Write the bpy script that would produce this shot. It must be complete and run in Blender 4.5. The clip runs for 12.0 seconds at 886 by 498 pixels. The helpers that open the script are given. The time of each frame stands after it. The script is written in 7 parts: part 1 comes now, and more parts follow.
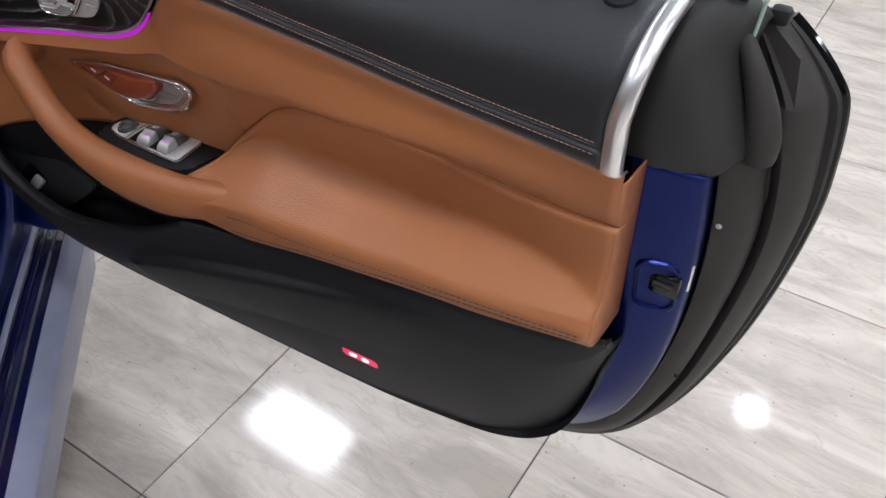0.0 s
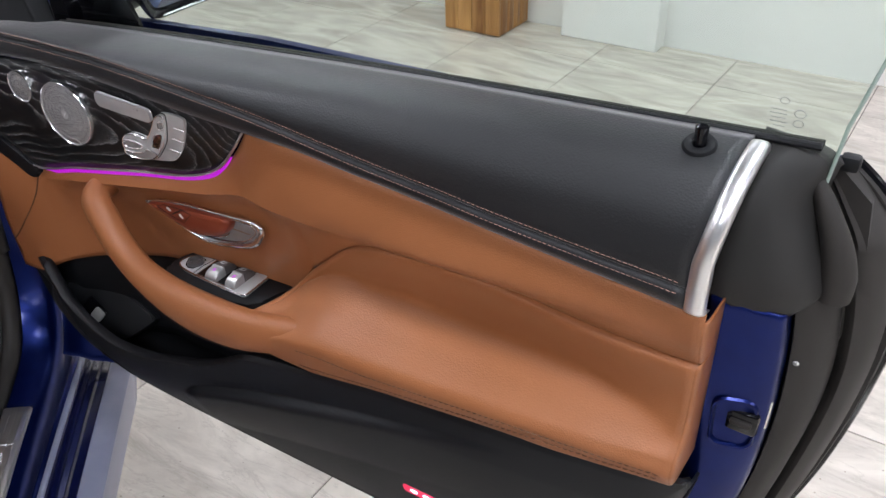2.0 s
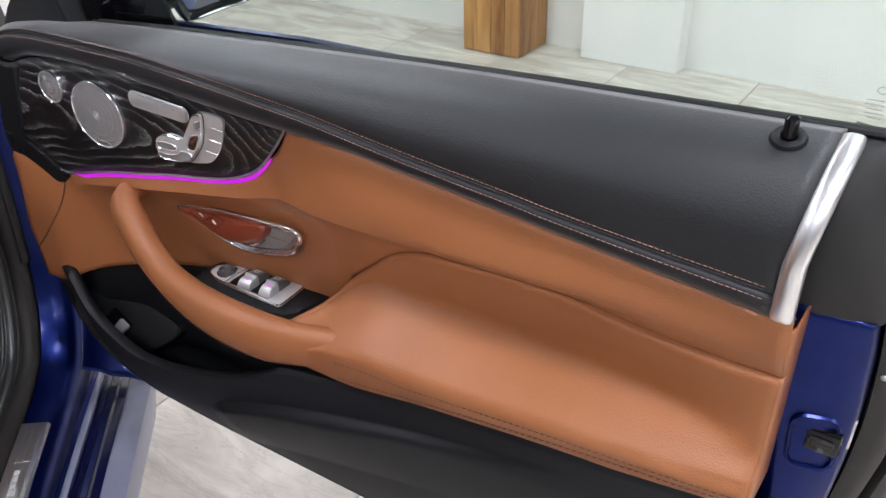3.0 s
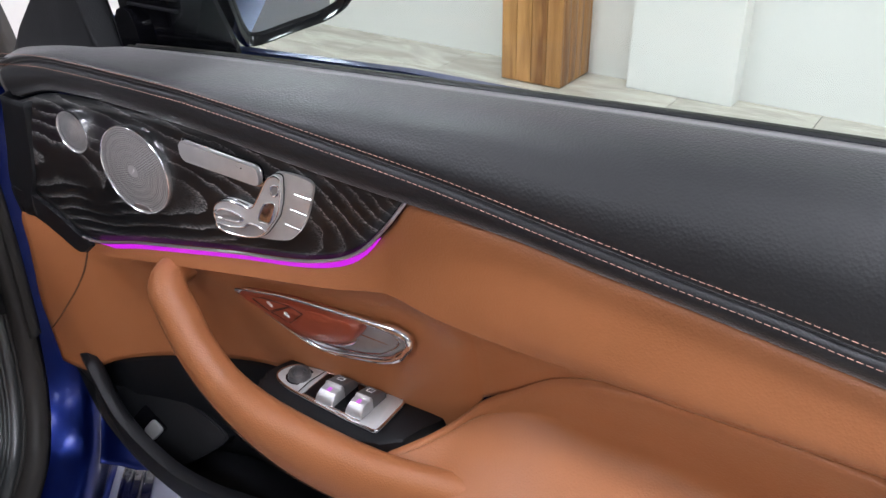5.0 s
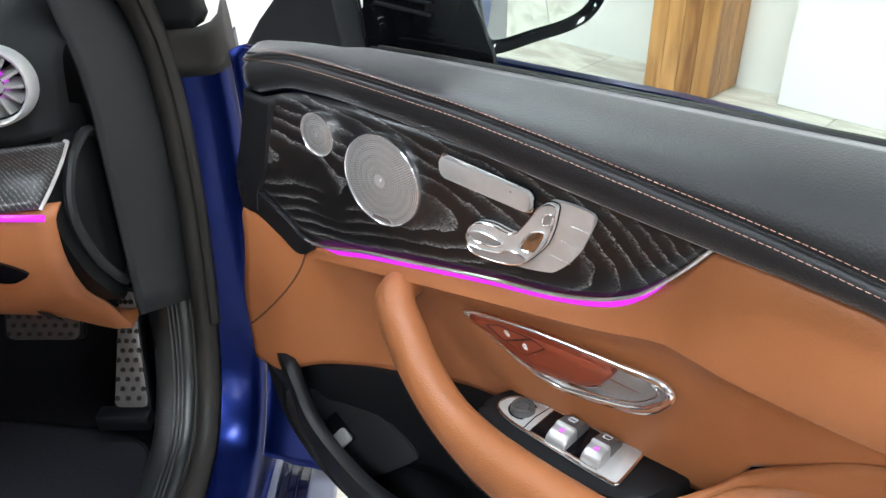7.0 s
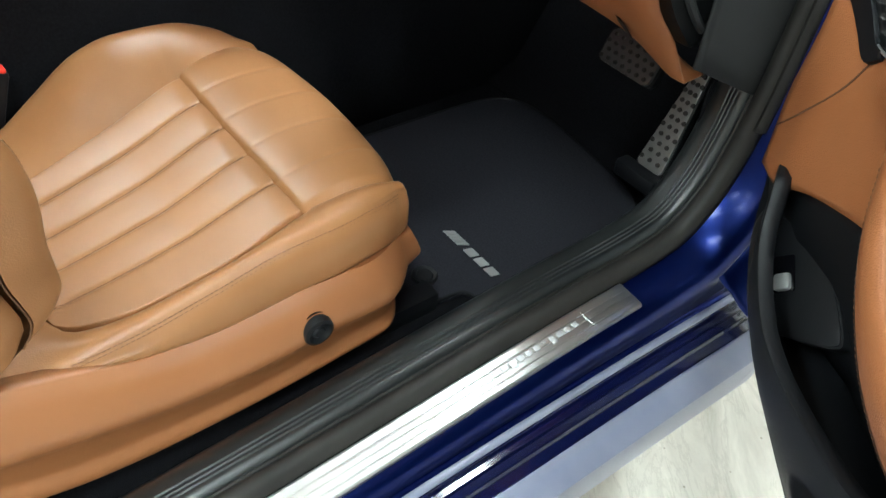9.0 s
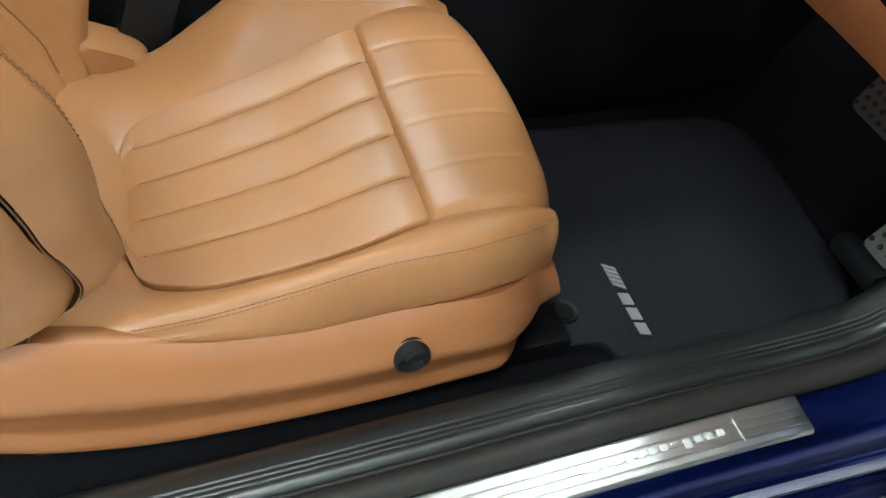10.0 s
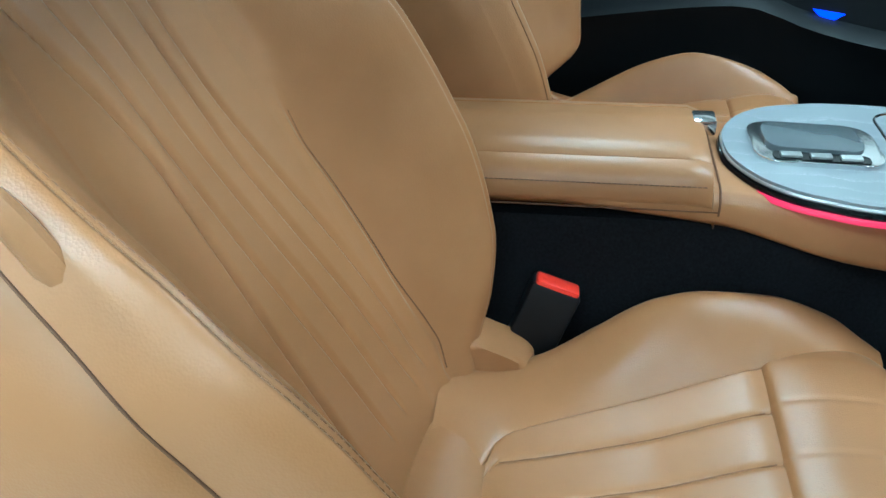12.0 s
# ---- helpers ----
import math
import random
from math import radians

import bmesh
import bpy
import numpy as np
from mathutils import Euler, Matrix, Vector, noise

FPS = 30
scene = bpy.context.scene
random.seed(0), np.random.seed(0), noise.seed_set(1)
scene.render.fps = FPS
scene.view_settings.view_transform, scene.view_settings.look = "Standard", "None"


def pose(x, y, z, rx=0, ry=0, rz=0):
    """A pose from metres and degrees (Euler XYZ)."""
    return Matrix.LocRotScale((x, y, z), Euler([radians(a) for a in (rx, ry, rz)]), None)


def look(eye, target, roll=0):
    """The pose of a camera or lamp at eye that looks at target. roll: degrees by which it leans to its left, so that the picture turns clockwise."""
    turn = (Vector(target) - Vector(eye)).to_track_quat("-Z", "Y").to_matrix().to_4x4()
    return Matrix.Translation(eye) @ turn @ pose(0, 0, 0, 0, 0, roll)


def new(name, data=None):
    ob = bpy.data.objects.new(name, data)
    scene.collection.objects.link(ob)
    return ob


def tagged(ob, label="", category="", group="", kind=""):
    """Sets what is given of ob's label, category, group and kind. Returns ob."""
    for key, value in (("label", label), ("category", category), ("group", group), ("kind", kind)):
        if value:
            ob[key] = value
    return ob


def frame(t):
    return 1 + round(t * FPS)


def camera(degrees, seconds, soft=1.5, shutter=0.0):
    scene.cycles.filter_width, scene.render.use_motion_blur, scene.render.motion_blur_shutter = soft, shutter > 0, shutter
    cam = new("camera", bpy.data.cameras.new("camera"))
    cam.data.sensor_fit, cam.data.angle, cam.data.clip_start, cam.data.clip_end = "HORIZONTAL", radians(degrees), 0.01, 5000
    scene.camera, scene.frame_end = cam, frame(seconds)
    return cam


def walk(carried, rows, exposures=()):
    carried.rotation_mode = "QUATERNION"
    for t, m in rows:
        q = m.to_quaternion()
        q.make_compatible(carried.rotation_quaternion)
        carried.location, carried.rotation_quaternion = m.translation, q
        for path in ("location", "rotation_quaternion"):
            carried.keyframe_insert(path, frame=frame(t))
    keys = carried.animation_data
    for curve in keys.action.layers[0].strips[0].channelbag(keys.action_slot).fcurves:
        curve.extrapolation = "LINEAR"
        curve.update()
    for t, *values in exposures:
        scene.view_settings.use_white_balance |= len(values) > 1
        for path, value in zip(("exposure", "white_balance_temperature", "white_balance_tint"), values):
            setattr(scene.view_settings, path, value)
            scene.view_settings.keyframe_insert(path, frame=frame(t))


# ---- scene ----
cam = camera(57.2, 12.0)
PATH = [
    (0, (0.134, 0.017, 1.406), (0.065, 1.475, 0.039), -1.5),
    (0.5, (0.123, 0.01, 1.417), (0.044, 1.522, 0.111), -2.0),
    (1, (0.117, 0.006, 1.422), (0.028, 1.57, 0.178), -2.2),
    (1.5, (0.105, 0.007, 1.426), (0.01, 1.612, 0.236), -2.2),
    (2, (0.074, 0.005, 1.426), (-0.026, 1.658, 0.304), -1.9),
    (2.5, (0.05, 0.015, 1.404), (-0.066, 1.69, 0.317), -1.7),
    (3, (0.028, 0.03, 1.385), (-0.092, 1.716, 0.317), -1.7),
    (3.2, (0.019, 0.041, 1.381), (-0.095, 1.73, 0.316), -1.6),
    (4.8, (-0.08, 0.249, 1.319), (-0.253, 1.964, 0.304), -1.8),
    (5, (-0.118, 0.274, 1.312), (-0.26, 1.993, 0.299), -1.6),
    (5.5, (-0.216, 0.32, 1.306), (-0.204, 2.042, 0.289), -1.0),
    (6, (-0.285, 0.347, 1.31), (-0.222, 2.064, 0.286), -1.0),
    (6.5, (-0.313, 0.343, 1.313), (-0.326, 2.065, 0.295), -0.6),
    (7, (-0.261, 0.315, 1.315), (-0.631, 1.994, 0.294), -0.3),
    (7.5, (-0.14, 0.27, 1.308), (-0.944, 1.789, 0.284), 0.0),
    (7.7, (-0.107, 0.255, 1.307), (-1.023, 1.703, 0.275), 0.8),
    (9.3, (-0.172, 0.398, 1.187), (-1.497, 0.938, -0.21), 6.7),
    (9.5, (-0.203, 0.429, 1.176), (-1.537, 0.864, -0.249), 7.1),
    (10, (-0.29, 0.46, 1.165), (-1.638, 0.732, -0.287), 9.1),
    (10.5, (-0.348, 0.468, 1.175), (-1.724, 0.567, -0.273), 7.6),
    (11, (-0.4, 0.449, 1.175), (-1.817, 0.296, -0.228), 3.7),
    (11.2, (-0.411, 0.443, 1.179), (-1.85, 0.214, -0.192), 2.4),
    (11.5, (-0.428, 0.432, 1.187), (-1.914, 0.063, -0.1), 0.5),
    (12, (-0.442, 0.42, 1.204), (-1.999, -0.218, 0.124), -2.2),
]
EXPOSURE = [(0, -0.25, 6250, 16), (1.5, -0.15, 6250, 16), (2.5, 0.11, 6250, 17), (5, 0.33, 6200, 18), (6, 0.44, 6200, 18), (7, 0.85, 6150, 8), (7.7, 1.25, 6000, 6),
            (9.3, 0.75, 6200, -4), (10, 0.75, 6200, -4), (11, 0.74, 5650, -17), (12, 0.62, 4780, -20)]
walk(cam, [(t, look(eye, target, roll)) for t, eye, target, roll in PATH], EXPOSURE)

# ---- world and lights ----
world = bpy.data.worlds.new("world")
scene.world = world
world.use_nodes = True
world.node_tree.nodes["Background"].inputs[0].default_value = (0.9, 0.95, 1.0, 1)
world.node_tree.nodes["Background"].inputs[1].default_value = 0.3

ROOM = pose(0, 0, 0, 0, 0, -31.58)      # tile grid and walls
CAR = pose(-0.66, 0.66, 0, 0, 0, 12)    # x outboard, y forward, z up
DOOR = pose(-0.646, 1.036, 0, 0, 0, -30)  # x from hinge to latch, -y inboard
CEIL = 2.8


# ---- materials ----
def material(name, color=(0.5, 0.5, 0.5), rough=0.5, metal=0.0, spec=0.5, emit=None, power=0.0, coat=0.0):
    m = bpy.data.materials.new(name)
    m.use_nodes = True
    b = m.node_tree.nodes["Principled BSDF"]
    b.inputs["Base Color"].default_value = (*color, 1)
    b.inputs["Roughness"].default_value = rough
    b.inputs["Metallic"].default_value = metal
    b.inputs["Specular IOR Level"].default_value = spec
    b.inputs["Coat Weight"].default_value = coat
    b.inputs["Coat Roughness"].default_value = 0.04
    if emit:
        b.inputs["Emission Color"].default_value = (*emit, 1)
        b.inputs["Emission Strength"].default_value = power
    return m


def node(m, kind, **values):
    n = m.node_tree.nodes.new(kind)
    for key, value in values.items():
        n.inputs[key.replace("_", " ")].default_value = value
    return n


def join(m, a, out, b, into):
    m.node_tree.links.new(a.outputs[out], b.inputs[into])


def coords(m, scale=(1, 1, 1), kind="Object"):
    tc, mp = node(m, "ShaderNodeTexCoord"), node(m, "ShaderNodeMapping")
    mp.inputs["Scale"].default_value = scale
    join(m, tc, kind, mp, "Vector")
    return mp


def mottled(m, dark, light, scale=4.0, detail=4.0, size=(1, 1, 1), low=0.3, high=0.7, rough=None):
    """Two colours mixed by a soft noise; rough: a pair for the roughness."""
    b = m.node_tree.nodes["Principled BSDF"]
    mp = coords(m, size)
    n = node(m, "ShaderNodeTexNoise", Scale=scale, Detail=detail)
    join(m, mp, "Vector", n, "Vector")
    r = node(m, "ShaderNodeValToRGB")
    r.color_ramp.elements[0].position, r.color_ramp.elements[1].position = low, high
    r.color_ramp.elements[0].color, r.color_ramp.elements[1].color = (*dark, 1), (*light, 1)
    join(m, n, "Fac", r, "Fac")
    join(m, r, "Color", b, "Base Color")
    if rough:
        q = node(m, "ShaderNodeMapRange", To_Min=rough[0], To_Max=rough[1])
        join(m, n, "Fac", q, "Value")
        join(m, q, "Result", b, "Roughness")
    return m


def grained(m, scale=700.0, strength=0.12, depth=0.001, kind="cells", size=(1, 1, 1)):
    """Fine relief: leather cells or noise."""
    b = m.node_tree.nodes["Principled BSDF"]
    mp = coords(m, size)
    if kind == "cells":
        n = node(m, "ShaderNodeTexVoronoi", Scale=scale)
        out = "Distance"
    else:
        n = node(m, "ShaderNodeTexNoise", Scale=scale, Detail=3.0)
        out = "Fac"
    join(m, mp, "Vector", n, "Vector")
    bump = node(m, "ShaderNodeBump", Strength=strength, Distance=depth)
    join(m, n, out, bump, "Height")
    join(m, bump, "Normal", b, "Normal")
    return m


TAN = (0.29, 0.106, 0.040)
tan_leather = grained(mottled(material("tan_leather", TAN, 0.42, spec=0.35), (0.270, 0.097, 0.035), (0.310, 0.115, 0.044), 9, rough=(0.38, 0.5)), 560, 0.22)
tan_plain = grained(mottled(material("tan_plastic", (0.31, 0.122, 0.046), 0.45, spec=0.4), (0.295, 0.115, 0.043), (0.325, 0.129, 0.049), 5, rough=(0.36, 0.44)), 900, 0.06)
seat_leather = grained(mottled(material("seat_leather", (0.322, 0.145, 0.058), 0.37, spec=0.40), (0.295, 0.131, 0.050), (0.344, 0.157, 0.064), 9, rough=(0.31, 0.42)), 620, 0.12)
# Pale colour that paints the ceiling's reflection on the blue rocker and skirt.
pale_reflection = mottled(material("pale_reflection", (0.22, 0.23, 0.31), 0.3), (0.19, 0.20, 0.28), (0.25, 0.26, 0.34), 12, rough=(0.25, 0.4))
black_leather = grained(mottled(material("black_leather", (0.007, 0.0077, 0.0092), 0.5, spec=0.5), (0.0063, 0.0069, 0.0082), (0.0079, 0.0086, 0.0103), 6, rough=(0.47, 0.54)), 520, 0.24, 0.0008)
sheen = black_leather.node_tree.nodes["Principled BSDF"]
sheen.inputs["Sheen Weight"].default_value = 0.37
sheen.inputs["Sheen Roughness"].default_value = 0.29
sheen.inputs["Sheen Tint"].default_value = (1.0, 0.97, 0.98, 1)
black_plastic = grained(mottled(material("black_plastic", (0.005, 0.0055, 0.007), 0.5, spec=0.28), (0.0042, 0.0046, 0.0058), (0.0060, 0.0066, 0.0082), 8, rough=(0.45, 0.58)), 1100, 0.15, 0.0008)
sill_plastic = grained(mottled(material("sill_plastic", (0.014, 0.0155, 0.0155), 0.36, spec=0.85), (0.012, 0.0135, 0.0135), (0.017, 0.0185, 0.0185), 8, rough=(0.32, 0.42)), 1100, 0.10, 0.0006)
grey_plastic = grained(mottled(material("grey_plastic", (0.017, 0.0175, 0.0185), 0.55, spec=0.35), (0.015, 0.0155, 0.0165), (0.019, 0.0195, 0.0205), 10, rough=(0.45, 0.65)), 900, 0.1)
black_gloss = material("black_gloss", (0.003, 0.003, 0.004), 0.07, spec=0.35)
rubber = mottled(material("rubber", (0.021, 0.0185, 0.0165), 0.6, spec=0.35), (0.016, 0.014, 0.0125), (0.026, 0.023, 0.0205), 14, rough=(0.5, 0.7))
soft_rubber = grained(mottled(material("soft_rubber", (0.021, 0.0200, 0.0190), 0.6, spec=0.3), (0.018, 0.0172, 0.0163), (0.024, 0.0228, 0.0216), 18, rough=(0.55, 0.66)), 900, 0.08)
chrome = material("chrome", (0.82, 0.82, 0.83), 0.16, 1.0)
mirror_trim = material("mirror_trim", (0.50, 0.46, 0.43), 0.2, 1.0)
pedal_metal = mottled(material("pedal_metal", (0.20, 0.195, 0.19), 0.4, 0.6), (0.175, 0.17, 0.165), (0.225, 0.22, 0.215), 60)
satin = mottled(material("satin_metal", (0.56, 0.56, 0.555), 0.36, 0.55), (0.52, 0.52, 0.515), (0.59, 0.59, 0.585), 60, rough=(0.30, 0.40))
dark_pewter = mottled(material("dark_pewter", (0.20, 0.18, 0.175), 0.42, 0.55), (0.18, 0.16, 0.155), (0.22, 0.20, 0.195), 60, rough=(0.38, 0.48))
switch_grey = mottled(material("switch_grey", (0.10, 0.095, 0.095), 0.3, 0.5), (0.09, 0.085, 0.085), (0.11, 0.105, 0.105), 60, rough=(0.26, 0.36))
pewter = mottled(material("pewter_metal", (0.36, 0.355, 0.35), 0.35, 0.6), (0.32, 0.315, 0.31), (0.39, 0.385, 0.38), 60, rough=(0.3, 0.42))
blue_paint = mottled(material("blue_paint", (0.0035, 0.011, 0.095), 0.32, 0.85, spec=0.25, coat=0.2), (0.003, 0.010, 0.088), (0.004, 0.0125, 0.102), 40)
blue_paint.node_tree.nodes["Principled BSDF"].inputs["Coat Roughness"].default_value = 0.16
# Darker copy of the blue paint, for dark reflections in the sill steps.
navy_gloss = material("navy_gloss", (0.003, 0.005, 0.034), 0.14, spec=0.4, coat=0.3)
strip_metal = mottled(material("strip_metal", (0.80, 0.80, 0.81), 0.26, 1.0), (0.78, 0.78, 0.79), (0.82, 0.82, 0.83), 30, rough=(0.30, 0.36))
# Duller copy of black_plastic that stands in for shade inside the cabin.
dash_plastic = grained(mottled(material("dash_plastic", (0.005, 0.0055, 0.006), 0.6, spec=0.16), (0.004, 0.0045, 0.005), (0.006, 0.0065, 0.007), 8, rough=(0.55, 0.68)), 900, 0.15, 0.0008)
carpet = grained(mottled(material("carpet", (0.008, 0.008, 0.010), 0.95, spec=0.1), (0.005, 0.005, 0.0065), (0.012, 0.012, 0.0145), 260, 6), 900, 0.9, 0.003, "noise")
mat_pile = grained(mottled(material("mat_pile", (0.030, 0.030, 0.038), 0.95, spec=0.1), (0.022, 0.022, 0.028), (0.039, 0.039, 0.049), 320, 6), 1300, 0.9, 0.003, "noise")
white_wall = grained(mottled(material("white_wall", (0.80, 0.785, 0.76), 0.7), (0.77, 0.755, 0.73), (0.82, 0.805, 0.78), 1.6, 5), 60, 0.05, 0.002, "noise")
dark_wall = grained(mottled(material("dark_wall", (0.10, 0.10, 0.105), 0.7), (0.09, 0.09, 0.095), (0.11, 0.11, 0.115), 1.6, 5), 60, 0.05, 0.002, "noise")
grey_wall = grained(mottled(material("grey_wall", (0.26, 0.26, 0.265), 0.7), (0.24, 0.24, 0.245), (0.28, 0.28, 0.285), 1.6, 5), 60, 0.05, 0.002, "noise")
thread = material("thread", (0.36, 0.20, 0.15), 0.8)
brown_thread = material("brown_thread", (0.085, 0.034, 0.015), 0.8)
# Brown that darkens the sewn grooves of the seats, as shade would.
groove_shade = material("groove_shade", (0.17, 0.072, 0.028), 0.8)
# Dark brown that paints the shade in creases and gaps.
crease_shade = material("crease_shade", (0.12, 0.048, 0.018), 0.8)
tan_thread = material("tan_thread", (0.17, 0.078, 0.033), 0.8)
red_plastic = material("red_plastic", (0.75, 0.035, 0.02), 0.35)
red_brown = mottled(material("red_brown_plastic", (0.20, 0.040, 0.018), 0.35), (0.17, 0.03, 0.014), (0.23, 0.05, 0.022), 20)
magenta_glow = material("magenta_glow", (0.1, 0.01, 0.1), 0.5, emit=(0.56, 0.012, 0.66), power=0.85)
symbol_glow = material("symbol_glow", (0.3, 0.1, 0.3), 0.4, emit=(0.55, 0.08, 0.62), power=0.55)
pink_glow = material("pink_glow", (0.1, 0.01, 0.03), 0.5, emit=(1.0, 0.02, 0.10), power=0.7)
blue_glow = material("blue_glow", (0.01, 0.01, 0.1), 0.5, emit=(0.02, 0.04, 1.0), power=2.0)
red_glow = material("red_glow", (0.3, 0.0, 0.03), 0.3, emit=(1.0, 0.015, 0.10), power=0.8)
hot_glow = material("hot_glow", (1, 0.7, 0.8), 0.3, emit=(1.0, 0.55, 0.68), power=3.0)
lamp_glow = material("lamp_panel", (0.9, 0.9, 0.9), 0.4, emit=(0.93, 0.975, 1.0), power=54.0)
spot_glow = material("spot_lamp", (0.9, 0.9, 0.9), 0.4, emit=(0.95, 0.98, 1.0), power=170.0)
white_print = material("white_print", (0.6, 0.6, 0.6), 0.5)
mirror_glass = material("mirror_glass", (0.86, 0.88, 0.87), 0.01, 1.0)
screen_dark = material("screen", (0.004, 0.006, 0.012), 0.12, coat=0.4)


def brushed_steel():
    m = material("brushed_steel", (0.84, 0.83, 0.81), 0.34, 1.0)
    b = m.node_tree.nodes["Principled BSDF"]
    mp = coords(m, (900, 4, 900))
    n = node(m, "ShaderNodeTexNoise", Scale=1.0, Detail=3.0)
    join(m, mp, "Vector", n, "Vector")
    q = node(m, "ShaderNodeMapRange", To_Min=0.30, To_Max=0.46)
    join(m, n, "Fac", q, "Value")
    join(m, q, "Result", b, "Roughness")
    bump = node(m, "ShaderNodeBump", Strength=0.06, Distance=0.001)
    join(m, n, "Fac", bump, "Height")
    join(m, bump, "Normal", b, "Normal")
    return m


steel = brushed_steel()


def window_glass():
    m = bpy.data.materials.new("tinted_glass")
    m.use_nodes = True
    nt = m.node_tree
    nt.nodes.clear()
    out, mix = nt.nodes.new("ShaderNodeOutputMaterial"), nt.nodes.new("ShaderNodeMixShader")
    clear, gloss, lw = nt.nodes.new("ShaderNodeBsdfTransparent"), nt.nodes.new("ShaderNodeBsdfGlossy"), nt.nodes.new("ShaderNodeLayerWeight")
    power, weight = nt.nodes.new("ShaderNodeMath"), nt.nodes.new("ShaderNodeMath")
    power.operation, weight.operation = "POWER", "MULTIPLY_ADD"
    power.inputs[1].default_value = 5.0
    weight.inputs[1].default_value, weight.inputs[2].default_value = 0.6, 0.03
    clear.inputs["Color"].default_value = (0.90, 0.955, 0.92, 1)
    gloss.inputs["Roughness"].default_value = 0.01
    nt.links.new(lw.outputs["Facing"], power.inputs[0])
    nt.links.new(power.outputs[0], weight.inputs[0])
    nt.links.new(weight.outputs[0], mix.inputs[0])
    nt.links.new(clear.outputs[0], mix.inputs[1])
    nt.links.new(gloss.outputs[0], mix.inputs[2])
    nt.links.new(mix.outputs[0], out.inputs[0])
    return m


glass = window_glass()


def ash_wood(name, apex, height, freq, slope, dark, light, gloss=0.28):
    """Open-pored black ash: pale pore lines along nested arches round (apex, height) in the local x, z plane."""
    m = material(name, dark, gloss)
    b = m.node_tree.nodes["Principled BSDF"]
    mp = coords(m)
    sep = node(m, "ShaderNodeSeparateXYZ")
    join(m, mp, "Vector", sep, "Vector")

    def math_node(op, a, c, clamp=False):
        n = node(m, "ShaderNodeMath")
        n.operation, n.use_clamp = op, clamp
        for i, x in enumerate((a, c)):
            if isinstance(x, (int, float)):
                n.inputs[i].default_value = x
            else:
                m.node_tree.links.new(x, n.inputs[i])
        return n.outputs[0]

    big = node(m, "ShaderNodeTexNoise", Scale=11.0, Detail=2.0)
    join(m, mp, "Vector", big, "Vector")
    small = node(m, "ShaderNodeTexNoise", Scale=110.0, Detail=2.0)
    join(m, mp, "Vector", small, "Vector")
    dz = math_node("SUBTRACT", sep.outputs["Z"], height)
    dz2 = math_node("ADD", math_node("MULTIPLY", dz, dz), 0.0007)
    arch = math_node("MULTIPLY", math_node("SQRT", dz2, 0.0), slope)
    run = math_node("MULTIPLY", math_node("EXPONENT", math_node("MULTIPLY", math_node("SUBTRACT", sep.outputs["X"], apex), 4.0), 0.0), 0.25)
    base = math_node("ADD", run, arch)
    bent = math_node("ADD", base, math_node("MULTIPLY", big.outputs["Fac"], 0.055))
    bent = math_node("ADD", bent, math_node("MULTIPLY", small.outputs["Fac"], 0.009))
    saw = math_node("FRACT", math_node("MULTIPLY", bent, freq), 0.0)
    ring = math_node("POWER", saw, 6.0)
    pores = node(m, "ShaderNodeTexNoise", Scale=1.0, Detail=4.0)
    pm = coords(m, (420, 420, 900))
    join(m, pm, "Vector", pores, "Vector")
    dots = math_node("MULTIPLY", math_node("SUBTRACT", pores.outputs["Fac"], 0.40), 5.0, True)
    line = math_node("MULTIPLY", ring, dots, True)
    patch = node(m, "ShaderNodeTexNoise", Scale=14.0, Detail=1.0)
    join(m, mp, "Vector", patch, "Vector")
    line = math_node("MULTIPLY", line, math_node("MULTIPLY", math_node("SUBTRACT", patch.outputs["Fac"], 0.30), 3.6, True), True)
    r = node(m, "ShaderNodeValToRGB")
    r.color_ramp.elements[0].color, r.color_ramp.elements[1].color = (*dark, 1), (*light, 1)
    m.node_tree.links.new(line, r.inputs["Fac"])
    join(m, r, "Color", b, "Base Color")
    bump = node(m, "ShaderNodeBump", Strength=0.25, Distance=0.0006)
    m.node_tree.links.new(line, bump.inputs["Height"])
    join(m, bump, "Normal", b, "Normal")
    return m


door_wood = ash_wood("black_ash", 0.45, 0.990, 40.0, 2.2, (0.0075, 0.0078, 0.0085), (0.30, 0.30, 0.295))
dash_wood = ash_wood("black_ash_dash", -0.35, 0.90, 70.0, 3.2, (0.014, 0.014, 0.015), (0.34, 0.34, 0.33))
# Pale grey base puts the reflected white room into the console wood's colour.
console_wood = ash_wood("reflecting_ash", -0.8, 0.75, 30.0, 2.0, (0.24, 0.25, 0.27), (0.36, 0.36, 0.38), 0.14)
pad_glass = material("touch_surface", (0.10, 0.11, 0.12), 0.18, coat=0.5)


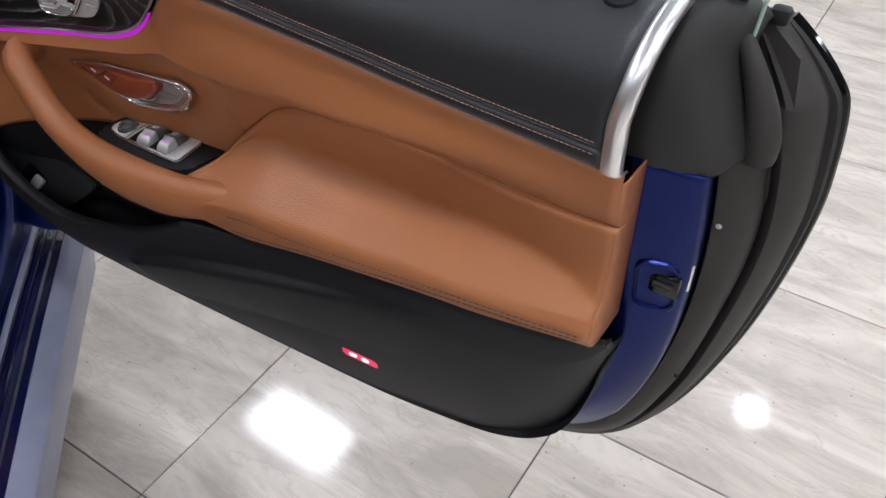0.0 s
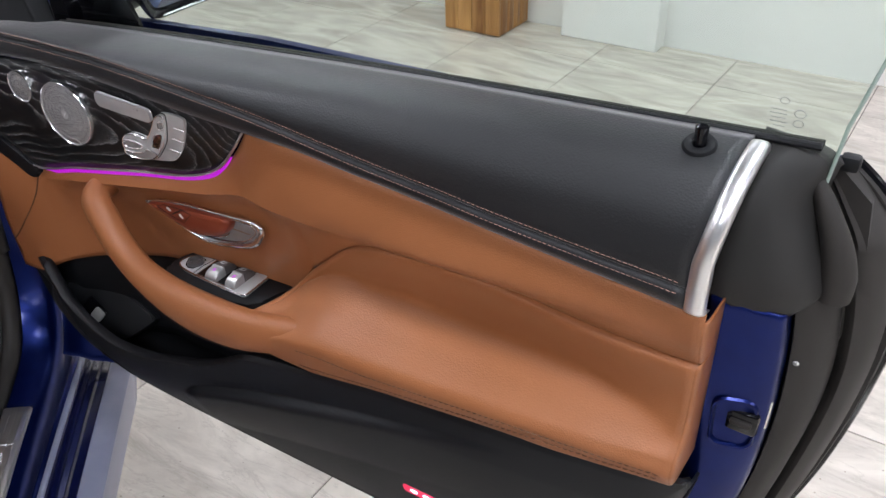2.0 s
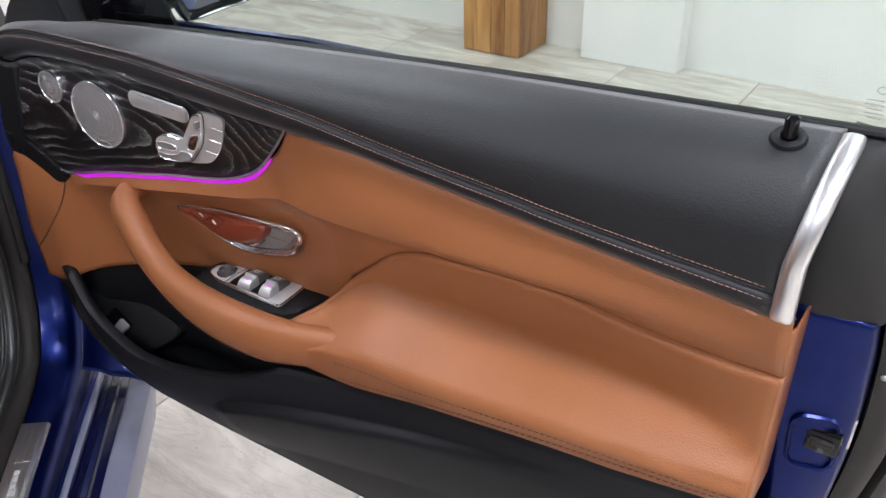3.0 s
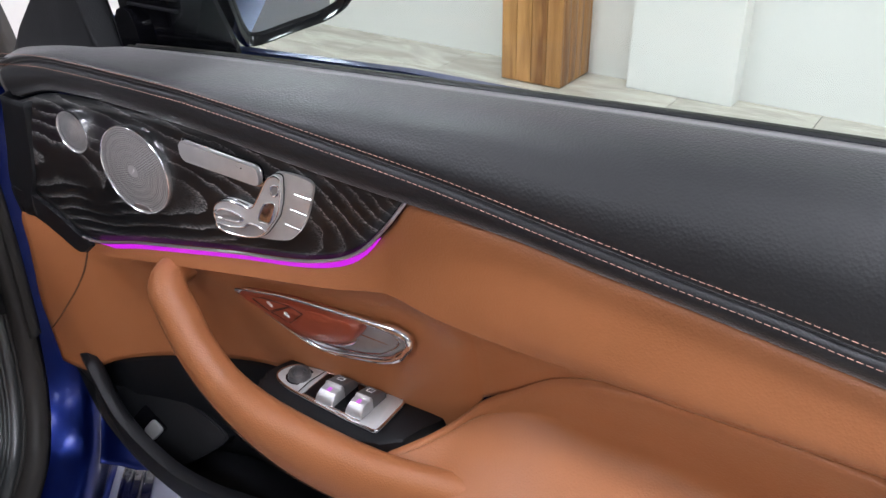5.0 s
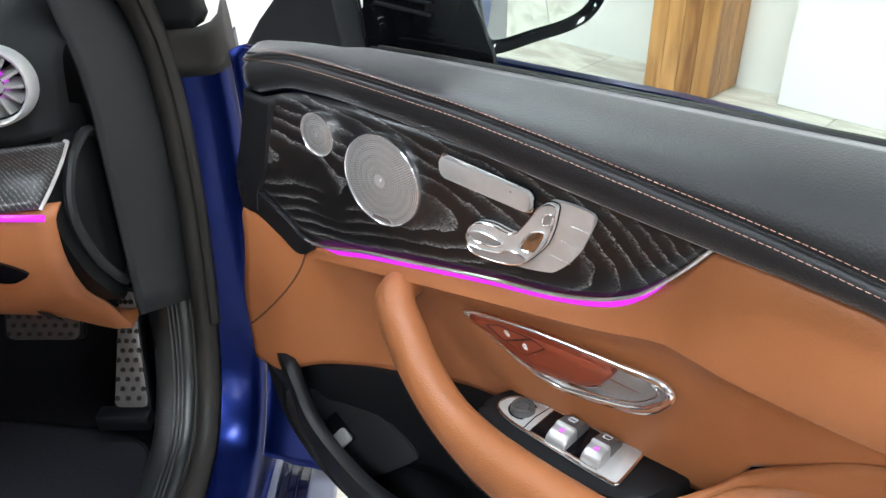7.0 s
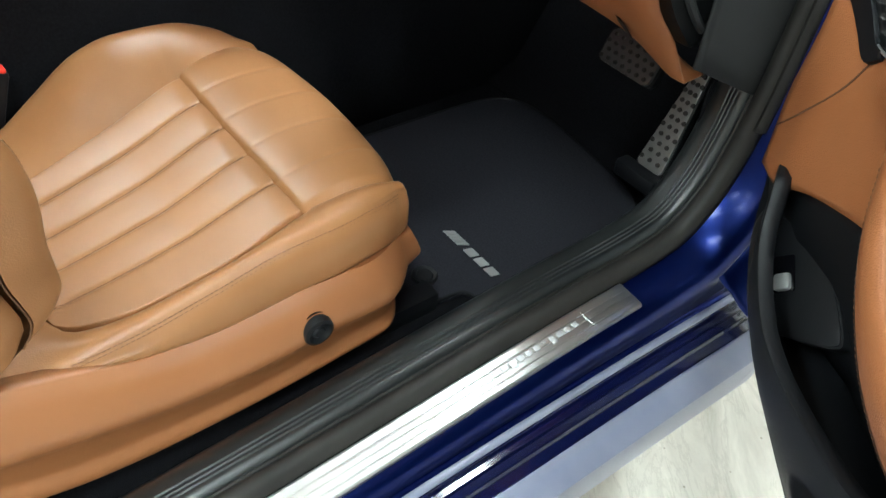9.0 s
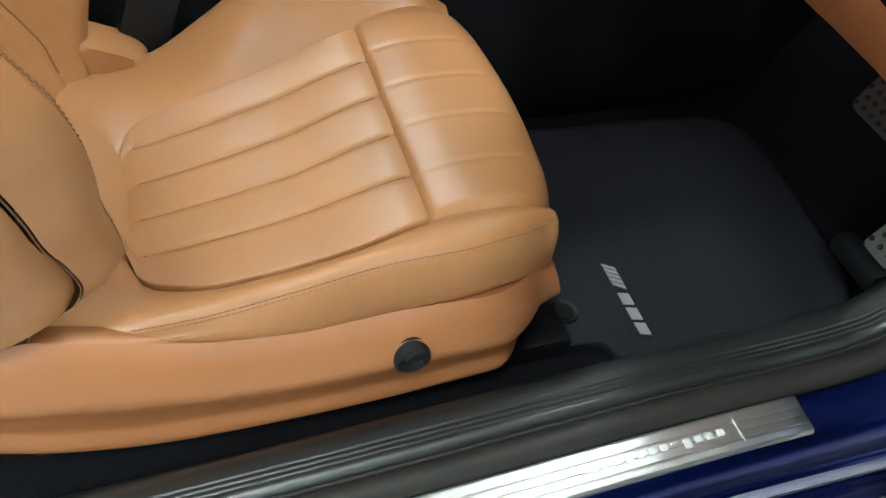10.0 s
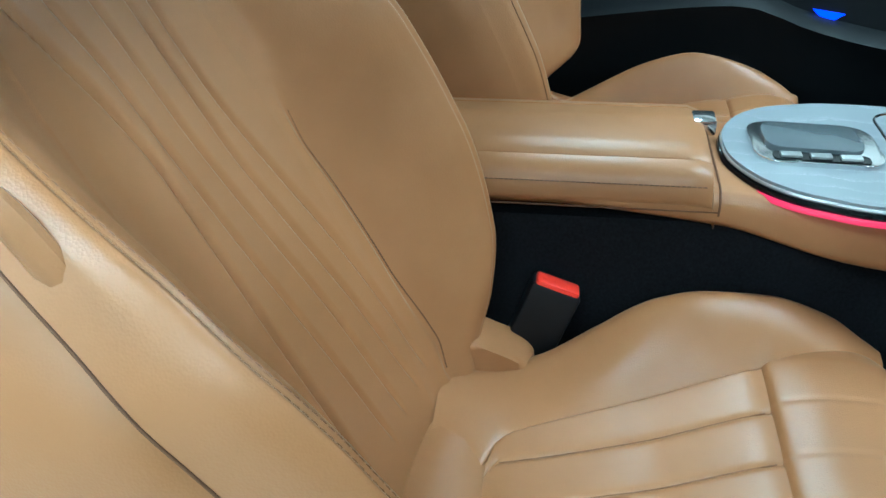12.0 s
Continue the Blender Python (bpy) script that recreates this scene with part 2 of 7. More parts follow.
def tile_material():
    m = material("marble_tile", (0.6, 0.58, 0.54), 0.1, spec=0.38)
    b = m.node_tree.nodes["Principled BSDF"]
    info = node(m, "ShaderNodeObjectInfo")
    tc = node(m, "ShaderNodeTexCoord")
    shift = node(m, "ShaderNodeVectorMath")
    shift.operation = "MULTIPLY_ADD"
    join(m, info, "Random", shift, 0)
    shift.inputs[1].default_value = (17.0, 9.0, 5.0)
    join(m, tc, "Object", shift, 2)
    mp = node(m, "ShaderNodeMapping")
    mp.inputs["Rotation"].default_value = (0, 0, 0.5)
    mp.inputs["Scale"].default_value = (1.1, 4.2, 1.0)
    join(m, shift, "Vector", mp, "Vector")
    warp = node(m, "ShaderNodeTexNoise", Scale=1.8, Detail=8.0, Roughness=0.62, Distortion=1.0)
    join(m, mp, "Vector", warp, "Vector")
    vein = node(m, "ShaderNodeTexNoise", Scale=3.0, Detail=9.0, Roughness=0.65, Distortion=0.9)
    join(m, mp, "Vector", vein, "Vector")
    base = node(m, "ShaderNodeValToRGB")
    e = base.color_ramp.elements
    e[0].position, e[0].color = 0.36, (0.45, 0.41, 0.36, 1)
    e[1].position, e[1].color = 0.60, (0.67, 0.62, 0.55, 1)
    join(m, warp, "Fac", base, "Fac")
    lines = node(m, "ShaderNodeValToRGB")
    e = lines.color_ramp.elements
    e[0].position, e[0].color = 0.475, (0, 0, 0, 1)
    e[1].position, e[1].color = 0.50, (1, 1, 1, 1)
    c = lines.color_ramp.elements.new(0.525)
    c.color = (0, 0, 0, 1)
    join(m, vein, "Fac", lines, "Fac")
    mix = node(m, "ShaderNodeMix")
    mix.data_type = "RGBA"
    fac = node(m, "ShaderNodeMath")
    fac.operation = "MULTIPLY"
    fac.inputs[1].default_value = 0.34
    join(m, lines, "Color", fac, 0)
    join(m, fac, "Value", mix, "Factor")
    join(m, base, "Color", mix, "A")
    mix.inputs["B"].default_value = (0.36, 0.325, 0.28, 1)
    specks = node(m, "ShaderNodeTexVoronoi", Scale=26.0)
    join(m, shift, "Vector", specks, "Vector")
    sr = node(m, "ShaderNodeValToRGB")
    sr.color_ramp.elements[0].position, sr.color_ramp.elements[1].position = 0.045, 0.075
    sr.color_ramp.elements[0].color, sr.color_ramp.elements[1].color = (0.35, 0.33, 0.30, 1), (1, 1, 1, 1)
    join(m, specks, "Distance", sr, "Fac")
    mul = node(m, "ShaderNodeMix")
    mul.data_type, mul.blend_type = "RGBA", "MULTIPLY"
    mul.inputs["Factor"].default_value = 0.6
    join(m, mix, "Result", mul, "A")
    join(m, sr, "Color", mul, "B")
    join(m, mul, "Result", b, "Base Color")
    q = node(m, "ShaderNodeMapRange", To_Min=0.07, To_Max=0.12)
    join(m, warp, "Fac", q, "Value")
    join(m, q, "Result", b, "Roughness")
    wave = node(m, "ShaderNodeTexNoise", Scale=9.0, Detail=6.0, Roughness=0.7)
    join(m, shift, "Vector", wave, "Vector")
    bump = node(m, "ShaderNodeBump", Strength=0.05, Distance=0.004)
    join(m, wave, "Fac", bump, "Height")
    join(m, bump, "Normal", b, "Normal")
    return m


tile_mat = tile_material()
grout = mottled(material("grout", (0.13, 0.12, 0.11), 0.9), (0.10, 0.09, 0.085), (0.16, 0.15, 0.14), 12)


def plank_wood():
    m = material("oiled_teak", (0.42, 0.2, 0.07), 0.32)
    b = m.node_tree.nodes["Principled BSDF"]
    info = node(m, "ShaderNodeObjectInfo")
    tc = node(m, "ShaderNodeTexCoord")
    shift = node(m, "ShaderNodeVectorMath")
    shift.operation = "MULTIPLY_ADD"
    join(m, info, "Random", shift, 0)
    shift.inputs[1].default_value = (3.0, 2.0, 9.0)
    join(m, tc, "Object", shift, 2)
    mp = node(m, "ShaderNodeMapping")
    mp.inputs["Scale"].default_value = (14, 14, 1.1)
    join(m, shift, "Vector", mp, "Vector")
    n = node(m, "ShaderNodeTexNoise", Scale=1.5, Detail=6.0, Distortion=1.0)
    join(m, mp, "Vector", n, "Vector")
    tone = node(m, "ShaderNodeMath")
    tone.operation = "MULTIPLY_ADD"
    tone.inputs[1].default_value, tone.inputs[2].default_value = 0.36, -0.18
    join(m, info, "Random", tone, 0)
    add = node(m, "ShaderNodeMath")
    join(m, n, "Fac", add, 0)
    join(m, tone, "Value", add, 1)
    r = node(m, "ShaderNodeValToRGB")
    e = r.color_ramp.elements
    e[0].position, e[0].color = 0.25, (0.22, 0.085, 0.022, 1)
    e[1].position, e[1].color = 0.75, (0.60, 0.30, 0.10, 1)
    join(m, add, "Value", r, "Fac")
    join(m, r, "Color", b, "Base Color")
    return m


teak = plank_wood()


# ---- shape helpers ----
def curve(points):
    """A smooth function through (x, y) points with rising x."""
    xs, ys = np.array([p[0] for p in points], float), np.array([p[1] for p in points], float)
    d = np.diff(ys) / np.diff(xs)
    m = np.concatenate([[d[0]], np.where(d[:-1] * d[1:] > 0, 2 * d[:-1] * d[1:] / (d[:-1] + d[1:] + 1e-12), 0), [d[-1]]])

    def f(x):
        x = min(max(x, xs[0]), xs[-1])
        i = min(int(np.searchsorted(xs, x, "right")) - 1, len(xs) - 2)
        h = xs[i + 1] - xs[i]
        t = (x - xs[i]) / h
        return float(ys[i] * (1 + 2 * t) * (1 - t) ** 2 + m[i] * h * t * (1 - t) ** 2 + ys[i + 1] * t * t * (3 - 2 * t) + m[i + 1] * h * t * t * (t - 1))

    return f


def spline(points, steps=6, closed=False):
    """Catmull-Rom through points of any dimension."""
    p = [np.array(q, float) for q in points]
    n, out = len(p), []
    for i in range(n if closed else n - 1):
        a, b, c, d = (p[(i + k) % n] if closed else p[min(max(i + k, 0), n - 1)] for k in (-1, 0, 1, 2))
        for s in range(steps):
            t = s / steps
            out.append(0.5 * (2 * b + (c - a) * t + (2 * a - 5 * b + 4 * c - d) * t * t + (3 * b - a - 3 * c + d) * t**3))
    if not closed:
        out.append(p[-1])
    return out


def span(a, b, n):
    return [a + (b - a) * i / (n - 1) for i in range(n)]


def loft(rows, wrap=False, caps=False):
    """A skin over rows of points, row to row; wrap closes each row; caps fills the first and last."""
    bm = bmesh.new()
    vs = [[bm.verts.new(tuple(p)) for p in row] for row in rows]
    n = len(vs[0])
    for a, b in zip(vs, vs[1:]):
        for i in range(n if wrap else n - 1):
            j = (i + 1) % n
            bm.faces.new((a[i], a[j], b[j], b[i]))
    if caps:
        bm.faces.new(list(reversed(vs[0])))
        bm.faces.new(vs[-1])
    return bm


def slab(outline, depth, put, bevel=0.0, seg=2):
    """A plate: a closed outline of (a, b), from c = 0 to depth; put(a, b, c) gives the place."""
    bm = bmesh.new()
    low = [bm.verts.new((p[0], p[1], 0.0)) for p in outline]
    high = [bm.verts.new((p[0], p[1], depth)) for p in outline]
    n = len(low)
    top = bm.faces.new(high)
    bm.faces.new(list(reversed(low)))
    for i in range(n):
        bm.faces.new((low[i], low[(i + 1) % n], high[(i + 1) % n], high[i]))
    if bevel:
        bmesh.ops.bevel(bm, geom=list(top.edges), offset=bevel, segments=seg, profile=0.6, affect="EDGES", clamp_overlap=True)
    for v in bm.verts:
        v.co = put(*v.co)
    bmesh.ops.recalc_face_normals(bm, faces=bm.faces)
    return bm


def rounded(w, h, r, seg=5, cx=0.0, cy=0.0):
    """A rounded rectangle outline."""
    out = []
    for sx, sy, a0 in ((1, 1, 0), (-1, 1, 90), (-1, -1, 180), (1, -1, 270)):
        for k in range(seg + 1):
            a = radians(a0 + 90 * k / seg)
            out.append((cx + sx * (w / 2 - r) + r * math.cos(a), cy + sy * (h / 2 - r) + r * math.sin(a)))
    return out


def tube(path, radius, seg=10, flat=1.0, caps=True):
    """A round bar along a path; radius: a number or one for each point; flat squeezes it along its second axis."""
    pts = [Vector(tuple(p)) for p in path]
    rows, ref = [], Vector((0, 0, 1))
    for i, p in enumerate(pts):
        t = (pts[min(i + 1, len(pts) - 1)] - pts[max(i - 1, 0)]).normalized()
        if abs(t.dot(ref)) > 0.95:
            ref = Vector((0, 1, 0)) if abs(t.y) < 0.9 else Vector((1, 0, 0))
        s = t.cross(ref).normalized()
        ref = s.cross(t).normalized()
        r = float(radius[i]) if isinstance(radius, (list, tuple)) else float(radius)
        rows.append([p + r * (math.cos(a) * s * flat + math.sin(a) * ref) for a in (2 * math.pi * k / seg for k in range(seg))])
    return loft(rows, True, caps)


def box(sx, sy, sz, at=(0, 0, 0), bevel=0.0, seg=2, m=None):
    bm = bmesh.new()
    bmesh.ops.create_cube(bm, size=1.0)
    for v in bm.verts:
        v.co = Vector((v.co.x * sx, v.co.y * sy, v.co.z * sz))
    if bevel:
        bmesh.ops.bevel(bm, geom=list(bm.edges), offset=bevel, segments=seg, profile=0.5, affect="EDGES", clamp_overlap=True)
    for v in bm.verts:
        v.co = (m @ v.co if m is not None else v.co) + Vector(at)
    return bm


def disc(profile, seg=32):
    """A turned shape about z: (radius, height) points."""
    bm = bmesh.new()
    rings = []
    for r, z in profile:
        if r < 1e-6:
            rings.append([bm.verts.new((0, 0, z))])
        else:
            rings.append([bm.verts.new((r * math.cos(2 * math.pi * k / seg), r * math.sin(2 * math.pi * k / seg), z)) for k in range(seg)])
    for a, b in zip(rings, rings[1:]):
        for k in range(seg):
            j = (k + 1) % seg
            q = [a[k % len(a)], a[j % len(a)], b[j % len(b)], b[k % len(b)]]
            q = list(dict.fromkeys(q))
            if len(q) > 2:
                bm.faces.new(q)
    bmesh.ops.recalc_face_normals(bm, faces=bm.faces)
    return bm


def thing(name, m, label, category, group="", kind=""):
    ob = new(name)
    ob.empty_display_size = 0.05
    ob.matrix_world = m
    return tagged(ob, label, category, group, kind)


def finish(bm, name, mat, smooth=True, angle=40):
    bmesh.ops.recalc_face_normals(bm, faces=bm.faces) if len(bm.faces) < 60000 else None
    me = bpy.data.meshes.new(name)
    bm.to_mesh(me)
    bm.free()
    me.materials.append(mat)
    if smooth:
        me.shade_smooth()
        me.set_sharp_from_angle(angle=radians(angle))
    return me


def part(name, bm, mat, parent, label="", solid=0.0, smooth=True, angle=40, offset=-1.0):
    """Links a bmesh as one mesh object under a thing or a part."""
    ob = new(name, finish(bm, name, mat, smooth, angle))
    ob.parent = parent
    if solid:
        mod = ob.modifiers.new("thickness", "SOLIDIFY")
        mod.thickness, mod.offset = solid, offset
    return tagged(ob, label)


def stitches(path, length, gap, r, out):
    """Short raised threads along a path; out(p) gives the way off the surface."""
    pts = [Vector(tuple(p)) for p in path]
    cum = [0.0]
    for a, b in zip(pts, pts[1:]):
        cum.append(cum[-1] + (b - a).length)

    def at(s):
        i = min(max(int(np.searchsorted(cum, s)) - 1, 0), len(pts) - 2)
        return pts[i].lerp(pts[i + 1], (s - cum[i]) / max(cum[i + 1] - cum[i], 1e-9))

    verts, faces, s = [], [], 0.0
    while s + length < cum[-1]:
        a, b = at(s), at(s + length)
        n = Vector(out(a)).normalized()
        side = (b - a).normalized().cross(n).normalized()
        k = len(verts)
        mid = (a + b) / 2
        for p, lift in ((a, 0.0), (mid, r), (b, 0.0)):
            verts += [p + side * r * 0.8 - n * r * 0.4 + n * lift * 0.3, p + n * (lift + r * 0.3), p - side * r * 0.8 - n * r * 0.4 + n * lift * 0.3]
        for j in (0, 3):
            faces += [(k + j, k + j + 1, k + j + 4, k + j + 3), (k + j + 1, k + j + 2, k + j + 5, k + j + 4)]
        s += length + gap
    me = bpy.data.meshes.new("stitching")
    me.from_pydata([tuple(v) for v in verts], [], faces)
    bm = bmesh.new()
    bm.from_mesh(me)
    bpy.data.meshes.remove(me)
    return bm

# ---- room ----
def setting(name, bm, mat, label, category, m=ROOM, smooth=False):
    ob = new(name, finish(bm, name, mat, smooth))
    ob.matrix_world = m
    return tagged(ob, label, category, kind="structure")


U0, U1, V0, V1 = -4.1, 6.5, -4.5, 3.785
floor = setting("floor", box(U1 - U0 + 0.4, V1 - V0 + 0.4, 0.1, ((U0 + U1) / 2, (V0 + V1) / 2, -0.054)), grout, "polished beige marble-look floor of square tiles with dark joints", "floor")
setting("wall_north", box(U1 - U0 + 0.4, 0.2, CEIL, ((U0 + U1) / 2, V1 + 0.1, CEIL / 2)), white_wall, "plain white painted showroom wall behind the column", "wall")
# South and east walls and the ceiling are unseen, darkened to cut bounce.
setting("wall_south", box(U1 - U0 + 0.4, 0.2, CEIL, ((U0 + U1) / 2, V0 - 0.1, CEIL / 2)), dark_wall, "unseen closing wall, kept dark to cut bounced light", "wall")
setting("wall_east", box(0.2, V1 - V0, CEIL, (U1 + 0.1, (V0 + V1) / 2, CEIL / 2)), dark_wall, "unseen side wall, kept dark to cut bounced light", "wall")
setting("wall_west", box(0.2, V1 - V0, CEIL, (U0 - 0.1, (V0 + V1) / 2, CEIL / 2)), white_wall, "plain white painted showroom wall at the end", "wall")
setting("ceiling", box(U1 - U0 + 0.4, V1 - V0 + 0.4, 0.1, ((U0 + U1) / 2, (V0 + V1) / 2, CEIL + 0.05)), grey_wall, "unseen ceiling with light panels, kept grey to cut bounced light", "ceiling")
setting("pilaster", box(0.50, 0.16, CEIL - 0.004, (-1.468, 3.755, CEIL / 2 - 0.002), 0.006), white_wall, "white painted pilaster standing out from the wall", "pilaster")


def clad_column(u, v, w, d, label):
    """A square column clad in upright planks."""
    col = thing("wood_column", ROOM @ pose(u, v, 0), label, "column", "wooden columns")
    part("core", box(w - 0.03, d - 0.03, CEIL - 0.01, (0, 0, CEIL / 2)), teak, col)
    for k in range(4):
        x = -w / 2 + w / 8 + k * w / 4
        for y in (-d / 2 + 0.01, d / 2 - 0.01):
            part("plank", box(w / 4 - 0.002, 0.02, CEIL - 0.012, (x, y, CEIL / 2), 0.002), teak, col)
    n = 4
    for k in range(n):
        y = -d / 2 + 0.02 + (d - 0.04) * (k + 0.5) / n
        for x in (-w / 2 + 0.01, w / 2 - 0.01):
            part("plank", box(0.02, (d - 0.04) / n - 0.002, CEIL - 0.012, (x, y, CEIL / 2), 0.002), teak, col)
    return col


clad_column(-2.129, 3.635, 0.324, 0.30, "square column clad in oiled honey-brown planks by the white wall")
clad_column(3.4, -1.2, 0.36, 0.36, "square column clad in oiled honey-brown planks in the showroom")


def ceiling_panel(u, v, w=0.6, d=0.3):
    lamp = thing("ceiling_light", ROOM @ pose(u, v, CEIL), "rectangular white ceiling light panel, switched on", "light", "ceiling lights")
    part("frame", slab(rounded(w + 0.04, d + 0.04, 0.01, 2), -0.018, lambda a, b, c: Vector((a, b, c))), white_wall, lamp)
    part("diffuser", box(w, d, 0.006, (0, 0, -0.022)), lamp_glow, lamp, smooth=False)
    return lamp


PANEL = Vector((-2.27, 1.96, 0))
# PANEL mirrors in the floor; the other panels are unseen, added for fill light.
for i in range(1, 5):
    for j in range(4):
        ceiling_panel(PANEL.x - 2.6 + i * 2.6, PANEL.y - j * 1.75)


def downlight(u, v):
    spot = thing("spot_light", ROOM @ pose(u, v, CEIL - 0.004), "small round white ceiling downlight, switched on", "light", "downlights")
    part("ring", disc([(0.0, -0.002), (0.06, -0.002), (0.075, -0.012), (0.085, 0.0)]), white_wall, spot)
    part("diffuser", disc([(0.0, -0.008), (0.055, -0.008), (0.057, -0.002)]), spot_glow, spot)


# Middle spot mirrors in the floor; others are added, unseen, to brighten the wall.
for i in range(2, 7):
    downlight(0.0 + 1.35 * (i - 4), 3.58)


# ---- door ----
def D(u, v, w):
    """Door places: u from the hinge, v inboard, w up."""
    return Vector((u, -v, w))


door = thing("driver_door", DOOR, "open car door, tan and black leather trim over dark blue paint", "car door")

belt = curve([(-0.03, 1.064), (0.1, 1.080), (0.3, 1.096), (0.5, 1.108), (0.7, 1.119), (0.9, 1.127), (1.1, 1.134)])
seam = curve([(-0.03, 1.066), (0.07, 1.087), (0.14, 1.0935), (0.2287, 1.0950), (0.3, 1.0950), (0.366, 1.0925), (0.478, 1.0848), (0.559, 1.0785), (0.655, 1.0670), (0.715, 1.0602), (0.79, 1.0527), (0.83, 1.0478), (0.927, 1.0392), (1.0148, 1.0326), (1.04, 1.0305)])
edge = curve([(-0.03, 1.030), (0.055, 1.050), (0.1, 1.058), (0.2, 1.063), (0.3, 1.061), (0.4, 1.055), (0.52, 1.0495), (0.612, 1.0475), (0.67, 1.0418), (0.727, 1.0370), (0.79, 1.0300), (0.83, 1.0258), (0.926, 1.0160), (1.017, 1.0065), (1.04, 1.0040)])


def pad_row(u):
    """The cross-section of the top pad, from the window down to its lower edge."""
    b, s, e = belt(u), seam(u), edge(u)
    p0, p1 = (-0.092, b), (-0.022, max(b, s) + 0.006)
    p2, p3 = (0.004, s + max(0.010, (b - s) * 0.74)), (0.002, s + 0.0035)
    row = []
    for t in span(0, 1, 16):
        row.append(tuple((1 - t) ** 3 * p0[k] + 3 * t * (1 - t) ** 2 * p1[k] + 3 * t * t * (1 - t) * p2[k] + t**3 * p3[k] for k in (0, 1)))
    row += [(0.0008, s + 0.0012), (-0.0015, s), (0.0014, s - 0.0015), (0.003, s - 0.004)]
    row += [(0.0028, s - (s - e) * 0.45), (-0.001, e + (s - e) * 0.2), (-0.012, e - 0.001)]
    return row


stations = span(0.0, 1.018, 90)


def nose(u, v):
    """The pad starts later at its inboard edge."""
    return u + 0.044 * min(1.0, max(0.0, (v + 0.05) / 0.05)) * max(0.0, 1 - u / 0.12)


top_pad = part("top_pad", loft([[D(nose(u, v) + 0.010 * max(0, (w - 1.06) / 0.07) * max(0, (u - 0.6) / 0.418) ** 2, v, w) for v, w in pad_row(u)] for u in stations]), black_leather, door, "black grained leather top pad with twin stitching", solid=0.004, angle=60)
for dv, dw, k in ((0.0022, 0.0052, 0), (0.0038, -0.0046, 1)):
    path = [D(u, dv, seam(u) + dw) for u in span(0.05, 1.014, 150)]
    tagged(part("stitching", stitches(path, 0.0034, 0.0014, 0.00038, lambda p: (0, -1, 0.25)), thread, top_pad, "row of tan decorative stitches"), kind="stuff")
part("piping", tube([D(u, -0.0012, seam(u) - 0.0002) for u in span(0.048, 1.016, 120)], 0.0012, 6), black_leather, top_pad)

# chrome strip that caps the rear end of the pad
strip = []
section = pad_row(1.018)[1:15] + pad_row(1.018)[-3:]
for u, lift in ((1.0165, -0.003), (1.018, 0.002), (1.0210, 0.0040), (1.0255, 0.0048), (1.0300, 0.0042), (1.0330, 0.001), (1.034, -0.008)):
    row = [(v + lift * (0.4 + 0.6 * k / len(section)), w + lift * (1 - k / len(section)) * 0.8) for k, (v, w) in enumerate(section)]
    strip.append([D(u + 0.010 * max(0, (w - 1.06) / 0.07), v, w) for v, w in spline(row, 3)])
part("chrome_strip", loft(strip), strip_metal, door, "curved polished chrome end strip", solid=0.002, angle=70)

# wood inlay
wood_low = curve([(0.030, 0.948), (0.055, 0.943), (0.085, 0.925), (0.117, 0.905), (0.204, 0.924), (0.274, 0.9365), (0.337, 0.9475), (0.394, 0.957), (0.437, 0.9695), (0.468, 0.9865), (0.496, 1.016), (0.519, 1.047)])
wood_v = curve([(0.0, 0.020), (0.05, 0.010), (0.12, 0.000), (0.2, -0.004), (0.35, -0.017), (0.52, -0.024)])
rows = []
for u in span(0.044, 0.5185, 60):
    lo, hi = wood_low(u) + 0.001, edge(u) + 0.002
    bulge = 0.004
    rows.append([D(u + max(0.0, 1 - (u - 0.044) / 0.09) * 0.31 * (lo + (hi - lo) * t - 0.935), wood_v(u) + bulge * 4 * t * (1 - t) - 0.001, lo + (hi - lo) * t) for t in span(0, 1, 14)])
wood_trim = part("wood_trim", loft(rows), door_wood, door, "black open-pored ash inlay with pale grain", solid=0.004)
line = [D(u, wood_v(u) + 0.001, wood_low(u) - 0.0005) for u in span(0.112, 0.5185, 70)]
part("trim_line", tube(line, 0.0016, 8), strip_metal, wood_trim, "thin silver line along the inlay")
rows = []
for u in span(0.13, 0.488, 50):
    k = min(1.0, (u - 0.13) / 0.03, (0.488 - u) / 0.03)
    w = wood_low(u) - 0.003
    rows.append([D(u, wood_v(u) - 0.0005, w), D(u, wood_v(u) - 0.0015, w - 0.005 * k - 0.0004), D(u, wood_v(u) - 0.004, w - 0.0088 * k - 0.0008)])
part("light_strip", loft(rows), magenta_glow, door, "glowing magenta ambient light strip")

# black frame at the front end of the inlay
left = curve([(0.915, 0.030), (0.946, 0.018), (1.0, 0.036), (1.058, 0.052), (1.085, 0.050)])
right = curve([(0.915, 0.052), (0.945, 0.058), (0.968, 0.072), (1.02, 0.088), (1.085, 0.104)])
rows = []
for w in span(1.052, 0.918, 20):
    a, b = left(w), right(w)
    rows.append([D(u, v - 0.12 * max(0, w - 1.055), w) for u, v in ((a - 0.012, -0.06), (a - 0.004, -0.022), (a, -0.002), (a + 0.006, 0.011), ((a + b) / 2, 0.0115), (b - 0.004, 0.0105), (b, 0.002))])
part("front_frame", loft(rows), black_plastic, door, "black plastic end piece before the inlay", solid=0.003)
rows = []
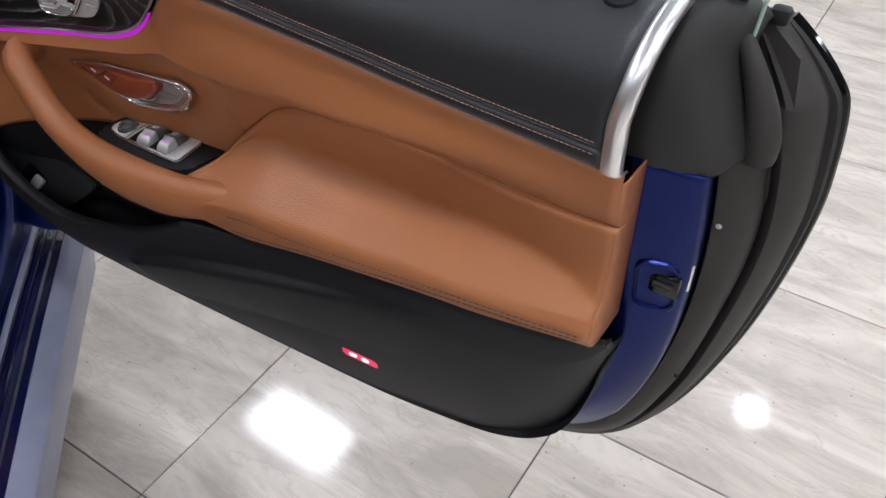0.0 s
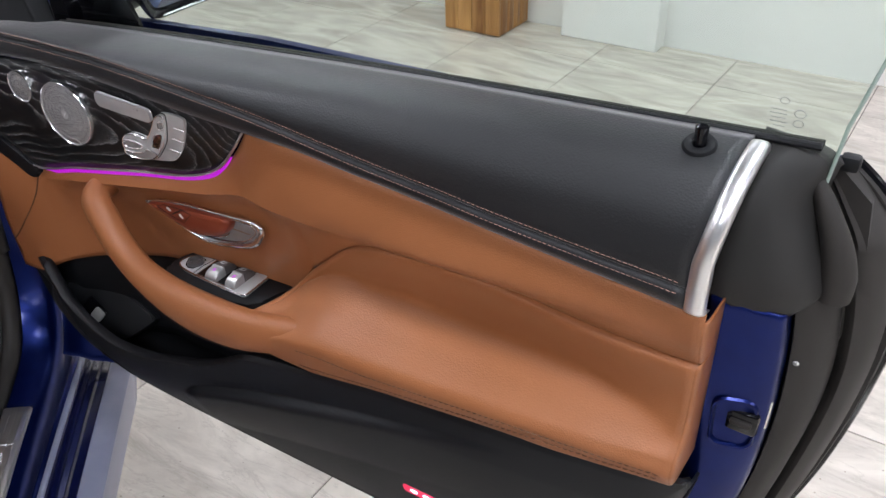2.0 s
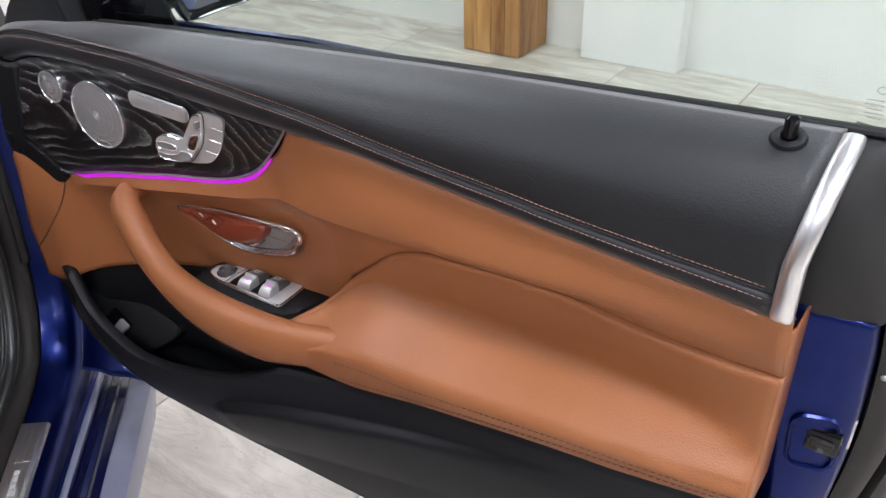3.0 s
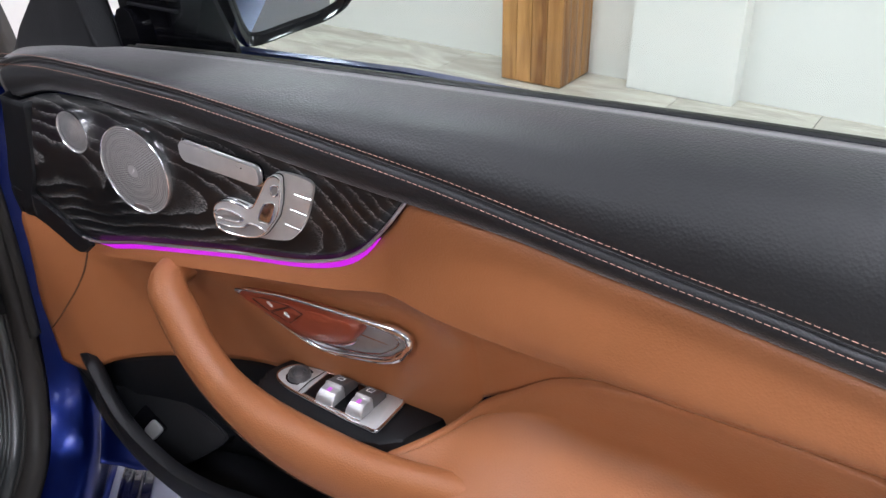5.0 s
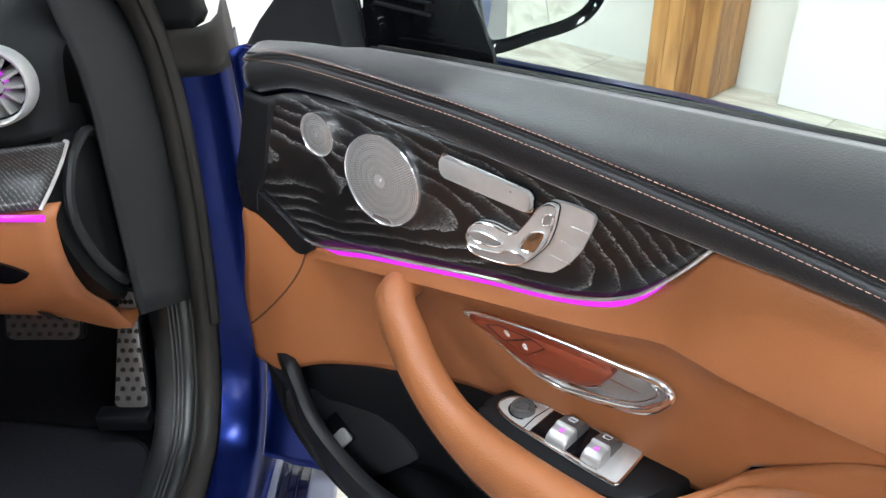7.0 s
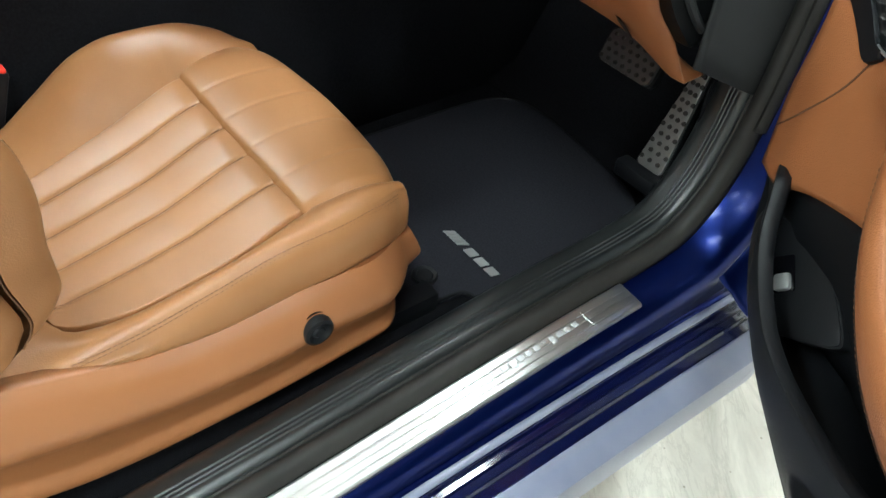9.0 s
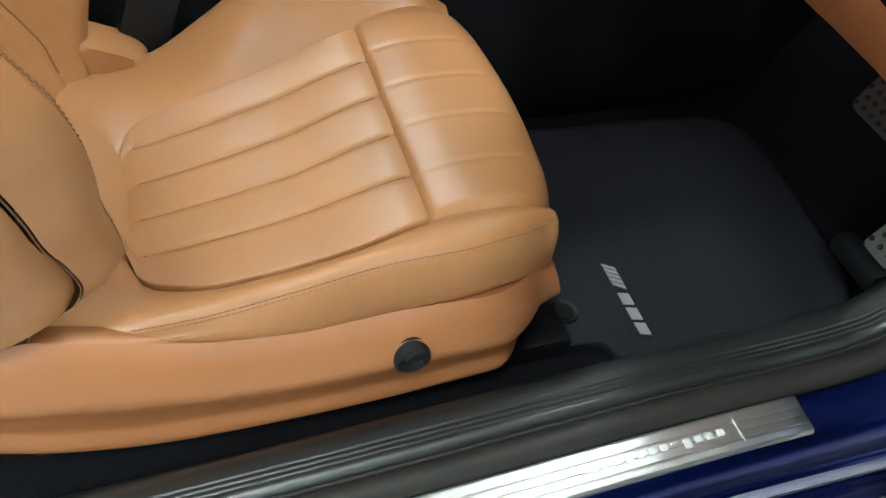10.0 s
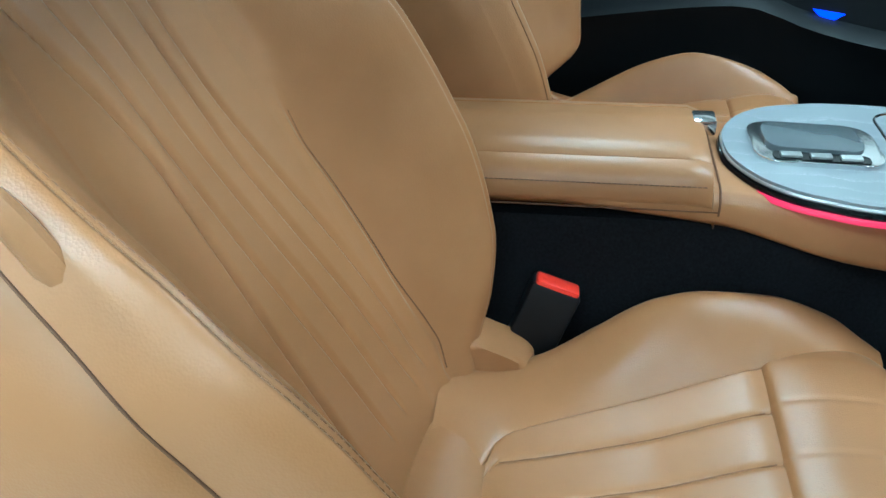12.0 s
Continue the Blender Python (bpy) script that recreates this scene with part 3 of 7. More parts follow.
for u in span(0.028, 0.122, 20):
    hi = wood_low(max(u, 0.03)) + 0.003
    lo = curve([(-0.05, 0.918), (0.0, 0.920), (0.04, 0.917), (0.075, 0.899), (0.1, 0.884), (0.122, 0.898)])(u)
    v = wood_v(max(u, 0.0)) + 0.0015
    rows.append([D(u, v - 0.008, hi), D(u, v + 0.0015, hi - 0.003), D(u, v + 0.001, (hi + lo) / 2), D(u, v - 0.001, lo), D(u, v - 0.01, lo - 0.004)])
part("lower_frame", loft(rows), black_plastic, door, "black plastic edging below the inlay", solid=0.003)

# upper tan trim
crease = curve([(0.565, 0.860), (0.597, 0.888), (0.641, 0.926), (0.68, 0.944), (0.722, 0.9535), (0.78, 0.9585), (0.84, 0.958), (0.9, 0.9525), (0.95, 0.9495), (1.0, 0.9490), (1.04, 0.950)])
trim_low = curve([(-0.05, 0.690), (0.0, 0.702), (0.046, 0.708), (0.10, 0.735), (0.17, 0.757), (0.25, 0.772), (0.35, 0.785), (0.5, 0.797), (0.55, 0.810), (0.566, 0.860)])
trim_vb = curve([(-0.05, 0.008), (0.05, 0.010), (0.12, -0.012), (0.2, -0.034), (0.3, -0.056), (0.5, -0.062), (0.6, -0.043), (0.7, -0.026), (0.85, -0.021), (1.04, -0.014)])


ridge_w = curve([(0.12, 0.884), (0.2, 0.902), (0.337, 0.925), (0.437, 0.943), (0.5, 0.958), (0.6, 0.963), (0.74, 0.967), (0.82, 0.970), (1.04, 0.974)])
hollow = curve([(0.12, 0.0), (0.24, 0.6), (0.30, 1.0), (0.50, 1.0), (0.60, 0.45), (0.70, 0.15), (0.80, 0.0)])
swell = curve([(0.12, 0.003), (0.25, 0.006), (0.45, 0.010), (0.55, 0.012), (0.8, 0.012), (1.04, 0.007)])


def trim_ends(u):
    hi = edge(u) + 0.001 if u > 0.519 else wood_low(max(u, 0.03)) - 0.002
    if u < 0.12:
        hi = curve([(-0.05, 0.914), (0.0, 0.918), (0.04, 0.915), (0.075, 0.897), (0.1, 0.883), (0.12, 0.899)])(u)
    lo = crease(u) if u > 0.566 else trim_low(u)
    vt = wood_v(max(u, 0)) - 0.003 if u < 0.5 else curve([(0.5, -0.026), (0.56, -0.014), (0.64, -0.010), (1.04, -0.010)])(u)
    if u < 0.12:
        vt = wood_v(max(u, 0.0)) - 0.002
    return hi, lo, vt, trim_vb(u)


def trim_v(u, w):
    """How far the tan panel stands inboard; it swells to a soft ridge and falls back below it."""
    hi, lo, vt, vb = trim_ends(u)
    t = min(1.0, max(0.0, (hi - w) / (hi - lo)))
    flat = vt + (vb - vt) * (t * t * (3 - 2 * t))
    r = min(ridge_w(u), hi - 0.012)
    vr = vt + swell(u)
    above = vt + (vr - vt) * (hi - w) / (hi - r)
    dip = curve([(0.1, 0.006), (0.25, 0.020), (0.45, 0.018), (0.62, 0.006), (0.8, 0.002), (1.04, 0.001)])(u)
    s = (r - w) / (r - lo)
    below = vr + (vb - vr) * s - dip * math.sin(math.pi * min(1, max(0, s))) * 0.6
    q, c = hollow(u), min(1.0, max(0.0, s))
    below += q * (vr + (-0.049 - vr) * (1 - math.exp(-c / 0.13)) + (vb + 0.049) * c**3 - below)
    k = 0.0016 + 0.0075 * min(1.0, max(0.0, (u - 0.32) / 0.16))
    soft = -k * math.log(math.exp(-above / k) + math.exp(-below / k)) + k * 0.3
    m = min(1.0, max(0.0, (u - 0.10) / 0.06))
    m = m * m * (3 - 2 * m)
    v = flat * (1 - m) + soft * m
    return v - 0.004 * math.exp(-t / 0.03) - (0.0015 * math.exp(-(1 - t) / 0.02) if u > 0.566 else 0)


def set_back(u, w):
    """The front edge of the tan panel leans back towards its top."""
    t = min(1.0, max(0.0, (w - 0.77) / 0.13))
    return 0.028 * t * t * (3 - 2 * t) * max(0.0, 1 - u / 0.10)


def trim_row(u):
    hi, lo, vt, vb = trim_ends(u)
    r = max(min(ridge_w(max(u, 0.12)), hi - 0.012), lo + 0.003)
    return [D(u + set_back(u, w), trim_v(u, w), w) for w in span(hi, r, 18) + span(r, lo, 20)[1:]]


us = span(0.0, 0.115, 12) + span(0.121, 0.565, 46) + span(0.567, 1.034, 50)
upper_trim = part("upper_trim", loft([trim_row(u) for u in us]), tan_leather, door, "tan leather upper door panel", solid=0.003)
front_seam = [D(p[0], trim_v(p[0], p[1]) + 0.0004, p[1]) for p in spline([(0.106, 0.898), (0.101, 0.871), (0.073, 0.828), (0.037, 0.786), (0.004, 0.754)], 6)]
part("panel_seam", tube(front_seam, 0.0011, 6), brown_thread, upper_trim, "dark curved seam in the leather")

# armrest pad
arm_low = curve([(0.49, 0.778), (0.52, 0.772), (0.56, 0.770), (0.60, 0.7745), (0.625, 0.778), (0.705, 0.793), (0.777, 0.803), (0.843, 0.8115), (0.904, 0.817), (0.96, 0.819), (1.04, 0.818)])
arm_top = curve([(0.49, 0.796), (0.51, 0.808), (0.53, 0.822), (0.55, 0.840), (0.565, 0.858), (0.597, 0.888), (0.641, 0.926), (0.68, 0.944), (0.722, 0.9535), (0.78, 0.9585), (0.84, 0.958), (0.9, 0.9525), (0.95, 0.9495), (1.0, 0.9490), (1.04, 0.950)])
arm_vt = curve([(0.49, 0.004), (0.51, -0.010), (0.53, -0.022), (0.55, -0.034), (0.565, -0.042), (0.6, -0.041), (0.7, -0.025), (0.85, -0.020), (1.04, -0.013)])


arm_k = curve([(0.49, 0.55), (0.53, 0.72), (0.58, 0.79), (0.63, 0.92), (0.69, 1.0), (0.85, 0.90), (0.96, 0.66), (1.02, 0.40), (1.04, 0.34)])
shelf_end = curve([(0.49, 0.40), (0.55, 0.50), (0.62, 0.61), (0.72, 0.72), (1.04, 0.76)])
wall_end = curve([(0.5, 0.03), (0.58, 0.14), (0.68, 0.42), (0.8, 0.52), (0.92, 0.54), (1.04, 0.52)])


def arm_row(u):
    """A steep wall under the crease, a shelf that turns out to the elbow edge, and the side below it."""
    t, b, v0, k, s = arm_top(u), arm_low(u), arm_vt(u), arm_k(u), wall_end(u)
    vb = curve([(0.49, 0.010), (0.56, 0.021), (0.62, 0.028), (0.9, 0.026), (1.04, 0.008)])(u)
    out = 0.007 + 0.031 * k
    h, e = t - b, shelf_end(u)
    tuck = 0.016 * min(1.0, max(0.0, (u - 0.60) / 0.12)) * min(1.0, max(0.0, (1.03 - u) / 0.08))
    knots = [(v0 - 0.004, t + 0.0005), (v0 + 0.002, t - 0.001), (v0 + 0.0055, t - min(0.008, h * 0.1)), (v0 + 0.0055 - tuck * 0.55, t - h * s * 0.5 - 0.006), (v0 + 0.009 - tuck, t - h * s),
             (v0 + (out - v0) * 0.42, t - h * (s + (e - s) * 0.50)), (v0 + (out - v0) * 0.78, t - h * (s + (e - s) * 0.82)),
             (out - 0.004, t - h * e), (out, t - h * (e + 0.08)), (out - 0.003, t - h * 0.92), (vb, b), (vb - 0.012, b - 0.003)]
    return [D(u, v, w) for v, w in spline(knots, 4)]


armrest = part("armrest", loft([arm_row(u) for u in span(0.49, 1.034, 66)]), tan_leather, door, "padded tan leather armrest with seam stitching", solid=0.003, angle=70)
for k in (33, 36):
    path = [arm_row(u)[k] + Vector((0, -0.0006, 0)) for u in span(0.60, 1.028, 120)]
    tagged(part("stitching", stitches(path, 0.005, 0.0015, 0.0008, lambda p: (0, -1, -0.2)), brown_thread, armrest, "dark brown seam stitching"), kind="stuff")

# rear return of the tan trim
def return_rows(line):
    return [[p, p + Vector((0.0022, 0.002, 0)), p + Vector((0.0036, 0.008, 0)), D(1.0395, -0.052, p.z)] for p in line]


part("end_trim", loft(return_rows(trim_row(1.034)[3:])), tan_leather, door, "tan leather return at the rear edge", solid=0.002, angle=70)
part("end_trim", loft(return_rows(arm_row(1.034)[3:-2])), tan_leather, door, "tan leather return at the rear edge", solid=0.002, angle=70)

# grab handle that rises from the armrest
knots = [(0.236, -0.050, 0.896, 0.0170, 0.013), (0.2345, -0.026, 0.897, 0.0190, 0.0155), (0.2365, -0.004, 0.895, 0.0200, 0.017), (0.246, 0.007, 0.887, 0.0198, 0.0175), (0.263, 0.0125, 0.871, 0.0192, 0.018), (0.289, 0.019, 0.843, 0.0195, 0.018), (0.325, 0.022, 0.814, 0.0218, 0.018),
         (0.364, 0.022, 0.7955, 0.0270, 0.019), (0.402, 0.022, 0.788, 0.0300, 0.020), (0.440, 0.022, 0.786, 0.0315, 0.020), (0.485, 0.020, 0.7865, 0.0310, 0.019), (0.530, 0.0160, 0.7925, 0.0270, 0.0175), (0.585, 0.0105, 0.8060, 0.0225, 0.0165), (0.635, 0.002, 0.8170, 0.017, 0.013), (0.69, -0.010, 0.826, 0.010, 0.008)]
rows = []
path = spline(knots, 6)
for i, (u, v, w, h, d) in enumerate(path):
    a, b = path[min(i, len(path) - 9)], path[min(i + 8, len(path) - 1)]
    out = Vector((a[2] - b[2], 0, b[0] - a[0])).normalized()
    p, q = path[max(i - 1, 0)], path[min(i + 1, len(path) - 1)]
    along = Vector((q[0] - p[0], q[1] - p[1], q[2] - p[2])).normalized()
    face_way = out.cross(along).normalized()
    row = []
    for k in range(16):
        ang = 2 * math.pi * k / 16
        c, n = math.cos(ang), math.sin(ang)
        c, n = math.copysign(abs(c) ** 0.8, c), math.copysign(abs(n) ** 0.8, n)
        e = Vector((u, v, w)) + out * h * n + face_way * d * c
        row.append(D(e.x, e.y, e.z))
    rows.append(row)
grab = part("grab_handle", loft(rows, True, True), tan_leather, door, "curved tan leather grab handle")
for k in (13, 14):
    seam_line = [r[k] + Vector((0, -0.0006, -0.0004)) for r in rows[22:62]]
    tagged(part("stitching", stitches(seam_line, 0.004, 0.0014, 0.0006, lambda p: (0, -1, -0.4)), brown_thread, grab, "dark brown seam stitching"), kind="stuff")

# switch bezel and window switches
DECK = 0.806
bez = spline([(0.329, -0.020), (0.336, -0.052), (0.352, -0.064), (0.40, -0.072), (0.48, -0.074), (0.524, -0.071), (0.512, -0.036), (0.496, -0.004), (0.45, 0.008), (0.39, 0.008), (0.345, 0.004)], 5, True)
part("switch_deck", slab(bez, 0.02, lambda a, b, c: D(a, b, DECK - 0.02 + c + (a - 0.42) * 0.05), 0.006), black_plastic, door, "matte black switch bezel")


def deck(a, b, c):
    return D(a, b, DECK + 0.001 + c + (a - 0.42) * 0.05)


sw = spline([(0.3425, -0.031), (0.348, -0.0435), (0.3635, -0.0505), (0.383, -0.0528), (0.413, -0.0547), (0.445, -0.0555), (0.472, -0.0560), (0.4785, -0.0530), (0.4798, -0.041), (0.4806, -0.0147), (0.4785, -0.0088), (0.4686, -0.0084), (0.4457, -0.0092), (0.4186, -0.0112), (0.3904, -0.0133), (0.3665, -0.0159), (0.349, -0.0215)], 4, True)
switch_panel = part("switch_panel", slab(sw, 0.003, deck, 0.001), satin, door, "silver window switch panel")
part("panel_rim", tube([deck(p[0], p[1], 0.0026) for p in sw + sw[:1]], 0.0012, 6, caps=False), chrome, switch_panel)
well = [(0.389, -0.0515), (0.459, -0.0535), (0.4600, -0.0115), (0.3885, -0.0146)]
part("well", slab(well, 0.0010, lambda a, b, c: deck(a, b, 0.0031 + c)), black_gloss, switch_panel, "black recess round the window switches")
part("well_rim", tube([deck(p[0], p[1], 0.0040) for p in well + well[:1]], 0.0008, 6, caps=False), chrome, switch_panel)
for x, half_w in ((0.4165, 0.0105), (0.4515, 0.0092)):
    upper = [(-0.0185, 0.000), (-0.0182, 0.0045), (-0.0150, 0.0085), (-0.0080, 0.0115), (-0.0010, 0.0130), (0.0008, 0.0128)]
    lip = [(0.0006, 0.0125), (0.0020, 0.0142), (0.0035, 0.0138), (0.0050, 0.0118), (0.0110, 0.0110), (0.0155, 0.0085), (0.0185, 0.0040), (0.0188, 0.000)]
    ends = ((-1.0, 0.0), (-0.98, 0.82), (-0.88, 0.97), (-0.6, 1.0), (0.6, 1.0), (0.88, 0.97), (0.98, 0.82), (1.0, 0.0))
    for prof, name, mat, text in ((upper, "window_switch", switch_grey, "rocker window switch in dark metal"), (lip, "switch_lip", pewter, "bright front lip of the rocker switch")):
        rows = [[deck(x + a * half_w, -0.0315 + b, 0.0038 + c * k) for b, c in spline(prof, 4)] for a, k in ends]
        part(name, loft(rows), mat, switch_panel, text)
    ring = [(x + 0.0032 * sx, -0.0395 + 0.0028 * sy) for sx, sy in ((-1, -1), (1, -1), (1, 1), (-1, 1), (-1, -1))]
    part("window_mark", tube([deck(a, b, 0.0157 + (b + 0.0395) * 0.3) for a, b in ring], 0.0004, 4, caps=False), white_print, switch_panel)
    part("symbol", box(0.0042, 0.0052, 0.0004, deck(x, -0.0225, 0.0152)), symbol_glow, switch_panel, "small lit magenta symbol")
m = Matrix.Translation(deck(0.3662, -0.0342, 0.003))
part("mirror_knob", disc([(0.0, 0.0035), (0.005, 0.004), (0.0070, 0.002), (0.0080, 0.0055), (0.0108, 0.0055), (0.0118, 0.0)], 24), switch_grey, switch_panel, "round mirror adjuster").data.transform(m)
part("knob_gap", disc([(0.0118, 0.0004), (0.0136, 0.0004)], 24), black_gloss, switch_panel).data.transform(m)
part("key_gap", tube([deck(0.3835, -0.0525, 0.0031), deck(0.3805, -0.0335, 0.0031), deck(0.3815, -0.0142, 0.0031)], 0.0006, 4), black_gloss, switch_panel)

# inner door handle
hoop = spline([(0.294, 0.8842), (0.334, 0.8937), (0.367, 0.9000), (0.398, 0.9030), (0.4475, 0.9062), (0.471, 0.9078), (0.489, 0.9085), (0.4985, 0.9050), (0.5012, 0.8985), (0.496, 0.888), (0.484, 0.8752), (0.468, 0.8664), (0.4425, 0.8586), (0.417, 0.8514), (0.395, 0.8478), (0.3736, 0.8500), (0.3516, 0.8573), (0.3296, 0.8665), (0.309, 0.8775)], 4, True)


def on_handle(a, b, c):
    return D(a, trim_v(a, b) + 0.004 + c, b)


hc0 = (0.410, 0.880)
ring_of = lambda s, c: [on_handle(hc0[0] + (a - hc0[0]) * (1 - (1 - s) * 0.30), hc0[1] + (b - hc0[1]) * s, c) for a, b in hoop]
thick = [0.0017 + 0.0026 * min(1, max(0, (p[0] - 0.40) / 0.09)) + 0.0008 * (p[1] < 0.884) for p in hoop]
ring_path = [on_handle(p[0], p[1], 0.0035) for p in hoop]
handle = part("handle_surround", tube(ring_path + ring_path[:1], thick + thick[:1], 10, caps=False), chrome, door, "polished chrome surround of the inner door handle")
part("scoop", loft([ring_of(1.0, 0.006), ring_of(0.94, 0.0035), ring_of(0.82, 0.0), ring_of(0.55, -0.002), ring_of(0.25, -0.0025), ring_of(0.03, -0.0025)], True), pewter, handle, "hollow brushed metal finger scoop", angle=80)
lever = spline([(0.303, 0.8850), (0.339, 0.8945), (0.370, 0.9000), (0.400, 0.9025), (0.430, 0.9040), (0.4444, 0.9045), (0.4518, 0.9000), (0.4490, 0.8905), (0.4400, 0.8790), (0.4250, 0.8695), (0.4070, 0.8640), (0.387, 0.8605), (0.3705, 0.8605), (0.349, 0.8670), (0.326, 0.8760)], 4, True)
lever_c = (0.380, 0.8835)
rings = [[on_handle(lever_c[0] + (a - lever_c[0]) * s, lever_c[1] + (b - lever_c[1]) * s, c) for a, b in lever] for s, c in ((1.0, -0.002), (1.0, 0.0080), (0.95, 0.0115), (0.80, 0.0135), (0.4, 0.0148), (0.02, 0.0148))]
part("release_lever", loft(rings, True), red_brown, handle, "red-brown release lever with two lock keys")
low_edge = [on_handle(p[0], p[1] - 0.0008, 0.0052) for p in spline([(0.3673, 0.8575), (0.3903, 0.8584), (0.4169, 0.8641), (0.4348, 0.8727), (0.4440, 0.8815)], 6)]
part("lever_edge", tube(low_edge, 0.0013, 8), chrome, handle)
inner_line = [on_handle(p[0], p[1], 0.0038) for p in spline([(0.400, 0.8560), (0.430, 0.8605), (0.462, 0.8705), (0.482, 0.8840), (0.490, 0.8960), (0.484, 0.9030)], 6)]
part("scoop_edge", tube(inner_line, 0.0010, 8), chrome, handle)
for ring, (ca, cb) in (([(0.329, 0.8915), (0.346, 0.8995), (0.378, 0.9010), (0.3465, 0.8815)], (0.3520, 0.8950)), ([(0.3485, 0.8812), (0.3795, 0.9005), (0.3915, 0.8960), (0.3705, 0.8765)], (0.3705, 0.8885))):
    part("key_outline", tube([on_handle(a, b, 0.0146) for a, b in ring + ring[:1]], 0.00045, 4, caps=False), black_plastic, handle)
    part("lock_symbol", tube([on_handle(ca + 0.0020 * math.cos(k), cb + 0.0020 * math.sin(k), 0.0156) for k in span(0, 5.5, 9)], 0.0006, 4), white_print, handle)
    part("lock_symbol", box(0.0034, 0.0006, 0.0026, on_handle(ca + 0.001, cb - 0.0030, 0.0152)), white_print, handle)

# loudspeaker grilles with pierced rings
def grille(u, w, r, name, label):
    put = Matrix.Translation(D(u, wood_v(u) + 0.003, w)) @ Matrix.Rotation(radians(90), 4, "X") @ Matrix.Rotation(radians(4), 4, "Y")
    bm = disc([(0.0, 0.0046), (r * 0.5, 0.0042), (r * 0.9, 0.0030), (r * 0.985, 0.0026)], 40)
    g = part(name, bm, satin, door, label)
    g.data.transform(put)
    part("rim", disc([(r * 0.965, 0.001), (r * 0.970, 0.0036), (r * 0.985, 0.0042), (r, 0.0030), (r, -0.004)], 40), chrome, g).data.transform(put)
    verts, faces = [], []
    ring, rr = 0, r * 0.16
    while rr < r * 0.955:
        n = int(2 * math.pi * rr / (0.0021 if r > 0.03 else 0.0019))
        hz = 0.0046 - 0.0016 * (rr / (r * 0.9)) ** 2 + 0.00012
        for k in range(n):
            a = 2 * math.pi * (k + 0.5 * (ring % 2)) / n
            s = 0.00068 + 0.00012 * math.sin(rr * 900)
            i = len(verts)
            for q in range(5):
                b = 2 * math.pi * q / 5 + a
                verts.append((rr * math.cos(a) + s * math.cos(b), rr * math.sin(a) + s * math.sin(b), hz))
            faces.append(tuple(range(i, i + 5)))
        rr += 0.00185
        ring += 1
    me = bpy.data.meshes.new("perforation")
    me.from_pydata(verts, [], faces)
    me.materials.append(black_plastic)
    me.transform(put)
    h = new("grille_perforation", me)
    h.parent = g
    tagged(h, "tiny pierced holes in rings", kind="stuff")
    return g, put


grille(0.150, 1.0305, 0.0208, "tweeter_grille", "small round pierced aluminium tweeter grille")
g, put = grille(0.2265, 1.0075, 0.0430, "speaker_grille", "large round pierced aluminium speaker grille")
part("mark", box(0.005, 0.0012, 0.0006, (0, 0, 0.005)), white_print, g).data.transform(put @ Matrix.Rotation(0.8, 4, "Z"))
part("badge", slab([(-0.012, -0.0385), (0.012, -0.0385), (0.008, -0.0345), (-0.008, -0.0345)], 0.0016, lambda a, b, c: Vector((a, b, 0.003 + c))), dark_pewter, g).data.transform(put)

# memory key bar and seat-shaped seat switch
def on_wood(a, b, c):
    return D(a, wood_v(a) + 0.003 + c, b)


SK = 0.10
bar = [(0.335 + a, 1.0365 + b * (1.0 - 0.8 * a) - a * SK) for a, b in rounded(0.086, 0.0175, 0.0055, 5)]
bar = [(a, b + (0.001 if a > 0.33 else 0)) for a, b in bar]
membar = part("memory_key_bar", slab(bar, 0.006, on_wood, 0.0012, 2), satin, door, "rounded bar of satin metal memory keys")
part("bar_rim", tube([on_wood(0.335 + (p[0] - 0.335) * 1.02, 1.0365 + (p[1] - 1.0365) * 1.10, 0.0022) for p in bar + bar[:1]], 0.0009, 6, caps=False), chrome, membar)
part("bar_shadow", slab([(0.335 + (p[0] - 0.335) * 1.03, 1.0365 + (p[1] - 1.0365) * 1.12) for p in bar], 0.002, on_wood), black_gloss, membar)
part("key_gap", box(0.0007, 0.0006, 0.018, on_wood(0.336, 1.0365, 0.006)), black_plastic, membar)
for k in range(3):
    part("key_mark", box(0.0030, 0.0006, 0.0010, on_wood(0.350 + 0.0050 * k, 1.0395 - 0.0006 * k, 0.006)), black_plastic, membar)
back_plate = spline([(0.392, 1.038), (0.3976, 1.0416), (0.4116, 1.0428), (0.4245, 1.0419), (0.4305, 1.0403), (0.4324, 1.036), (0.430, 1.0276), (0.4234, 1.0095), (0.4149, 0.995), (0.4038, 0.983), (0.397, 0.9794), (0.380, 0.9755), (0.361, 0.9735), (0.345, 0.976), (0.358, 0.994), (0.3758, 1.0134), (0.385, 1.029)], 3, True)
seat_plate = part("seat_switch_plate", slab(back_plate, 0.003, on_wood, 0.001), satin, door, "satin metal plate with seat-shaped switch")
for (a0, b0), (a1, b1) in (((0.4133, 1.0258), (0.4294, 1.0249)), ((0.4065, 1.0108), (0.4234, 1.0093)), ((0.3981, 0.9954), (0.4154, 0.9937))):
    part("key_gap", tube([on_wood(a0, b0, 0.0031), on_wood(a1, b1, 0.0031)], 0.0005, 5), chrome, seat_plate)
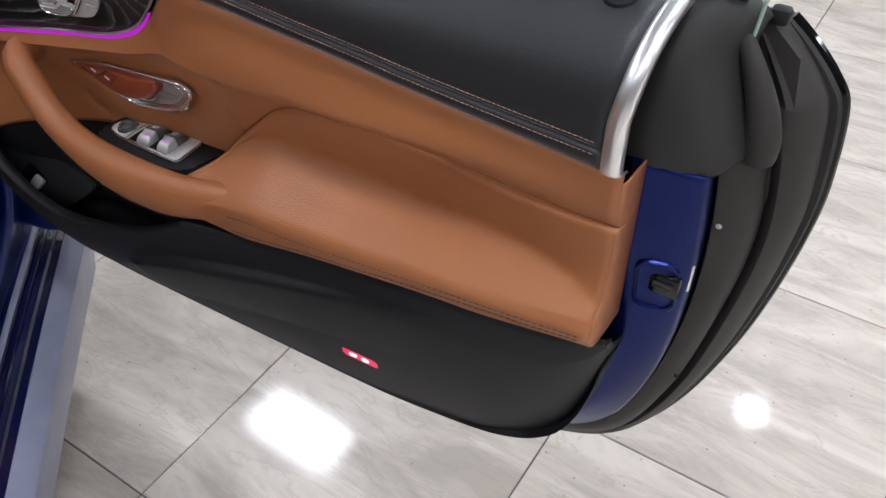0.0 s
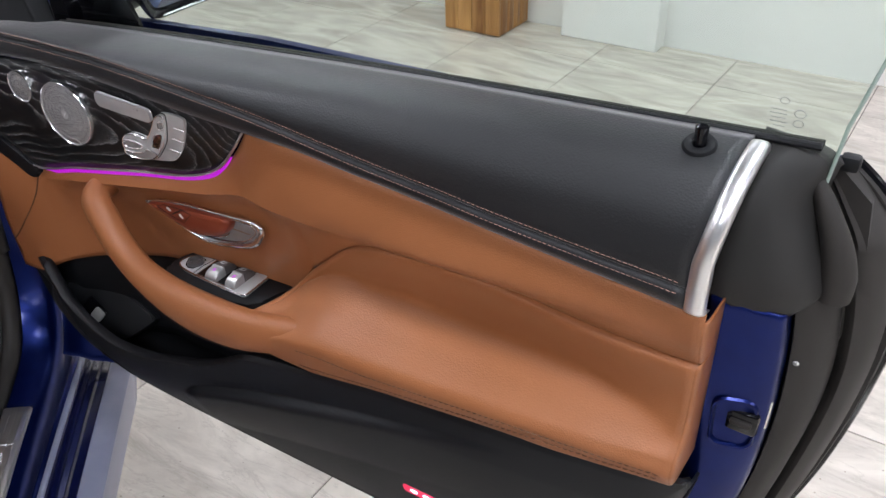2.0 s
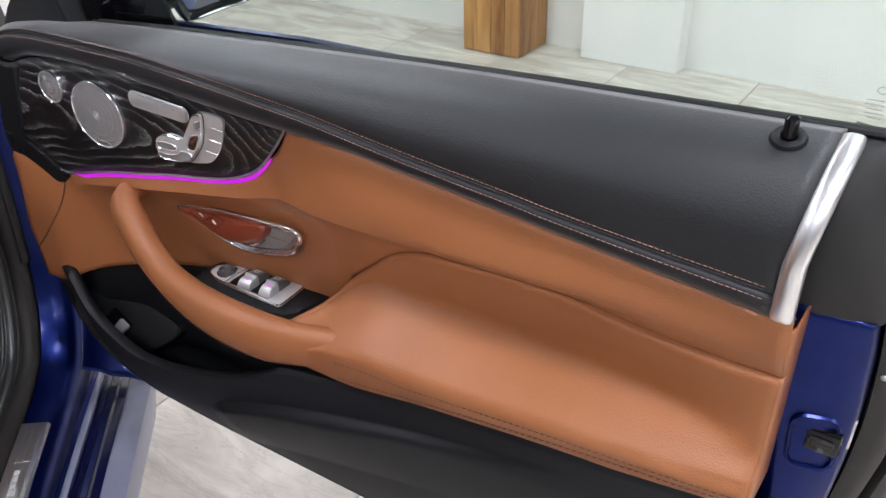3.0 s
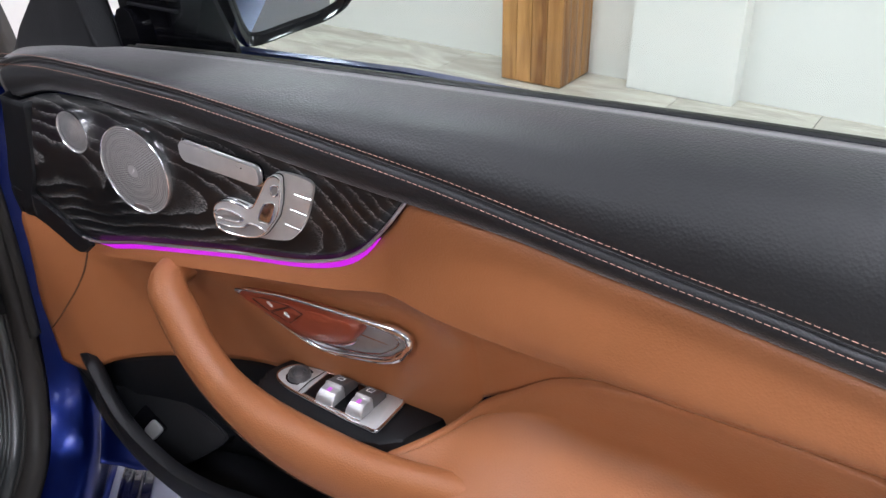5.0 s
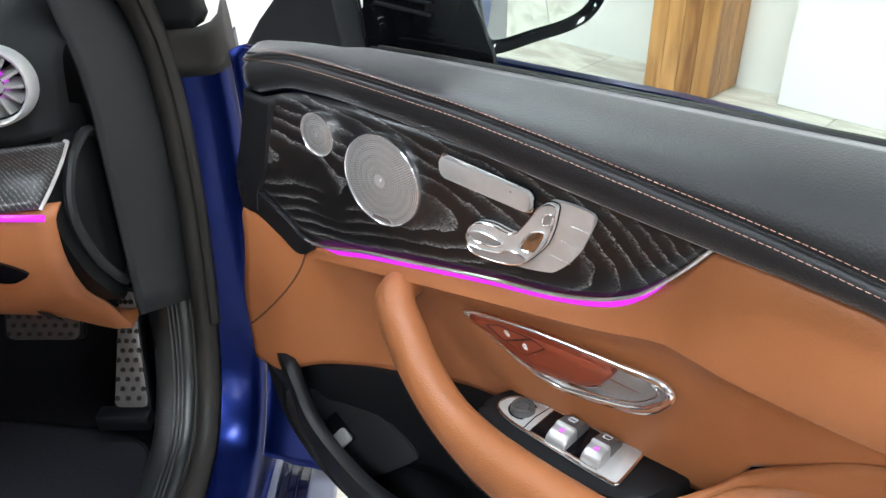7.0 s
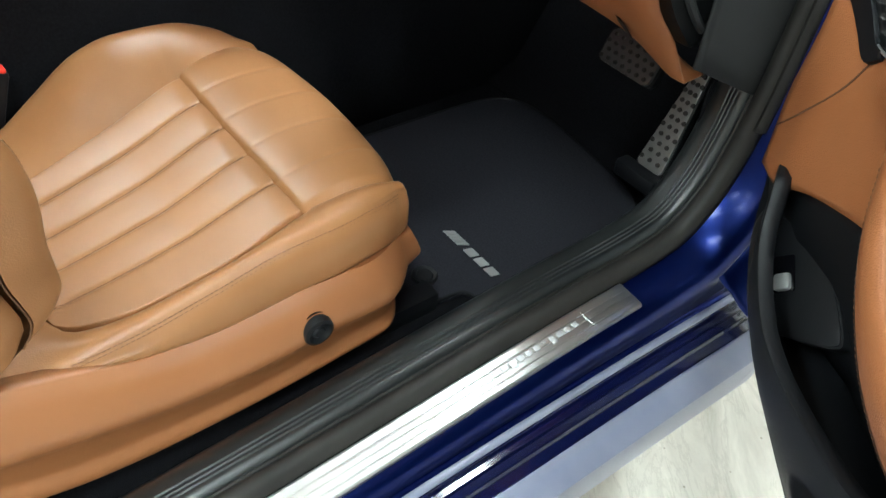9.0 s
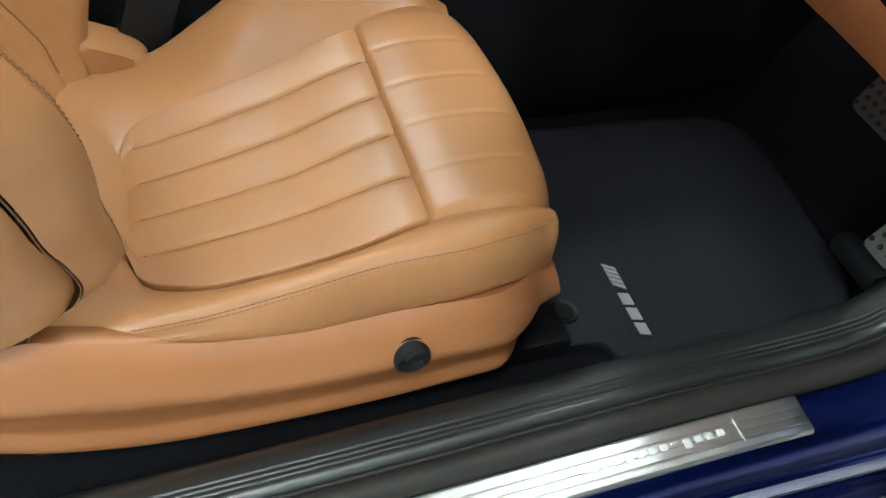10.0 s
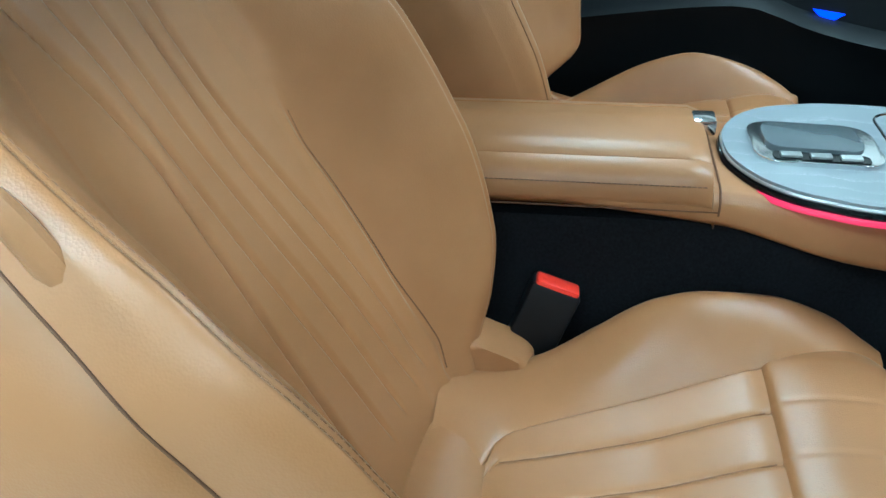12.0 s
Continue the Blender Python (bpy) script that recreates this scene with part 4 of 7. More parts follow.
seat_shape = spline([(0.3199, 0.9880), (0.3233, 0.9965), (0.3325, 1.0025), (0.3447, 1.0045), (0.3568, 1.0030), (0.3639, 1.003), (0.3700, 1.0075), (0.3805, 1.0231), (0.3873, 1.0341), (0.3952, 1.0400), (0.4024, 1.0400), (0.4025, 1.0330), (0.4005, 1.0197), (0.3950, 1.0039), (0.3865, 0.9925), (0.379, 0.9835), (0.3712, 0.9773), (0.3585, 0.9732), (0.3411, 0.9718), (0.3287, 0.9733), (0.3213, 0.9775)], 3, True)
part("seat_outline", slab(seat_shape, 0.0070, on_wood, 0.0018, 3), satin, seat_plate, "seat-shaped metal switch", angle=60)
part("outline_gap", tube([on_wood(p[0], p[1], 0.0032) for p in seat_shape + seat_shape[:1]], 0.0007, 5, caps=False), black_gloss, seat_plate)
part("outline_edge", tube([on_wood(0.362 + (p[0] - 0.362) * 0.975, 1.000 + (p[1] - 1.000) * 0.965, 0.0068) for p in seat_shape + seat_shape[:1]], 0.0006, 5, caps=False), chrome, seat_plate)
for ring, name, text in (([(0.3225, 0.9895), (0.3321, 0.9950), (0.3468, 0.9945), (0.3560, 0.9920), (0.349, 0.9868), (0.3317, 0.9850)], "cushion_switch", "rounded cushion tilt switch"),
                         ([(0.3230, 0.9800), (0.3364, 0.9797), (0.3538, 0.9830), (0.3637, 0.989), (0.3785, 0.9858), (0.3707, 0.9785), (0.356, 0.9740), (0.3361, 0.9726), (0.3255, 0.9745)], "slide_switch", "curved seat slide switch"),
                         ([(0.3733, 0.9956), (0.379, 1.007), (0.3851, 1.0129), (0.3942, 1.0144), (0.3900, 1.0026), (0.3851, 0.9945), (0.378, 0.9935)], "backrest_switch", "backrest tilt switch"),
                         ([(0.3930, 1.0298), (0.4002, 1.0319), (0.3990, 1.0242), (0.3922, 1.0217)], "headrest_switch", "headrest height switch")):
    ring = spline(ring, 3, True)
    part(name, slab(ring, 0.0016, lambda a, b, c: on_wood(a, b, 0.0062 + c), 0.0006), mirror_trim if "back" in name else pewter, seat_plate, text)
    part("switch_rim", tube([on_wood(p[0], p[1], 0.0078) for p in ring + ring[:1]], 0.0008, 6, caps=False), chrome, seat_plate)

# lower black trim with the map pocket
rim = curve([(-0.004, 0.716), (0.030, 0.726), (0.062, 0.735), (0.076, 0.735), (0.088, 0.725), (0.10, 0.708), (0.115, 0.690), (0.15, 0.667), (0.19, 0.652), (0.22, 0.647), (0.26, 0.650), (0.31, 0.661), (0.36, 0.677), (0.413, 0.697), (0.46, 0.722), (0.508, 0.750), (0.56, 0.762), (0.625, 0.774), (0.705, 0.789), (0.777, 0.799), (0.843, 0.8075), (0.904, 0.813), (0.96, 0.816), (1.05, 0.816)])
foot = curve([(-0.004, 0.702), (0.004, 0.684), (0.012, 0.655), (0.025, 0.622), (0.050, 0.594), (0.08, 0.573), (0.117, 0.560), (0.16, 0.550), (0.2, 0.545), (0.30, 0.544), (0.46, 0.548), (0.62, 0.553), (0.7, 0.556), (0.77, 0.560), (0.86, 0.573), (0.918, 0.585), (0.965, 0.606), (1.0, 0.637), (1.019, 0.668), (1.036, 0.725), (1.045, 0.790)])
ridge = curve([(0.33, 0.590), (0.360, 0.616), (0.382, 0.635), (0.419, 0.655), (0.494, 0.684), (0.589, 0.716), (0.673, 0.741), (0.749, 0.760), (0.818, 0.776), (1.05, 0.82)])


low_e = curve([(-0.004, 0.003), (0.035, 0.005), (0.060, 0.011), (0.085, 0.021), (0.13, 0.028), (0.25, 0.030), (0.5, 0.030), (0.9, 0.027), (1.0, 0.016), (1.047, 0.004)])


def low_v(u, w):
    """How far the black panel stands inboard: a raised field below a ridge that fades towards the foot."""
    t, b = rim(u), min(foot(u), rim(u) - 0.012)
    s = min(1.0, max(0.0, (t - w) / (t - b)))
    v = low_e(u) - 0.030 * s * s - 0.006 * s
    if u > 0.5:
        v -= 0.003 * (1 - min(1, s / 0.2)) * min(1, (u - 0.5) / 0.1)
    k = min(max((u - 0.345) / 0.05, 0), 1) * min(max((0.88 - u) / 0.3, 0), 1)
    up = 1 / (1 + math.exp((w - ridge(u)) / 0.0016))
    v += k * 0.016 * up * max(0.0, 1 - max(0.0, ridge(u) - w) / 0.095)
    return v - 0.015 * max(0, (u - 0.995) / 0.052) ** 2


def low_row(u):
    t, b, e = rim(u), min(foot(u), rim(u) - 0.012), low_e(u)
    out = [D(u, e - 0.014, t - 0.012), D(u, e - 0.010, t - 0.001), D(u, e - 0.004, t + 0.001)]
    out += [D(u, low_v(u, w), w) for w in span(t + (b - t) * 0.01, b, 90)]
    tuck = 0.015 * max(0, (u - 0.995) / 0.052) ** 2
    return out + [D(u, -0.006 - tuck, b - 0.004), D(u, -0.04, b - 0.002)]


lower_trim = part("lower_trim", loft([low_row(u) for u in span(-0.004, 0.12, 34) + span(0.1236, 0.30, 30) + span(0.307, 1.047, 110)]), black_plastic, door, "grained black plastic lower door panel", solid=0.003, angle=50)
rows = []
for u in span(0.02, 0.56, 40):
    back = min(trim_vb(u), -0.004) - 0.008
    rows.append([D(u, max(back - 0.02 * math.sin(math.pi * (u - 0.02) / 0.54) * (1 - t), -0.069), 0.60 + (trim_low(u) + 0.006 - 0.60) * t) for t in span(0, 1, 10)])
part("pocket_wall", loft(rows), black_plastic, door, "black back wall of the door pocket", solid=0.003)
part("pocket_floor", loft([[D(u, v, 0.600 + 0.02 * abs(u - 0.2)) for v in (-0.085, min(0.02, low_v(u, 0.600 + 0.02 * abs(u - 0.2)) - 0.010))] for u in span(0.02, 0.58, 24)]), black_plastic, door, solid=0.002)
boot_o, boot_n, boot_a = D(0.1064, -0.0022, 0.6514), Vector((0.3155, -0.8026, 0.5062)), Vector((0.849, 0.0, -0.529))
boot_b = boot_n.cross(boot_a)
put_boot = lambda a, b, c: boot_o + boot_a * a + boot_b * b + boot_n * c
plate = spline([(-0.058, -0.016), (-0.056, -0.004), (-0.046, 0.008), (-0.018, 0.0365), (0.0254, 0.0594), (0.067, 0.069), (0.097, 0.0705), (0.101, 0.060), (0.094, 0.034), (0.086, 0.012), (0.070, -0.016), (0.0212, -0.032), (-0.031, -0.030)], 4, True)
pp = part("boot_switch_plate", slab(plate, -0.030, put_boot), black_plastic, door, "raised black plate with the boot release switch")
part("plate_top", slab([(0.01 + (p[0] - 0.01) * 0.975, 0.015 + (p[1] - 0.015) * 0.96) for p in plate], 0.002, put_boot, 0.0015, 3), black_plastic, pp)
part("switch_well", slab(rounded(0.040, 0.0245, 0.003, 3, 0.0185, 0.0105), 0.0008, lambda a, b, c: put_boot(a, b, 0.002 + c)), black_gloss, pp)
part("boot_switch", slab(rounded(0.019, 0.0185, 0.004, 3, 0.0275, 0.0095), 0.0065, lambda a, b, c: put_boot(a, b, 0.0028 + c * (0.35 + 0.65 * (a - 0.016) / 0.02)), 0.0025, 3), satin, pp, "satin metal boot release switch")

# red courtesy lamp
lo = lambda a, b, c: D(a, low_v(a, b) - 0.0042 + c, b)
cl = [(0.752 + a, 0.630 + b + a * 0.0) for a, b in rounded(0.060, 0.024, 0.007, 5)]
lamp = part("courtesy_lamp", slab(cl, 0.006, lo, 0.002), black_gloss, door, "oval red courtesy lamp, lit")
part("red_lens", slab([(0.752 + (a - 0.752) * 0.86, 0.630 + (b - 0.630) * 0.72) for a, b in cl], 0.0012, lambda a, b, c: lo(a, b, 0.0062 + c)), red_glow, lamp)
for x in (0.742, 0.760):
    part("led_spot", slab([(x + 0.0055 * math.cos(k), 0.630 + 0.0035 * math.sin(k)) for k in span(0, 5.8, 12)], 0.0006, lambda a, b, c: lo(a, b, 0.0076 + c)), hot_glow, lamp)

# painted shell, seals and rear edge
c_trim = [(1.040, 1.000), (1.040, 0.93), (1.040, 0.86), (1.045, 0.79), (1.038, 0.725), (1.017, 0.660), (0.982, 0.612), (0.93, 0.585), (0.86, 0.566)]
c_blue = [(1.084, 0.990), (1.089, 0.94), (1.091, 0.86), (1.084, 0.765), (1.066, 0.683), (1.040, 0.622), (0.995, 0.580), (0.935, 0.556), (0.86, 0.544)]
c_mid = [(1.112, 1.03), (1.126, 0.96), (1.131, 0.89), (1.122, 0.80), (1.098, 0.67), (1.060, 0.572), (1.01, 0.520), (0.94, 0.492), (0.86, 0.480)]
c_out = [(1.150, 1.040), (1.166, 0.985), (1.169, 0.900), (1.158, 0.800), (1.136, 0.690), (1.096, 0.565), (1.045, 0.478), (0.97, 0.425), (0.86, 0.410)]


def band(curves, n=5):
    rails = [[D(p[0], v, p[1]) for p in spline(c, n)] for c, v in curves]
    return loft(list(map(list, zip(*rails))))


shell = part("shell", band([([(a - 0.012, b) for a, b in c_trim], -0.047), ([(a + 0.002, b - 0.002) for a, b in c_trim], -0.050), ([((a * 2 + c) / 3, (b * 2 + d) / 3) for (a, b), (c, d) in zip(c_trim, c_blue)], -0.053), (c_blue, -0.062), ([(a + 0.004, b - 0.003) for a, b in c_blue], -0.072), ([(a + 0.005, b - 0.003) for a, b in c_blue], -0.11)]), blue_paint, door, "dark blue painted door edge", solid=0.002, angle=60)
m1 = [((a + c) / 2, (b + d) / 2) for (a, b), (c, d) in zip(c_blue, c_mid)]
part("inner_seal", band([([(a + 0.006, b - 0.004) for a, b in c_blue], -0.085), ([(a * 0.8 + c * 0.2, b * 0.8 + d * 0.2) for (a, b), (c, d) in zip(c_blue, c_mid)], -0.082), (m1, -0.084), ([(a * 0.3 + c * 0.7, b * 0.3 + d * 0.7) for (a, b), (c, d) in zip(m1, c_mid)], -0.096), (c_mid, -0.118), (c_mid, -0.14)]), rubber, door, "thick dark grey rubber door seal", solid=0.002, angle=60)
c_mid = [(1.083, 1.101), (1.098, 1.072), (1.110, 1.045)] + c_mid
c_out = [(1.101, 1.086), (1.121, 1.070), (1.147, 1.043)] + [(1.161, 1.018), (1.168, 0.960)] + c_out[2:]
m2 = [((a + c) / 2, (b + d) / 2) for (a, b), (c, d) in zip(c_mid, c_out)]
part("outer_seal", band([(c_mid, -0.125), ([(a * 0.75 + c * 0.25, b * 0.75 + d * 0.25) for (a, b), (c, d) in zip(c_mid, c_out)], -0.120), (m2, -0.128), ([(a * 0.42 + c * 0.58, b * 0.42 + d * 0.58) for (a, b), (c, d) in zip(m2, c_out)], -0.150), ([(a * 0.40 + c * 0.60, b * 0.40 + d * 0.60) for (a, b), (c, d) in zip(m2, c_out)], -0.166), ([(a * 0.12 + c * 0.88, b * 0.12 + d * 0.88) for (a, b), (c, d) in zip(m2, c_out)], -0.166), (c_out, -0.172), (c_out, -0.185)]), rubber, door, "outer dark grey rubber door seal", solid=0.002, angle=60)
part("edge_trim", tube([D(p[0], -0.178, p[1]) for p in spline(c_out, 5)], 0.005, 8), black_gloss, door, "thin black edge moulding")
skin = [(-0.08, 1.05), (0.4, 1.075), (1.08, 1.080)] + [(a - 0.004, b - 0.004) for a, b in c_out] + [(0.5, 0.40), (0.1, 0.41), (-0.06, 0.45), (-0.10, 0.7)]
part("outer_skin", slab(skin, 0.012, lambda a, b, c: D(a, -0.196 + c, b)), blue_paint, door, "dark blue painted outer skin")
part("inner_shell", slab([(-0.035, 1.010), (0.1, 1.020), (0.4, 1.035), (0.98, 1.03), (1.015, 1.00), (1.03, 0.80), (1.01, 0.68), (0.96, 0.61), (0.85, 0.580), (0.5, 0.566), (0.16, 0.562), (0.06, 0.62), (-0.02, 0.70), (-0.05, 0.85)], 0.075, lambda a, b, c: D(a, -0.182 + c, b)), blue_paint, door, "dark blue painted inner shell")
# latch
lp = [(1.067 + a - b * 0.05, 0.860 + b) for a, b in rounded(0.040, 0.064, 0.013, 5)]
latch = part("latch_pressing", loft([[D(1.067 + (a - 1.067) * s, -0.0565 - (a - 1.067) * 0.30 + c, 0.860 + (b - 0.860) * s) for a, b in lp] for s, c in ((1.0, 0.0015), (0.95, 0.004), (0.86, 0.004), (0.80, -0.002), (0.5, -0.006), (0.02, -0.006))], True), blue_paint, door, "pressed blue pocket round the door latch")
part("latch_claw", box(0.036, 0.012, 0.026, D(1.071, -0.0600, 0.864), 0.004), black_gloss, latch, "dark steel latch claw")
part("latch_bolt", box(0.020, 0.006, 0.006, D(1.074, -0.0525, 0.866), 0.002), rubber, latch)
part("latch_plate", box(0.005, 0.006, 0.034, D(1.0925, -0.070, 0.872), 0.002), strip_metal, latch)
# The upper plug is bright metal, painting a small highlight on the edge.
for w in (0.93, 0.72):
    part("plug", disc([(0, 0.0015), (0.0022, 0.001), (0.003, 0)], 12), pewter if w > 0.9 else black_plastic, shell).data.transform(Matrix.Translation(D(1.103, -0.082, w)) @ Matrix.Rotation(radians(90), 4, "X"))
# black end cap below the window
sections = [[(1.034, -0.049, 0.996), (1.055, -0.054, 0.988), (1.075, -0.062, 0.984), (1.089, -0.072, 0.985), (1.107, -0.092, 0.998), (1.110, -0.115, 0.996)],
            [(1.034, -0.049, 1.020), (1.055, -0.050, 1.018), (1.078, -0.056, 1.015), (1.094, -0.070, 1.012), (1.109, -0.093, 1.010), (1.112, -0.115, 1.010)],
            [(1.034, -0.052, 1.050), (1.050, -0.053, 1.050), (1.068, -0.057, 1.048), (1.083, -0.070, 1.047), (1.094, -0.093, 1.046), (1.100, -0.115, 1.045)],
            [(1.036, -0.058, 1.085), (1.048, -0.060, 1.085), (1.060, -0.065, 1.085), (1.071, -0.076, 1.086), (1.080, -0.093, 1.086), (1.090, -0.115, 1.084)],
            [(1.042, -0.075, 1.113), (1.052, -0.077, 1.114), (1.062, -0.081, 1.114), (1.073, -0.087, 1.112), (1.084, -0.096, 1.110), (1.092, -0.115, 1.104)],
            [(1.052, -0.094, 1.127), (1.060, -0.096, 1.128), (1.068, -0.098, 1.126), (1.076, -0.100, 1.124), (1.086, -0.104, 1.119), (1.094, -0.118, 1.110)],
            [(1.052, -0.118, 1.126), (1.060, -0.118, 1.126), (1.068, -0.118, 1.124), (1.078, -0.119, 1.122), (1.088, -0.120, 1.117), (1.096, -0.126, 1.106)]]
sections = [[(sec[0][0] - 0.022, sec[0][1] - 0.006, sec[0][2])] + sec for sec in sections]
rails = [spline([sec[k] for sec in sections], 5) for k in range(7)]
rows = [[D(*p) for p in spline([r[i] for r in rails], 4)] for i in range(len(rails[0]))]
part("end_cap", loft(rows), soft_rubber, door, "moulded black end cap at the window line", solid=0.004, angle=70)
fold = [D(1.076, -0.104, 1.106), D(1.086, -0.100, 1.090), D(1.099, -0.098, 1.066), D(1.109, -0.098, 1.042), D(1.114, -0.099, 1.018), D(1.114, -0.101, 0.998)]
fold = spline(fold, 5)
part("seal_corner", tube(fold, [0.004 + 0.0115 * min(1, i / 20) ** 0.8 for i in range(len(fold))], 12), rubber, door, "moulded rubber seal corner")
part("seal_web", slab([(1.066, 1.104), (1.090, 1.106), (1.122, 1.078), (1.134, 1.00), (1.128, 0.92), (1.092, 0.92), (1.086, 1.0)], 0.010, lambda a, b, c: D(a, -0.134 + c, b)), rubber, door, "rubber web between the seal lips")
part("clip", box(0.016, 0.014, 0.014, D(1.098, -0.128, 1.108), 0.004), black_plastic, door)
# belt seal, window
for k, (v, dw, r) in enumerate(((-0.0955, -0.0022, 0.0034), (-0.1055, -0.0030, 0.0028))):
    part("belt_seal", tube([D(u, v, belt(u) + dw) for u in span(0.12, 1.078, 60)], r, 8), rubber if k else black_plastic, door, "black rubber window seal")
win = [(0.17, 1.06), (1.086, 1.09), (1.092, 1.15), (1.112, 1.24), (1.10, 1.40), (1.02, 1.50), (0.80, 1.53), (0.50, 1.46), (0.28, 1.30)]
win = win[:4] + [tuple(p) for p in spline(win[3:], 4)][1:]
window_pane = part("window_pane", slab(win, 0.004, lambda a, b, c: D(a, -0.104 + c + (b - 1.1) * 0.10, b)), glass, door, "clear tinted side window, wound up", smooth=False)
window_pane.visible_shadow = False
edge_glass = material("glass_edge", (0.30, 0.38, 0.34), 0.2)
part("pane_edge", tube([D(a, -0.102 + (b - 1.1) * 0.10, b) for a, b in win[1:9]], 0.0016, 6), edge_glass, window_pane, "pale green ground edge of the pane")
on_glass = lambda a, b, c: D(a, -0.0995 + c + (b - 1.1) * 0.10, b)
print_grey = material("glass_print", (0.22, 0.23, 0.22), 0.6)
for k, (a, b, w) in enumerate(((1.041, 1.1555, 0.012), (1.041, 1.1520, 0.013), (1.0415, 1.1485, 0.011), (1.042, 1.1450, 0.013), (1.043, 1.1415, 0.009))):
    part("print_bar", box(w, 0.0003, 0.0005, on_glass(a, b, 0)), print_grey, window_pane)
for a, b, r in ((1.057, 1.1545, 0.0042), (1.057, 1.146, 0.0038), (1.044, 1.1635, 0.0034)):
    part("print_ring", tube([on_glass(a + r * math.cos(k), b + r * 0.8 * math.sin(k), 0) for k in span(0, 6.28, 14)], 0.0003, 4, caps=False), print_grey, window_pane)
# lock pin
pv = pad_row(0.995)[3]
part("pin_collar", disc([(0.006, 0.0035), (0.0075, 0.0042), (0.012, 0.0038), (0.0135, 0.0018), (0.0135, -0.004)], 24), black_plastic, door, "round black collar of the lock pin").data.transform(Matrix.Translation(D(0.995, pv[0], pv[1])) @ Matrix.Rotation(radians(20), 4, "X"))
part("lock_pin", disc([(0, 0.0195), (0.0038, 0.019), (0.0055, 0.017), (0.0052, 0.010), (0.005, 0.0)], 16), black_gloss, door, "black door lock pin").data.transform(Matrix.Translation(D(0.995, pv[0], pv[1])))

# mirror triangle and mirror
part("mirror_triangle", slab([(-0.050, 1.056), (-0.009, 1.092), (0.034, 1.128), (0.066, 1.165), (0.085, 1.21), (0.098, 1.235), (0.108, 1.16), (0.119, 1.080), (0.06, 1.072)], 0.03, lambda a, b, c: D(a, -0.089 + c + (b - 1.1) * 0.08, b), 0.008, 3), black_leather, door, "matte black inner cover of the mirror foot")
part("foot_trim", tube([D(0.121, -0.088, 1.082), D(0.1195, -0.086, 1.11), D(0.114, -0.083, 1.15), D(0.104, -0.076, 1.235)], 0.0012, 8), black_gloss, door, "thin gloss edge beside the mirror foot")
sail = [(0.085, 1.062), (0.255, 1.078), (0.252, 1.095), (0.238, 1.120), (0.222, 1.150), (0.200, 1.20), (0.16, 1.32), (0.085, 1.31)]
gloss = part("gloss_panel", slab(sail, 0.005, lambda a, b, c: D(a, -0.123 + c, b), 0.001, 2), black_gloss, door, "gloss black mirror foot panel behind the glass")
for k in range(5):
    part("louvre", box(0.075, 0.006, 0.003, D(0.142, -0.117, 1.118 + 0.011 * k), 0.001), black_plastic, gloss)


def M(a, b, c):
    """Mirror head: a across the glass, b up, c towards the rear."""
    ax, nz = Vector((0.45, 0.893, 0)), Vector((0.893, -0.45, 0))
    return Vector((0.178, 0.189, 1.152)) + ax * a + nz * c + Vector((0, 0, b))


head = spline([(-0.006, -0.050), (0.002, -0.080), (0.014, -0.090), (0.06, -0.082), (0.105, -0.073), (0.132, -0.056), (0.146, -0.02), (0.148, 0.05), (0.11, 0.095), (0.05, 0.10), (0.0, 0.085), (-0.018, 0.02)], 5, True)
hc = (0.065, 0.0)
rings = [[M(hc[0] + (a - hc[0]) * s, hc[1] + (b - hc[1]) * s, c) for a, b in head] for s, c in ((0.85, -0.005), (0.90, 0.003), (0.97, 0.006), (1.0, 0.0), (1.02, -0.02), (0.98, -0.06), (0.80, -0.10), (0.45, -0.125), (0.02, -0.13))]
housing = part("mirror_housing", loft(rings, True), black_gloss, door, "gloss black door mirror housing")
part("mirror_pane", slab([(hc[0] + (a - hc[0]) * 0.87, hc[1] + (b - hc[1]) * 0.84) for a, b in head], 0.002, lambda a, b, c: M(a, b, -0.006 + c)), mirror_glass, housing, "mirror glass reflecting the showroom", smooth=False)
part("mirror_foot", tube(spline([D(0.10, -0.11, 1.085), D(0.105, -0.15, 1.085), D(0.13, -0.20, 1.095), D(0.14, -0.24, 1.12)], 5), [0.03] * 6 + [0.028] * 5 + [0.03] * 5, 12, 0.7), black_gloss, housing, "gloss black mirror foot")
part("foot_clip", box(0.012, 0.006, 0.028, D(0.120, -0.128, 1.092), 0.003), chrome, housing)

# ---- car body round the door opening ----
body = thing("car", CAR, "dark blue car with open doorway, black seals and carpet", "car")
way = spline([(-0.90, 0.333), (-0.29, 0.380), (0.0, 0.406), (0.2, 0.424), (0.35, 0.432), (0.43, 0.441), (0.477, 0.458), (0.522, 0.507), (0.55, 0.572), (0.567, 0.65), (0.58, 0.75), (0.585, 0.85), (0.575, 0.96), (0.54, 1.06), (0.45, 1.17), (0.28, 1.29), (0.06, 1.37)], 6)


def sweep(profile, path=None):
    """Profile points (x, n) carried along the doorway; n points into the opening."""
    path = path or way
    rows = []
    for i, p in enumerate(path):
        a, b = path[max(i - 1, 0)], path[min(i + 1, len(path) - 1)]
        d = np.array(b) - np.array(a)
        d /= np.linalg.norm(d)
        n = (-d[1], d[0])
        rows.append([Vector((x, p[0] + n[0] * o, p[1] + n[1] * o)) for x, o in profile])
    return loft(rows)


